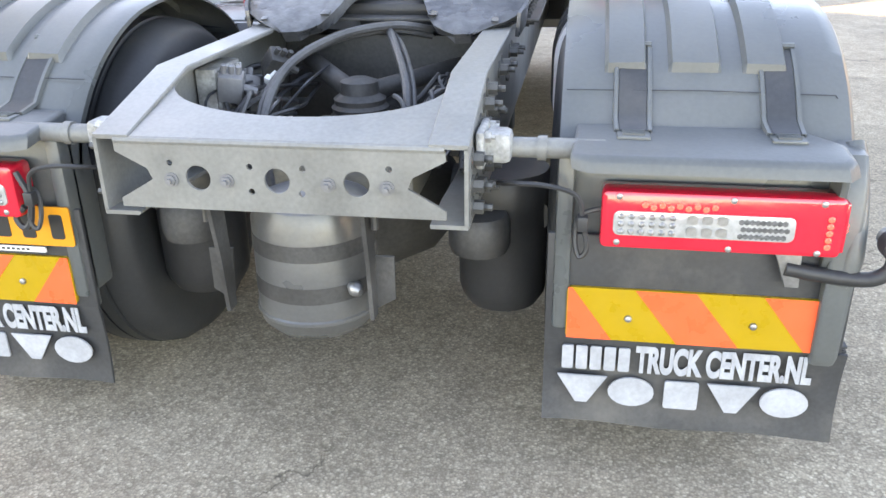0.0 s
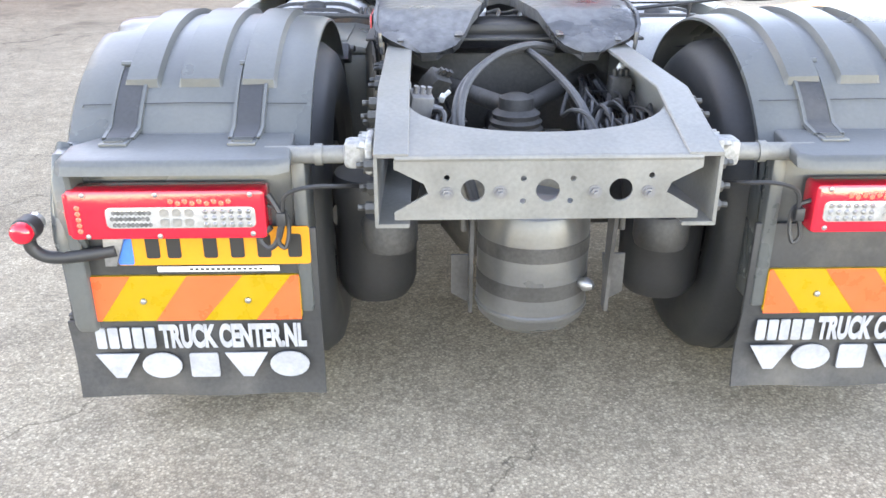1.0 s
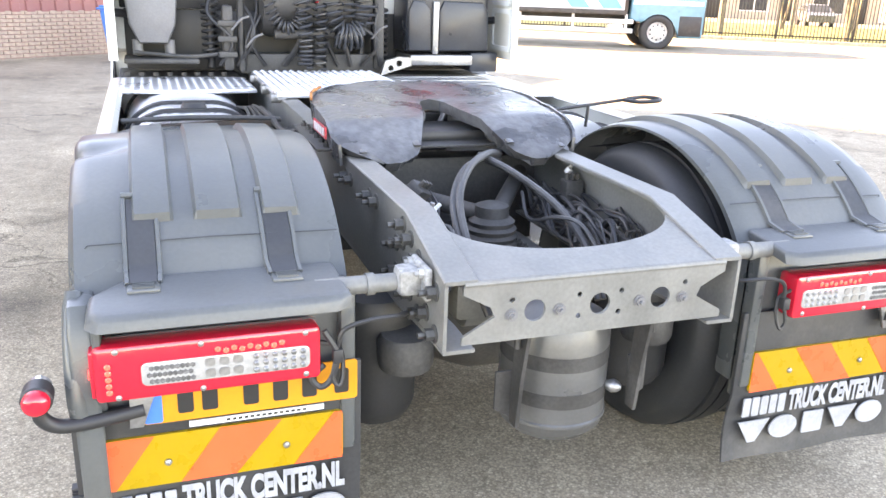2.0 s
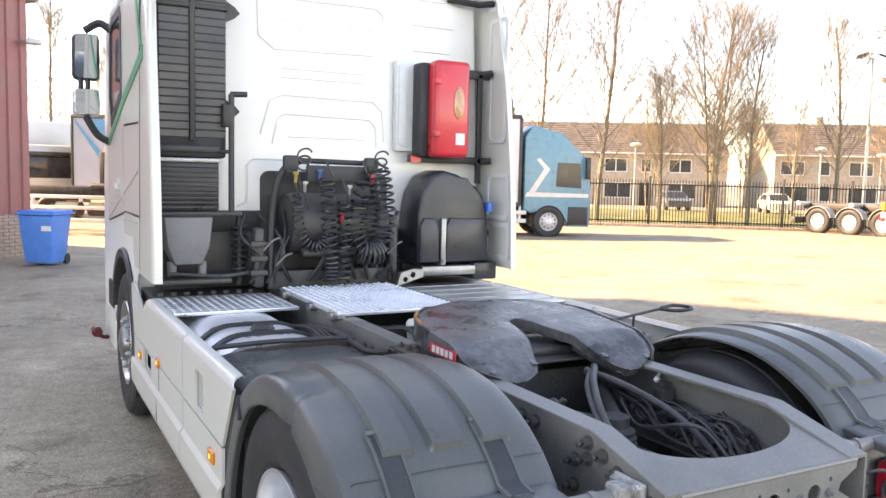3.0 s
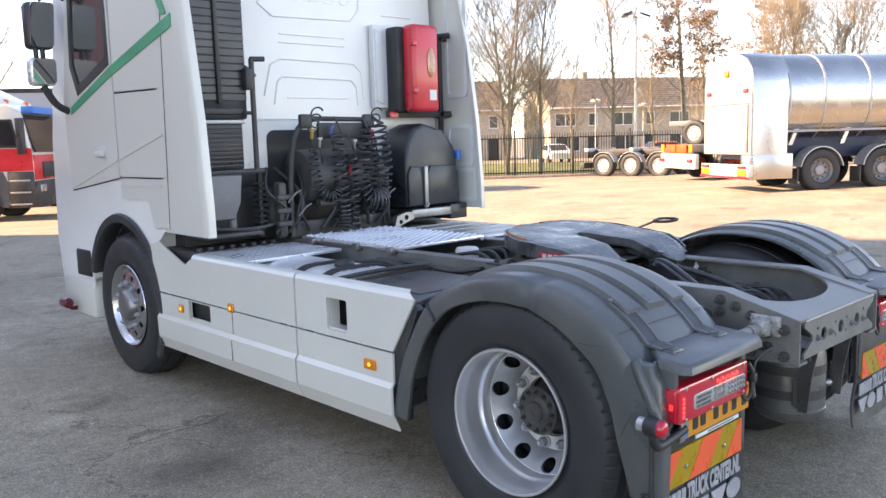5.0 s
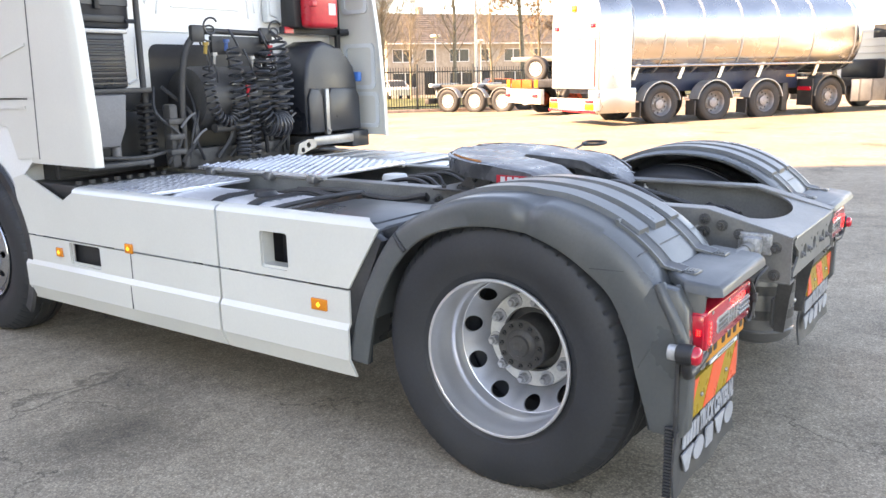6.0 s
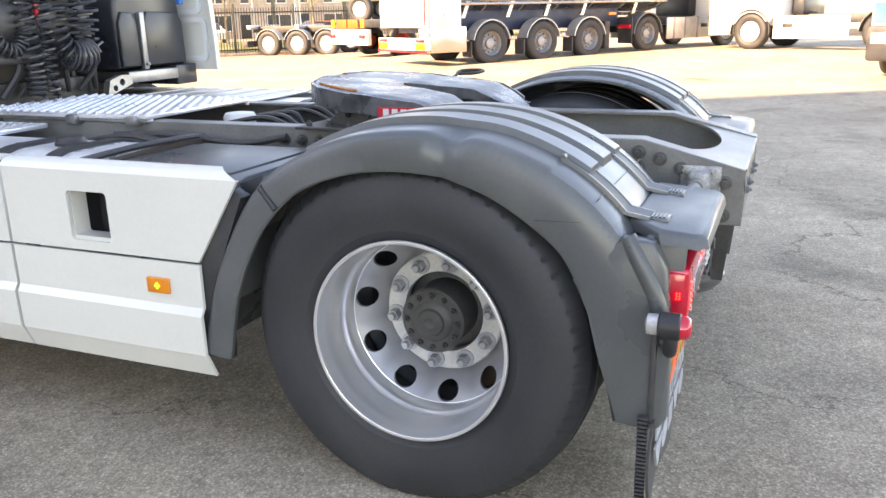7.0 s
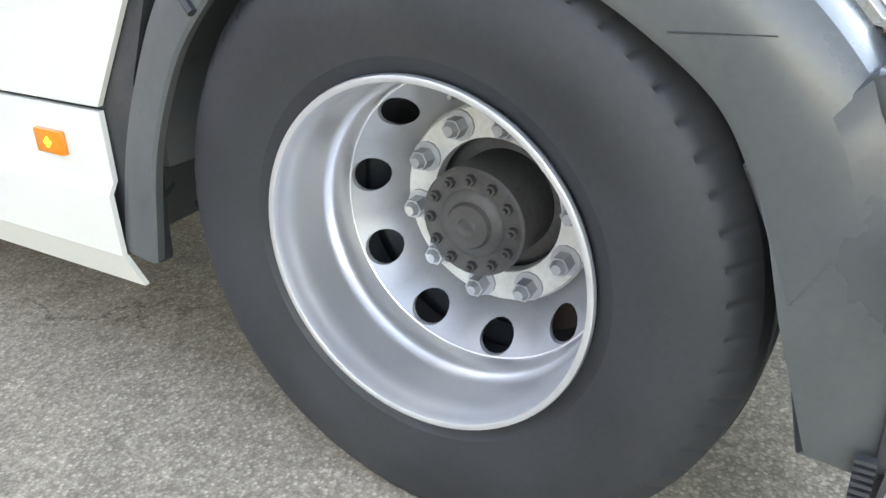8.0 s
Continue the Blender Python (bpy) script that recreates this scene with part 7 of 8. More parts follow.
def plain_tractor(m, label, nose=1.38, base=3.75, group="", skirt_mat=M_WHITE):
    """A tractor unit seen at a distance; local x ahead, origin below the front axle."""
    t = thing("lorry_tractor", label, "truck", group, m)
    bm = B()
    prof = [(-0.95, 0.95), (-0.62, 0.95)] + [(0.6 * math.cos(radians(a)), 0.52 + 0.6 * math.sin(radians(a))) for a in range(165, 14, -15)] + [(0.66, 0.4), (nose, 0.38), (nose + 0.02, 1.7), (nose - 0.3, 2.85), (0.6, 3.25), (-0.5, 3.7), (-0.95, 3.7)]
    prism(bm, prof, "y", -1.22, 1.22, bev=0.06, seg=3)
    bmesh.ops.triangulate(bm, faces=[f for f in bm.faces if len(f.verts) > 4])
    c = part("cab", bm, M_WHITE, t, "white cab")
    for s in (-1, 1):
        bm = B()
        prism(bm, [(0.15, 1.95), (0.9, 1.75), (1.12, 2.1), (0.95, 2.7), (0.2, 2.72)], "y", s * 1.20, s * 1.232)
        part("side_window", bm, M_DARKGLASS, c)
        bm = B()
        box(bm, 1.0, 1.12, s * 1.3, s * 1.48, 1.9, 2.6, 0.03)
        part("mirror", bm, M_SNORK, c)
        bm = B()
        rows = [[(0.6 * math.cos(radians(a)), s * yy, 0.52 + rr * math.sin(radians(a))) for a in range(-10, 191, 10)] for yy, rr in ((1.15, 0.57), (1.24, 0.57), (1.25, 0.63))]
        grid(bm, rows)
        thick(part("arch_lip", bm, M_GUARD_DARK, c), 0.02, 0.0)
        bar_box(t, "side_skirt", skirt_mat, -2.9, -0.72, s * 1.18, s * 1.23, 0.3, 0.95, bev=0.02)
        bar_box(t, "skirt_pocket", M_BLACK, -1.3, -1.0, s * 1.225, s * 1.236, 0.62, 0.74)
        yard_wheel(t, 0, s * 1.06, 0.5, RIM_CONVEX, s)
        yard_wheel(t, -base, s * 1.05, 0.5, RIM_DULL, s)
        bm = B()
        rows = [[(-base + 0.62 * math.cos(radians(a)), s * yy, 0.5 + 0.62 * math.sin(radians(a))) for a in range(0, 181, 12)] for yy in (0.62, 1.24)]
        grid(bm, rows)
        thick(part("mudguard", bm, M_GUARD, t), 0.03, 0.0)
    bm = B()
    prism(bm, [(nose - 0.29, 2.78), (nose, 1.8), (nose + 0.03, 1.8), (nose - 0.26, 2.78)], "y", -1.1, 1.1)
    part("windscreen", bm, M_DARKGLASS, c)
    bar_box(t, "grille", M_BLACK, nose, nose + 0.04, -1.0, 1.0, 0.7, 1.5)
    bar_box(t, "chassis", M_FRAME_DARK, -base - 0.9, 0.5, -0.42, 0.42, 0.72, 0.98)
    bar_box(t, "rear_equipment", M_SNORK, -1.35, -0.98, -0.75, 0.7, 0.95, 1.55, bev=0.08)
    bar_box(t, "coupling", M_GREASE, -base - 0.4, -base + 0.5, -0.45, 0.45, 1.05, 1.15, bev=0.03)
    return t


# the tanker's own tractor, then a second one nose to nose
c_, s_ = math.cos(radians(TANK_ANG)), math.sin(radians(TANK_ANG))
bx, by = 17.24 + 11.75 * c_, 9.54 + 11.75 * s_
t1 = plain_tractor(place_on(bx, by, TANK_ANG), "white tractor unit coupled to the steel tank trailer", base=3.73, skirt_mat=M_POLE)
bar_box(t1, "yellow_roof_sign", M_PLATE, -0.9, 0.2, -1.1, 1.1, 3.5, 3.72, bev=0.03)
bar_box(t1, "rear_window", M_PANE, -0.975, -0.945, -0.75, -0.15, 2.2, 2.6, bev=0.01)
for k in range(7):
    bar_box(t1, "back_pressing", M_WHITE, -0.972, -0.945, -1.05, 1.05, 1.5 + 0.22 * k, 1.54 + 0.22 * k)
for s in (-1, 1):
    bar_box(t1, "mud_flap", M_FLAP, -4.42, -4.38, min(s * 0.62, s * 1.2), max(s * 0.62, s * 1.2), 0.22, 1.0)
    bar_box(t1, "tail_lamp", M_LAMPRED, -4.47, -4.42, min(s * 0.66, s * 1.16), max(s * 0.66, s * 1.16), 0.66, 0.78)
    for x in (-2.6, -2.1, -1.5):
        bar_box(t1, "tank_strap", M_STEEL, x, x + 0.06, min(s * 1.16, s * 1.245), max(s * 1.16, s * 1.245), 0.29, 0.96, bev=0.0)
plain_tractor(place_on(24.9, 0.68, 65), "white tractor unit standing alone, side skirts fitted")

# skeleton trailers with stacked bogies
CH_ANG = -86
skel = thing("container_chassis", "skeletal container trailer with three white-rimmed axles", "trailer", "skeletal trailers", place_on(27.09, 21.45, CH_ANG))
for k in range(3):
    for out, y in ((-1, -0.0), (1, 2.1)):
        yard_wheel(skel, 0.9 + 1.36 * k, y, 0.5, RIM_CONVEX, out)
        bm = B()
        grid(bm, [[(0.9 + 1.36 * k + 0.6 * math.cos(radians(a)), yy, 0.5 + 0.6 * math.sin(radians(a))) for a in range(15, 166, 15)] for yy in (y - 0.2, y + 0.2)])
        thick(part("wheel_guard", bm, M_POLE, skel), 0.02, 0.0)
for y in (0.5, 1.5):
    bar_box(skel, "beam", M_FRAME_DARK, -0.2, 8.4, y, y + 0.15, 0.95, 1.2)
for x in (-0.1, 2.2, 4.6, 6.4, 8.2):
    bar_box(skel, "bolster", M_POLE, x, x + 0.2, -0.15, 2.25, 1.1, 1.26)
bar_box(skel, "bumper", M_FRAME_DARK, -0.35, -0.15, -0.1, 2.2, 0.35, 0.6)
bogie = thing("stacked_bogie", "spare running gear stacked on a skeletal trailer", "trailer", "skeletal trailers", place_on(27.6, 16.56, CH_ANG))
for k in range(2):
    for out, y in ((-1, 0.0), (1, 2.1)):
        yard_wheel(bogie, 0.2 + 1.36 * k, y, 1.78, RIM_CONVEX, out)
bar_box(bogie, "beam", M_FRAME, -1.2, 4.5, 0.4, 1.7, 2.1, 2.3)
bar_box(bogie, "prop", M_FRAME_DARK, -0.6, 3.0, 0.4, 1.7, 1.1, 1.35)
bar_box(bogie, "leg", M_FRAME_DARK, 2.6, 3.0, 0.4, 1.7, -0.1, 2.1)
M_BOARD = mat("orange_red_board", (0.55, 0.085, 0.012), 0.5, var=0.1)
short = thing("flat_trailer", "low trailer with orange and white rear boards", "trailer", "skeletal trailers", place_on(21.4, 12.98, TANK_ANG))
for out, y in ((-1, 0.0), (1, 2.1)):
    yard_wheel(short, 1.4, y, 0.5, RIM_RED, out)
    yard_wheel(short, 2.75, y, 0.5, RIM_RED, out)
    bar_box(short, "yellow_panel", M_PLATE, -0.06, -0.02, y - 0.14, y + 0.1, 0.96, 1.22)
    bar_box(short, "red_lamp", M_LAMPRED, -0.06, -0.02, y - 0.1, y + 0.25, 0.62, 0.74)
bar_box(short, "rear_beam", M_WHITE, 0.0, 0.15, -0.25, 2.35, 0.4, 0.9)
for y in (0.28, 1.08):
    bar_box(short, "orange_board", M_BOARD, -0.06, -0.02, y, y + 0.72, 0.94, 1.22)
bar_box(short, "deck", M_FRAME, 0.0, 5.4, 0.3, 1.9, 0.95, 1.2)
bar_box(short, "guard", M_GUARD_DARK, 0.8, 3.3, -0.2, 0.25, 1.02, 1.1)


def stripes(parent, x0, x1, z0, z1, y, runs, material):
    for u, w in runs:
        bm = B()
        h = z1 - z0
        quad = [(u, z1), (u + w, z1), (u + w + h * 0.85, z0), (u + h * 0.85, z0)]
        quad = [(min(max(px, x0), x1), pz) for px, pz in quad]
        prism(bm, quad, "y", y - 0.012, y - 0.002)
        part("stripe", bm, material, parent, "blue diagonal stripe")


def curtain_body(parent, x0, x1, z0, z1, material, half=1.25):
    bm = B()
    n = int((x1 - x0) / 0.25)
    rows = []
    for z in (z0, z1):
        rows.append([(x0 + (x1 - x0) * k / n, -half + (0.012 if k % 2 else 0.0), z) for k in range(n + 1)])
    grid(bm, rows)
    thick(part("curtain", bm, material, parent), 0.02, 0.0)
    bm = B()
    box(bm, x0, x1, -half + 0.05, half, z0, z1)
    part("body", bm, material, parent)
    for z in (z0, z1):
        bar_box(parent, "body_rail", M_FRAME_DARK, x0 - 0.02, x1 + 0.02, -half - 0.02, half + 0.02, z - 0.08, z + 0.06)
    for x in (x0, x1):
        bar_box(parent, "corner_post", M_FRAME_DARK, x - 0.05, x + 0.05, -half - 0.02, half + 0.02, z0, z1)


# teal rigid lorry with a striped curtain body
DAF_ANG = math.degrees(math.atan2(-0.36, 0.93))
daf = thing("curtain_lorry", "teal rigid lorry with a white curtain body and blue stripes", "truck", m=place_on(14.01, 21.39, DAF_ANG))
bm = B()
prof = [(-0.85, 0.85), (-0.62, 0.85)] + [(0.58 * math.cos(radians(a)), 0.5 + 0.58 * math.sin(radians(a))) for a in range(155, 24, -15)] + [(0.62, 0.35), (1.35, 0.35), (1.38, 1.6), (1.2, 2.6), (0.95, 2.75), (0.4, 3.35), (-0.6, 3.6), (-0.85, 3.2)]
prism(bm, prof, "y", -1.2, 1.2, bev=0.05, seg=3)
bmesh.ops.triangulate(bm, faces=[f for f in bm.faces if len(f.verts) > 4])
dc = part("cab", bm, M_TEAL, daf, "teal cab with a roof deflector")
for s in (-1, 1):
    bm = B()
    prism(bm, [(0.2, 1.65), (1.05, 1.6), (1.0, 2.4), (0.25, 2.42)], "y", s * 1.18, s * 1.215)
    part("side_window", bm, M_PANE, dc)
    bm = B()
    prism(bm, [(-0.8, 1.30), (1.3, 1.30), (1.3, 1.42), (-0.75, 1.45)], "y", s * 1.19, s * 1.208)
    prism(bm, [(-0.7, 1.42), (-0.5, 1.42), (0.0, 2.2), (-0.35, 2.55), (-0.45, 2.5), (-0.2, 2.2)], "y", s * 1.19, s * 1.208)
    part("white_flash", bm, M_PALE, dc)
    bar_box(daf, "step", M_GUARD_DARK, 0.62, 1.3, s * 1.0, s * 1.215, 0.4, 1.0, bev=0.03)
    yard_wheel(daf, 0, s * 1.03, 0.5, RIM_CONVEX, s)
    yard_wheel(daf, -5.2, s * 1.03, 0.5, RIM_CONVEX, s)
    bar_box(dc, "mirror", M_SNORK, 1.15, 1.28, s * 1.25, s * 1.45, 1.9, 2.6)
bm = B()
prism(bm, [(1.2, 2.55), (1.37, 1.65), (1.4, 1.65), (1.23, 2.55)], "y", -1.1, 1.1)
part("windscreen", bm, M_DARKGLASS, dc)
curtain_body(daf, -8.0, -1.0, 1.05, 3.85, M_CURTAIN)
stripes(daf, -7.9, -1.1, 1.15, 3.75, -1.27, ((-3.9, 0.7), (-4.85, 0.55)), M_CURTAINBLUE)
for z in (0.45, 0.72):
    bar_box(daf, "guard_rail", M_PALE, -4.4, -0.75, -1.22, -1.16, z, z + 0.13)
for x in (-4.2, -2.6, -1.0):
    bar_box(daf, "rail_post", M_PALE, x, x + 0.08, -1.17, -1.1, 0.45, 1.0)
bar_box(daf, "air_cylinder", M_ALU, -1.5, -0.95, -1.1, -0.7, 0.45, 0.8, bev=0.12)
bar_box(daf, "chassis", M_FRAME_DARK, -8, 0.5, -0.45, 0.45, 0.7, 1.0)

# hook-lift lorry
MAN_ANG = -36
man = thing("hook_lift_lorry", "red and white hook-lift lorry with white side rails", "truck", m=place_on(2.745, 22.70, MAN_ANG))
bm = B()
prof = [(-0.76, 0.95), (-0.62, 0.95)] + [(0.6 * math.cos(radians(a)), 0.5 + 0.6 * math.sin(radians(a))) for a in range(155, 24, -15)] + [(0.66, 0.4), (1.4, 0.4), (1.42, 1.5), (1.2, 2.75), (0.9, 2.95), (-0.76, 2.95)]
prism(bm, prof, "y", -1.2, 1.2, bev=0.05, seg=3)
bmesh.ops.triangulate(bm, faces=[f for f in bm.faces if len(f.verts) > 4])
mc = part("cab", bm, M_WHITE, man, "white upper cab")
for s in (-1, 1):
    bm = B()
    prism(bm, [(-0.77, 1.28), (1.40, 1.28), (1.39, 1.85), (-0.77, 1.85)], "y", s * 1.19, s * 1.214)
    part("red_band", bm, M_REDPAINT, mc, "red lower door panel")
    bm = B()
    prism(bm, [(-0.2, 1.9), (1.1, 1.86), (0.98, 2.58), (-0.17, 2.58)], "y", s * 1.19, s * 1.212)
    dark_trim = part("window_seal", bm, M_BLACK, mc)
    for pts in ([(-0.15, 1.96), (0.22, 1.96), (0.22, 2.53), (-0.13, 2.53)], [(0.27, 1.96), (1.03, 1.92), (0.93, 2.53), (0.27, 2.53)]):
        bm = B()
        prism(bm, pts, "y", s * 1.205, s * 1.218)
        part("side_window", bm, M_DARKGLASS, dark_trim)
    bar_box(mc, "door_handle", M_BLACK, 0.15, 0.32, min(s * 1.2, s * 1.235), max(s * 1.2, s * 1.235), 1.5, 1.64, bev=0.02)
    bm = B()
    for k in range(7):
        prism(bm, [(-0.72, 1.95 + 0.11 * k), (-0.25, 1.95 + 0.11 * k), (-0.25, 2.0 + 0.11 * k), (-0.72, 2.0 + 0.11 * k)], "y", s * 1.20, s * 1.222)
    part("louvre_panel", bm, M_WHITE, mc)
    bm = B()
    arc = [(0.6 * math.cos(radians(a)), 0.5 + 0.6 * math.sin(radians(a))) for a in range(-12, 193, 12)]
    prism(bm, [(0.74, 0.36), (0.80, 0.9), (0.66, 1.27), (-0.62, 1.27), (-0.76, 1.1), (-0.78, 0.36)] + arc[::-1], "y", s * 0.9, s * 1.225)
    bmesh.ops.triangulate(bm, faces=[f for f in bm.faces if len(f.verts) > 4])
    part("wheel_arch", bm, M_SLATE, man, "slate grey moulded wheel arch")
    bar_box(man, "step_well", M_GUARD_DARK, 0.76, 1.40, min(s * 0.95, s * 1.215), max(s * 0.95, s * 1.215), 0.35, 1.27, bev=0.02)
    for z in (0.42, 0.72, 1.02):
        bar_box(man, "step_tread", M_POLE, 0.80, 1.3, min(s * 1.1, s * 1.235), max(s * 1.1, s * 1.235), z, z + 0.04)
    bar_box(mc, "mirror", M_SNORK, 1.15, 1.3, s * 1.28, s * 1.5, 1.7, 2.6)
    yard_wheel(man, 0, s * 1.03, 0.5, RIM_DULL, s)
    for x in (-5.0, -6.4):
        yard_wheel(man, x, s * 1.03, 0.5, RIM_DISH, s)
    for z in (0.38, 0.72, 1.02):
        bar_box(man, "guard_rail", M_PALE, -4.2, -0.75, s * 1.17, s * 1.22, z, z + 0.1)
    for x in (-4.2, -0.85):
        bar_box(man, "rail_post", M_PALE, x, x + 0.1, s * 1.15, s * 1.2, 0.38, 1.12)
bm = B()
prism(bm, [(1.2, 2.7), (1.41, 1.75), (1.44, 1.75), (1.23, 2.7)], "y", -1.1, 1.1)
part("windscreen", bm, M_DARKGLASS, mc)
bm = B()
prism(bm, [(-0.74, 2.94), (-0.70, 3.5), (-0.6, 3.66), (-0.46, 3.68), (0.72, 3.05), (0.78, 2.94)], "y", -1.05, 1.05, bev=0.05, seg=3)
part("roof_deflector", bm, M_WHITE, mc, "white roof deflector")
bar_box(mc, "red_front", M_REDPAINT, 1.40, 1.45, -1.18, 1.18, 1.05, 1.68)
bar_box(mc, "grille", M_BLACK, 1.44, 1.48, -0.7, 0.7, 1.1, 1.5)
bar_box(man, "front_bumper", M_GUARD_DARK, 1.35, 1.52, -1.2, 1.2, 0.35, 1.02, bev=0.04)
for y in (-0.95, 0.95):
    bar_box(man, "headlamp", M_LENS, 1.5, 1.54, y - 0.2, y + 0.2, 0.75, 0.92)
bar_box(mc, "sun_visor", M_BLUE, 1.2, 1.5, -1.15, 1.15, 2.72, 2.9)
for y in (-0.7, 0.7):
    bar_box(mc, "beacon", M_ORANGE, 0.6, 0.75, y - 0.08, y + 0.08, 2.95, 3.1)
bar_box(man, "hook_post", M_FRAME_DARK, -2.75, -2.5, -0.14, 0.14, 1.1, 2.35, bev=0.02)
bm = B()
tube(bm, smooth_path([(-2.62, 0, 2.30), (-2.60, 0, 2.46), (-2.50, 0, 2.54), (-2.41, 0, 2.47)], 5), 0.06, 8)
part("hook", bm, M_PLATE, man, "yellow hook")
for y in (-0.45, 0.45):
    bar_box(man, "lift_beam", M_FRAME_DARK, -7.0, -0.95, y - 0.12, y + 0.12, 1.05, 1.35)
bar_box(man, "deck_clutter", M_BLACK, -2.6, -1.1, -0.9, 0.9, 1.3, 1.45, bev=0.05)
for x in (-3.6, -2.6, -1.7):
    bm = B()
    cyl(bm, (x, -0.85, 0.72), (x + 0.7, -0.85, 0.72), 0.2, 14)
    part("air_cylinder", bm, M_FRAME_DARK, man)

# curtain trailer behind it, company name as bars
tr_ang = math.degrees(math.atan2(-0.54, 0.84))
trl = thing("curtain_trailer", "grey-blue curtain trailer with blue stripes and white bars", "trailer", m=place_on(0.8, 31.2, tr_ang))
curtain_body(trl, 0, 9.0, 1.05, 3.75, M_CURTAINGREY)
stripes(trl, 0.05, 8.9, 1.12, 3.65, -1.27, ((0.55, 0.6), (-0.35, 0.45)), M_CURTAINBLUE)
for k, (x, z, w, h, c) in enumerate([(1.25, 2.74, 0.24, 0.34, M_WHITE), (1.55, 2.74, 0.20, 0.34, M_WHITE), (1.95, 2.74, 0.25, 0.34, M_WHITE), (2.28, 2.74, 0.24, 0.34, M_WHITE), (2.62, 2.74, 0.12, 0.34, M_WHITE)] + [(2.0 + 0.32 * j, 2.05, 0.16, 0.2, M_INK) for j in range(4)]):
    bm = B()
    box(bm, x, x + w, -1.275, -1.262, z, z + h)
    part("letter_bar", bm, c, trl)
writing("lettering", "TRANS", 0.38, M_CURTAINBLUE, trl, pose(2.4, -1.264, 2.46, 90, 0, 0), extrude=0.004, squeeze=1.3, bold=0.008)
for x in (6.5, 7.8):
    yard_wheel(trl, x, -1.03, 0.5, RIM_DISH, -1)
    yard_wheel(trl, x, 1.03, 0.5, RIM_DISH, 1)
bar_box(trl, "leg", M_FRAME_DARK, 1.5, 1.7, -0.9, 0.9, 0.0, 1.0)
bar_box(trl, "chassis", M_FRAME_DARK, 0.2, 9.0, -0.5, 0.5, 0.8, 1.05)
# white lorry beyond the workshop corner
wl = thing("white_lorry", "white box lorry with a flat front, far side of the yard", "truck", m=place_on(-0.63, 33.1, -75))
bm = B()
box(bm, -0.5, 1.4, -1.2, 1.2, 0.5, 2.75, 0.08)
wc = part("cab", bm, M_WHITE, wl)
bar_box(wc, "windscreen", M_PANE, 1.38, 1.42, -1.05, 1.05, 1.55, 2.35, bev=0.02)
bar_box(wc, "grille", M_BLACK, 1.39, 1.43, -1.0, 1.0, 0.75, 1.15, bev=0.02)
bar_box(wc, "sun_visor", M_SNORK, 1.35, 1.6, -1.1, 1.1, 2.36, 2.5)
bar_box(wl, "box_body", M_WHITE, -7.0, -0.6, -1.25, 1.25, 1.0, 3.7, bev=0.03)
for s in (-1, 1):
    bar_box(wc, "mirror", M_SNORK, 1.3, 1.4, s * 1.3, s * 1.45, 1.7, 2.3)
    yard_wheel(wl, 0.3, s * 1.0, 0.5, RIM_CONVEX, s)
    yard_wheel(wl, -5, s * 1.0, 0.5, RIM_CONVEX, s)
# vehicle corner at the far right of the yard
pv = thing("recovery_lorry", "white lorry with a blue and yellow chequered front corner", "truck", m=place_on(15.62, -2.97, 158))
bm = B()
prism(bm, [(-1.6, 0.55), (1.35, 0.55), (1.38, 1.4), (1.15, 2.6), (0.9, 2.8), (-1.6, 2.8)], "y", -1.15, 1.15, bev=0.06, seg=3)
pc = part("cab", bm, M_WHITE, pv)
bar_box(pv, "bumper", M_GUARD_DARK, 1.05, 1.48, -1.17, 1.17, 0.3, 0.95, bev=0.06)
for s in (-1, 1):
    for k in range(4):
        bar_box(pc, "chequer", M_BLUE if k % 2 else M_PLATE, -1.5 + 0.65 * k, -0.85 + 0.65 * k, s * 1.145, s * 1.157, 1.35, 1.75, bev=0.0)
        bar_box(pc, "chequer", M_PLATE if k % 2 else M_BLUE, -1.5 + 0.65 * k, -0.85 + 0.65 * k, s * 1.145, s * 1.157, 1.75, 2.1, bev=0.0)
    yard_wheel(pv, 0.2, s * 1.0, 0.5, RIM_CONVEX, s)
    yard_wheel(pv, -4.0, s * 1.0, 0.5, RIM_CONVEX, s)
    bar_box(pv, "headlamp", M_LENS, 1.46, 1.5, s * 0.9 - 0.18, s * 0.9 + 0.18, 0.62, 0.82)
for k in range(5):
    bar_box(pc, "front_chequer", M_PLATE if k % 2 else M_BLUE, 1.36, 1.39, -1.1 + 0.44 * k, -0.66 + 0.44 * k, 1.0, 1.38, bev=0.0)
bar_box(pv, "bed", M_FRAME_DARK, -6.5, -1.6, -1.15, 1.15, 0.8, 1.1)
bm = B()
prism(bm, [(1.16, 2.5), (1.36, 1.55), (1.4, 1.55), (1.2, 2.5)], "y", -1.05, 1.05)
part("windscreen", bm, M_DARKGLASS, pc)

# ---- beyond the fence ----
FD = Vector((0.83, -0.557)).normalized()
F0 = Vector((23.89, 24.03)) - FD * 24
fence = thing("palisade_fence", "black upright-bar steel fence along the yard edge", "fence")
FLEN = 62.0


def fpt(u):
    p = F0 + FD * u
    return p.x, p.y, gz(p.x, p.y)


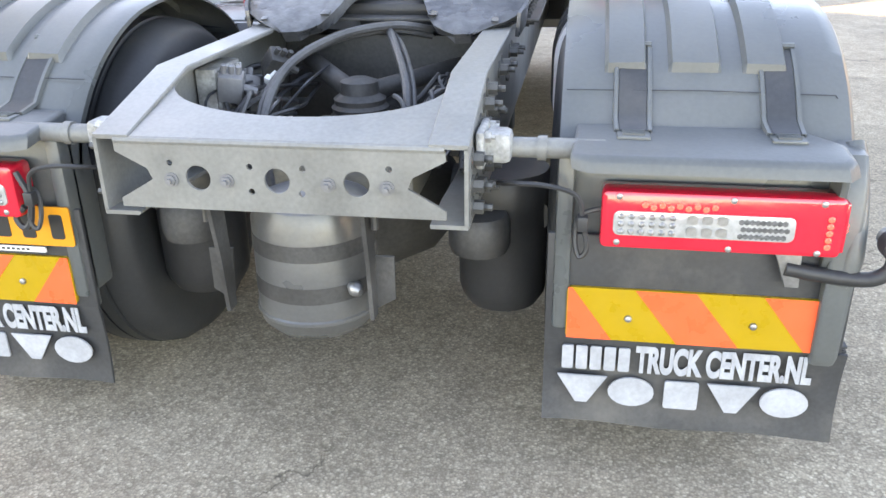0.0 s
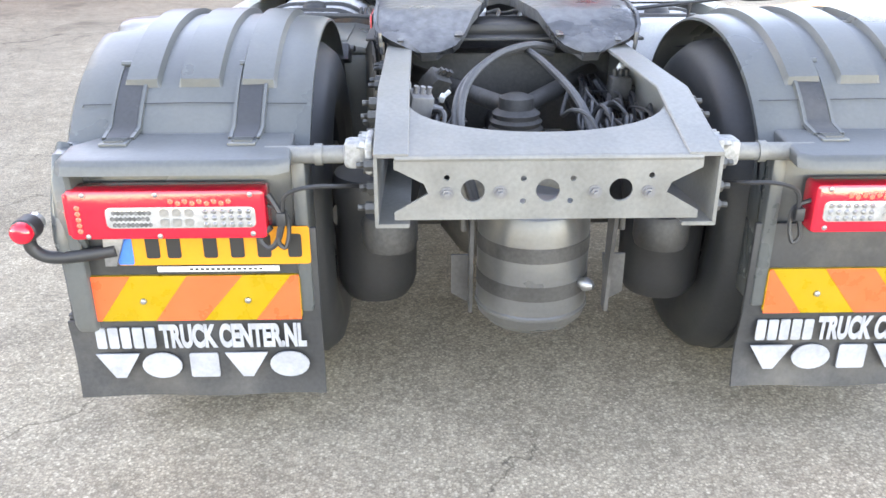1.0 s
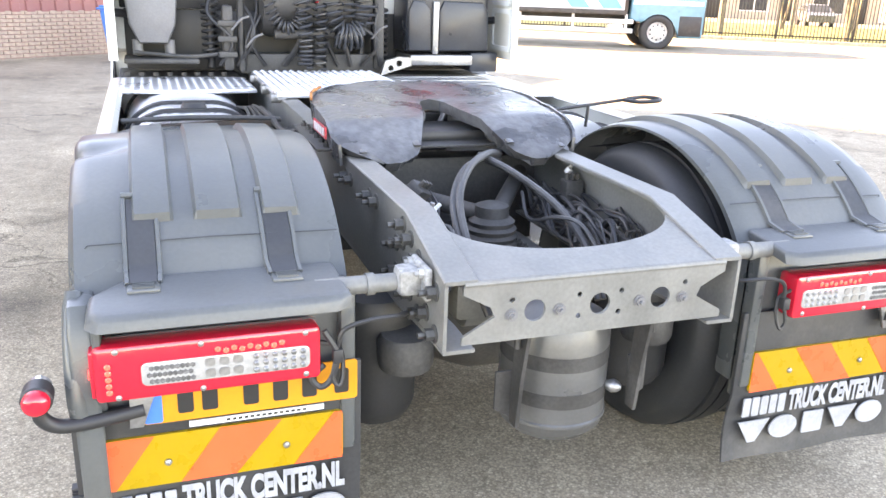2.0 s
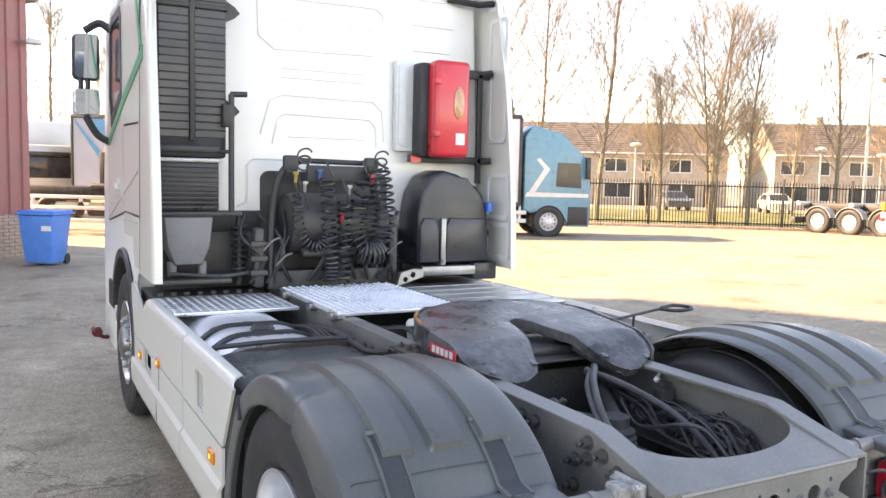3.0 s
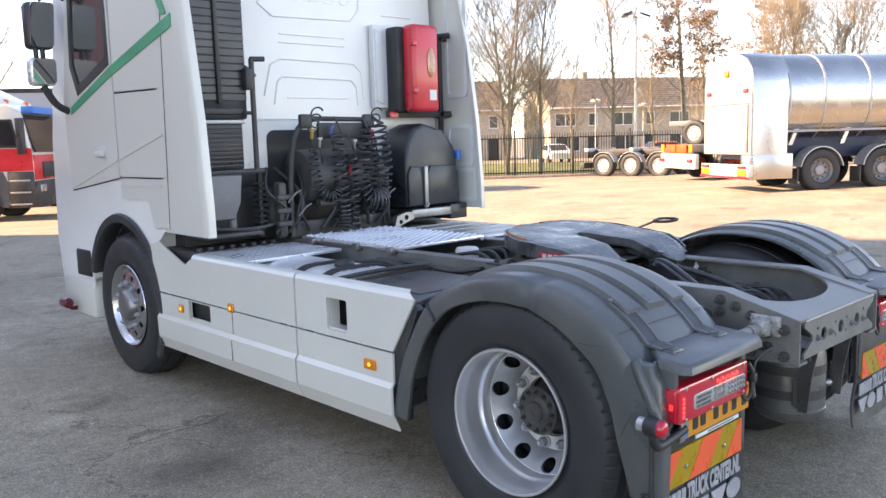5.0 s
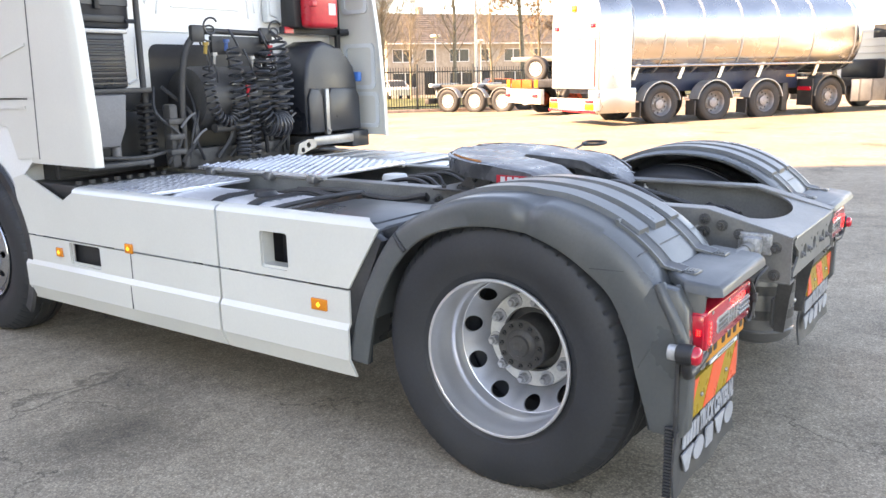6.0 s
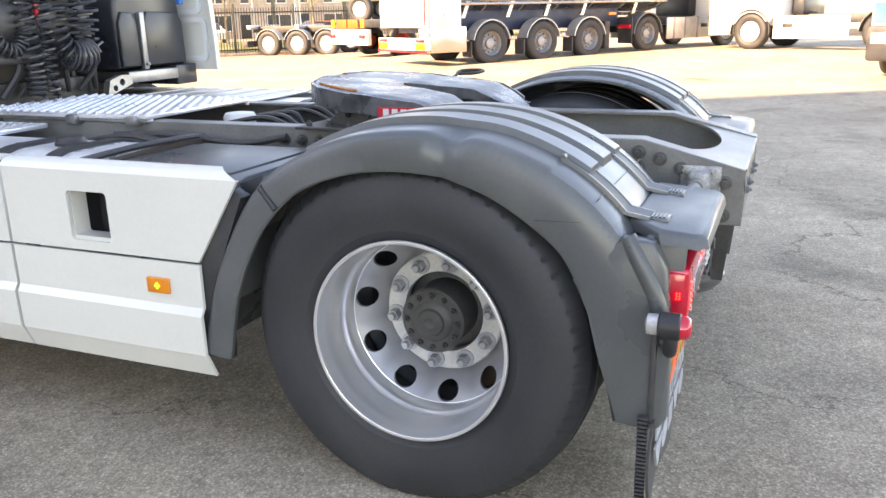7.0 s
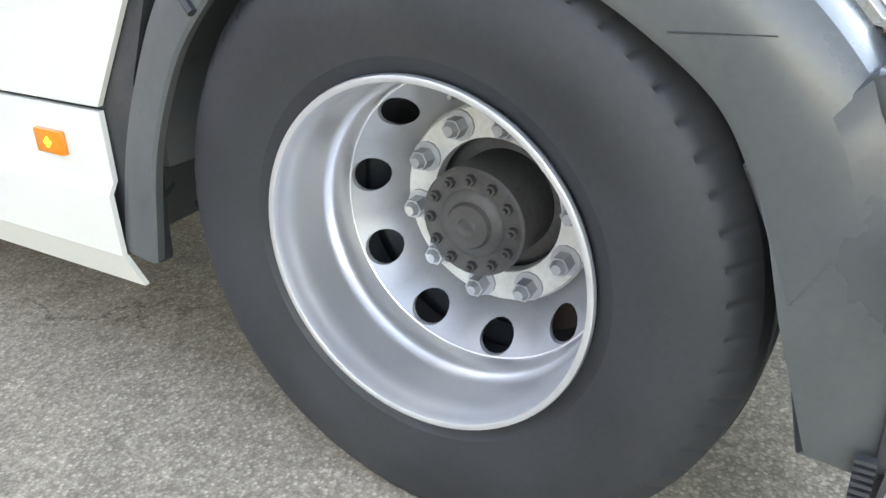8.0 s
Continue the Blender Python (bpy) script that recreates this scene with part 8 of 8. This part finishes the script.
bm = B()
n = int(FLEN / 0.125)
for k in range(n):
    x, y, z = fpt(k * 0.125)
    box(bm, x - 0.012, x + 0.012, y - 0.012, y + 0.012, z + 0.08, z + 2.0)
tagged(part("pale", bm, M_FENCE, fence, "thin black pales"), kind="stuff")
for k in range(int(FLEN / 2.75) + 1):
    x, y, z = fpt(k * 2.75)
    bar_box(fence, "post", M_FENCE, x - 0.04, x + 0.04, y - 0.04, y + 0.04, z - 0.1, z + 2.15, bev=0.0)
for h in (0.25, 1.8):
    for k in range(int(FLEN / 2.75)):
        a, b = fpt(k * 2.75), fpt((k + 1) * 2.75)
        bm = B()
        tube(bm, [(a[0], a[1], a[2] + h), (b[0], b[1], b[2] + h)], 0.025, 4)
        part("rail", bm, M_FENCE, fence)
# lawn and a road beyond
ND = Vector((-FD.y, FD.x))
bm = B()
rows = []
for j in range(9):
    rows.append([(p.x, p.y, gz(p.x, p.y) + 0.03) for p in [F0 + FD * (i * 5 - 25) + ND * (0.5 + j * 3.1) for i in range(26)]])
grid(bm, rows)
tagged(part("lawn", bm, M_GRASS, smooth=180), "yellowish winter grass behind the fence", "lawn", kind="structure")
# pale kerb strip under the fence
for k in range(31):
    a, b = fpt(k * 2), fpt(k * 2 + 1.97)
    bm = B()
    q = ND * 0.25
    prism(bm, [(a[0] - q.x, a[1] - q.y), (b[0] - q.x, b[1] - q.y), (b[0] + q.x, b[1] + q.y), (a[0] + q.x, a[1] + q.y)], "z", a[2] - 0.1, a[2] + 0.12, bev=0.01)
    tagged(part("kerb", bm, M_BRICK), "grey concrete kerb below the fence", "kerb", kind="structure")

# terraced houses
HA = math.degrees(math.atan2(-0.55, 0.835))


def house(m, gable):
    """One house of a terrace: local x along the street front, -y faces the yard."""
    h = thing("terraced_house", "two-storey brick terraced house with a dark tiled roof", "house", "terrace", m)
    W, D, E, R = 5.6, 9.0, 4.85, 7.6
    bm = B()
    holes = [round_rect(0.5, 2.5, 3.05, 4.25, 0.02, 1), round_rect(3.7, 4.6, 3.05, 4.25, 0.02, 1), round_rect(0.5, 2.9, 0.75, 2.15, 0.02, 1), round_rect(3.6, 4.6, 0.0 + 0.05, 2.15, 0.02, 1)]
    plate(bm, [(0, 0), (W, 0), (W, E), (0, E)], holes, "y", 0, 0.25)
    part("front_wall", bm, M_HOUSE, h)
    bm = B()
    prism(bm, [(0.26, 0), (D, 0), (D, E), (D / 2, R - 0.15), (0.26, E)], "x", 0.02, W - 0.02)
    part("party_wall", bm, M_GABLE if gable else M_HOUSE, h)
    bm = B()
    prism(bm, [(D / 2, R), (D + 0.3, E - 0.1), (D + 0.3, E), (D / 2, R + 0.1)], "x", -0.01, W + 0.01)
    roof_ob = part("roof", bm, M_TILE, h, "dark tiled roof in courses")
    for row in range(14):
        bm = B()
        t0, t1 = row / 14, (row + 1) / 14
        y0, z0 = -0.35 + (D / 2 + 0.35) * t0, E - 0.12 + (R - E + 0.12) * t0
        y1, z1 = -0.35 + (D / 2 + 0.35) * t1, E - 0.12 + (R - E + 0.12) * t1
        prism(bm, [(y0, z0), (y1, z1), (y1, z1 + 0.05), (y0, z0 + 0.10)], "x", -0.01, W + 0.01)
        part("tile_course", bm, M_TILE, roof_ob)
    bar_box(h, "chimney", M_HOUSE, W - 0.9, W - 0.35, D / 2 - 0.1, D / 2 + 0.5, R - 0.5, R + 0.75) if gable else None
    for x0, x1, z0, z1 in ((0.5, 2.5, 3.05, 4.25), (3.7, 4.6, 3.05, 4.25), (0.5, 2.9, 0.75, 2.15)):
        bm = B()
        mid = (x0 + x1) / 2
        hs = [round_rect(x0 + 0.07, mid - 0.04, z0 + 0.07, z1 - 0.07, 0.01, 1), round_rect(mid + 0.04, x1 - 0.07, z0 + 0.07, z1 - 0.07, 0.01, 1)] if x1 - x0 > 1.2 else [round_rect(x0 + 0.07, x1 - 0.07, z0 + 0.07, z1 - 0.07, 0.01, 1)]
        plate(bm, [(x0, z0), (x1, z0), (x1, z1), (x0, z1)], hs, "y", 0.06, 0.14)
        win_ob = part("window", bm, M_FRAMEW, h)
        bm = B()
        box(bm, x0 + 0.05, x1 - 0.05, 0.10, 0.12, z0 + 0.05, z1 - 0.05)
        part("pane", bm, M_PANE, win_ob)
    bar_box(h, "front_door", M_INK, 3.62, 4.58, 0.08, 0.14, 0.06, 2.13)
    bar_box(h, "gutter", M_FRAMEW, 0, W, -0.42, -0.3, E - 0.2, E - 0.08)
    return h


FH = Vector((0.835, -0.55)).normalized()
first_a = house(pose(35.41, 62.88, -0.52, 0, 0, HA), False)
for k in range(1, 4):
    p = Vector((35.41, 62.88)) + FH * 5.6 * k
    copy_thing(first_a, pose(p.x, p.y, -0.52, 0, 0, HA))
q = Vector((55.71, 46.93))
house(pose(q.x, q.y, -0.52, 0, 0, HA), True)
for k in range(1, 7):
    p = q + FH * 5.6 * k
    copy_thing(first_a, pose(p.x, p.y, -0.52, 0, 0, HA))


def car(m, paint, label):
    c = thing("parked_car", label, "car", "parked cars", m)
    bm = B()
    prism(bm, [(-2.0, 0.3), (2.0, 0.3), (2.05, 0.75), (1.2, 0.92), (0.6, 1.38), (-1.1, 1.42), (-1.75, 0.98), (-2.05, 0.9)], "y", -0.85, 0.85, bev=0.08, seg=3)
    for v in bm.verts:
        v.co.y *= 1 - 0.24 * max(0.0, min(1.0, (v.co.z - 0.92) / 0.45))
    part("body", bm, paint, c)
    for s in (-1, 1):
        bm = B()
        prism(bm, [(1.0, 0.95), (0.52, 1.3), (-1.0, 1.34), (-1.5, 0.98)], "y", s * 0.84, s * 0.86)
        for v in bm.verts:
            v.co.y *= 1 - 0.24 * max(0.0, min(1.0, (v.co.z - 0.92) / 0.45))
        part("side_window", bm, M_PANE, c)
        bm = B()
        prism(bm, [(1.16, 0.945), (1.2, 0.94), (0.66, 1.36), (0.62, 1.35)] if s > 0 else [(-1.72, 1.0), (-1.69, 1.05), (-1.17, 1.40), (-1.2, 1.36)], "y", -0.62, 0.62)
        part("windscreen", bm, M_PANE, c)
        for x in (-1.25, 1.3):
            bm = B()
            cyl(bm, (x, s * 0.68, 0.31), (x, s * 0.87, 0.31), 0.31, 20)
            cyl(bm, (x, s * 0.86, 0.31), (x, s * 0.88, 0.31), 0.18, 16)
            part("wheel", bm, M_TYRE, c)
    return c


car(pose(46.6, 39.02, gz(46, 39), 0, 0, 232), M_WHITE, "small white parked car behind the fence")
car(pose(41.64, 44.06, gz(42, 43), 0, 0, 240), mat("dark_car_paint", (0.11, 0.115, 0.12), 0.3, coat=0.5), "dark parked car behind the fence")
car(pose(54.56, 34.22, gz(55, 33), 0, 0, HA), mat("orange_car_paint", (0.5, 0.16, 0.06), 0.35, coat=0.4), "reddish parked car behind the fence")

# street and yard lights
yl = thing("floodlight_mast", "tall galvanised mast with two black floodlights", "lamp post", m=pose(35.08, 24.19, gz(35, 24)))
bm = B()
tube(bm, [(0, 0, 0), (0, 0, 8.15)], [0.09, 0.06], 12)
part("mast", bm, M_POLE, yl)
bm = B()
tube(bm, [(-0.5, 0.33, 8.1), (0.5, -0.33, 8.1)], 0.03, 8)
part("crossbar", bm, M_POLE, yl)
for s in (-1, 1):
    bm = B()
    box(bm, -0.28, 0.28, -0.2, 0.2, -0.06, 0.06, 0.02)
    o = part("floodlight", bm, M_SNORK, yl, "black floodlight")
    o.matrix_basis = pose(s * 0.42, -s * 0.28, 8.25, 15 * s, 18 * s, -33)
bm = B()
box(bm, -0.1, 0.1, -0.1, 0.1, 6.9, 7.15, 0.03)
part("camera_box", bm, M_PALE, yl)
sl = thing("street_lamp", "slim street lamp with a flat round head", "lamp post", "street lamps", pose(38.11, 29.04, gz(38, 28)))
bm = B()
tube(bm, [(0, 0, 0), (0, 0, 3.9)], [0.06, 0.04], 10)
part("post", bm, M_POLE, sl)
bm = B()
lathe(bm, [(3.88, 0.08), (3.95, 0.3), (4.05, 0.32), (4.12, 0.1)], axis="z", n=16)
part("lamp_head", bm, M_FRAMEW, sl)
copy_thing(sl, pose(46.58, 31.15, gz(47, 30)))
copy_thing(sl, pose(29.04, 33.93, gz(29, 33)))


# bare trees
def twig(bm, rnd, p, d, length, r, sides, steps, up, bend=0.14):
    """One tapering, slightly crooked shoot; gives back its points."""
    pts, rs = [p], [r]
    for k in range(steps):
        d = (d + Vector((rnd.uniform(-1, 1), rnd.uniform(-1, 1), rnd.uniform(-0.6, 0.6))) * bend + Vector((0, 0, up))).normalized()
        p = p + d * (length / steps)
        pts.append(p)
        rs.append(r * (1 - 0.72 * (k + 1) / steps))
    tube(bm, pts, rs, sides, cap=False)
    return pts, rs


def along(pts, t):
    i = min(int(t * (len(pts) - 1)), len(pts) - 2)
    return pts[i].lerp(pts[i + 1], t * (len(pts) - 1) - i), (pts[i + 1] - pts[i]).normalized()


def branch_off(rnd, d, spread):
    a = rnd.uniform(0, 2 * math.pi)
    u, w = frame_of(d)
    return (d * math.cos(spread) + (u * math.cos(a) + w * math.sin(a)) * math.sin(spread)).normalized()


def tree(seed, height, stems, m, label, reach=0.31, first=0.24, limbs=38, open_angle=0.85, leaves=0):
    """A winter tree: straight leaders, rising limbs and three orders of fine twigs."""
    t = thing("tree", label, "tree", "trees", m)
    rnd = random.Random(seed)
    bt, bc = B(), B()
    tips = []
    for k in range(stems):
        a = 2 * math.pi * k / stems + rnd.random()
        lean = 0.0 if stems == 1 else 0.13
        hgt = height * (1.0 if k == 0 else rnd.uniform(0.86, 0.96))
        pts, rs = twig(bt, rnd, Vector((0, 0, -0.2)), Vector((lean * math.cos(a), lean * math.sin(a), 1)).normalized(), hgt, 0.0125 * height / stems ** 0.35, 8, 12, 0.05, 0.045)
        count = int(limbs / stems ** 0.5)
        for j in range(count):
            f = first + (0.97 - first) * ((j + rnd.random()) / count) ** 0.9
            base, d = along(pts, f)
            size = reach * height * math.sqrt(max(0.02, 1 - ((f - 0.42) / 0.60) ** 2)) * rnd.uniform(0.7, 1.15)
            turn_a = 2.4 * j + rnd.uniform(-0.5, 0.5)
            ang = open_angle * (1.12 - 0.55 * f)
            nd = Vector((math.cos(turn_a) * math.sin(ang), math.sin(turn_a) * math.sin(ang), math.cos(ang)))
            p1, r1 = twig(bc, rnd, base, nd, size, max(0.020, 0.0046 * height * (1 - f) ** 0.7), 5, 6, 0.075, 0.11)
            for _ in range(8):
                q, d1 = along(p1, rnd.uniform(0.18, 1.0))
                p2, r2 = twig(bc, rnd, q, branch_off(rnd, d1, rnd.uniform(0.3, 0.7)), size * rnd.uniform(0.32, 0.6), 0.0125, 3, 4, 0.06)
                tips.append(p2[-1])
                for _ in range(6):
                    q2, d2 = along(p2, rnd.uniform(0.12, 1.0))
                    p3, r3 = twig(bc, rnd, q2, branch_off(rnd, d2, rnd.uniform(0.3, 0.7)), size * rnd.uniform(0.18, 0.36), 0.0075, 3, 2, 0.05)
                    tips.append(p3[-1])
    part("trunk", bt, M_BARK, t)
    part("crown", bc, M_TWIG, t, "bare branches")
    if leaves:
        bl = B()
        clumps = rnd.sample(tips, min(len(tips), 420))
        for _ in range(leaves):
            p = rnd.choice(clumps)
            c = p + Vector((rnd.gauss(0, 0.17), rnd.gauss(0, 0.17), rnd.gauss(-0.05, 0.09)))
            q = Euler((rnd.uniform(0, 6), rnd.uniform(0, 6), rnd.uniform(0, 6))).to_matrix()
            s = rnd.uniform(0.05, 0.10)
            vs = [bl.verts.new(c + q @ Vector(v) * s) for v in ((-1, 0, 0), (0, -0.5, 0.1), (1, 0, 0), (0, 0.5, 0.1))]
            bl.faces.new(vs)
        tagged(part("foliage", bl, M_LEAF, t, "rust-brown dead leaves"), kind="stuff")
    return t


def at(x, y, turn=0, s=1.0):
    return pose(x, y, gz(x, y) - 0.05, 0, 0, turn) @ Matrix.Scale(s, 4)


ta = tree(3, 11.2, 1, at(22.9, 29.5), "tall bare winter tree behind the fence", reach=0.34)
tb = tree(8, 9.8, 3, at(26.7, 26.1), "bare spreading winter tree with several stems behind the fence", reach=0.42, first=0.26, open_angle=0.95)
tc = tree(15, 9.6, 1, at(32.9, 24.1), "slender bare winter tree behind the fence", reach=0.30, open_angle=0.75)
td = tree(27, 10.6, 2, at(5.0, 45.7, 0, 1.14), "bare winter tree with a forked trunk", reach=0.37, first=0.3, open_angle=0.92)
oak = tree(21, 12.7, 1, at(37.5, 22.6), "tall tree holding rust-brown dead leaves", reach=0.20, first=0.3, limbs=34, open_angle=1.25, leaves=9500)
for src, x, y, turn, sc in ((tc, 26.1, 28.7, 40, 0.75), (tc, 28.1, 25.1, 160, 0.9), (td, 20.4, 31.5, 70, 1.02), (ta, 40.2, 26.2, 200, 0.66), (tb, 49.3, 22.9, 20, 1.04),
                            (ta, 51.5, 22.2, 130, 0.9), (tc, 52.5, 19.9, 250, 0.9), (tb, 55.4, 20.9, 90, 1.18), (ta, 56.2, 18.0, 10, 1.16), (td, 60.4, 15.2, 300, 1.2),
                            (tb, 68.8, 12.0, 40, 1.4), (ta, 76.0, 7.2, 170, 1.3), (tc, 43.4, 35.0, 220, 0.75), (td, 33.0, 37.2, 300, 0.68), (tb, 36.5, 33.0, 90, 0.66),
                            (tc, 46.5, 26.5, 30, 0.95), (td, 30.5, 29.5, 10, 0.62), (tc, 2.8, 44.0, 200, 0.86), (ta, 9.0, 48.9, 20, 1.14),
                            (tc, -0.2, 38.3, 140, 0.92), (tb, 6.4, 57.0, 240, 0.66)):
    copy_thing(src, at(x, y, turn, sc))
copy_thing(oak, at(54.0, 25.5, 130, 0.95))
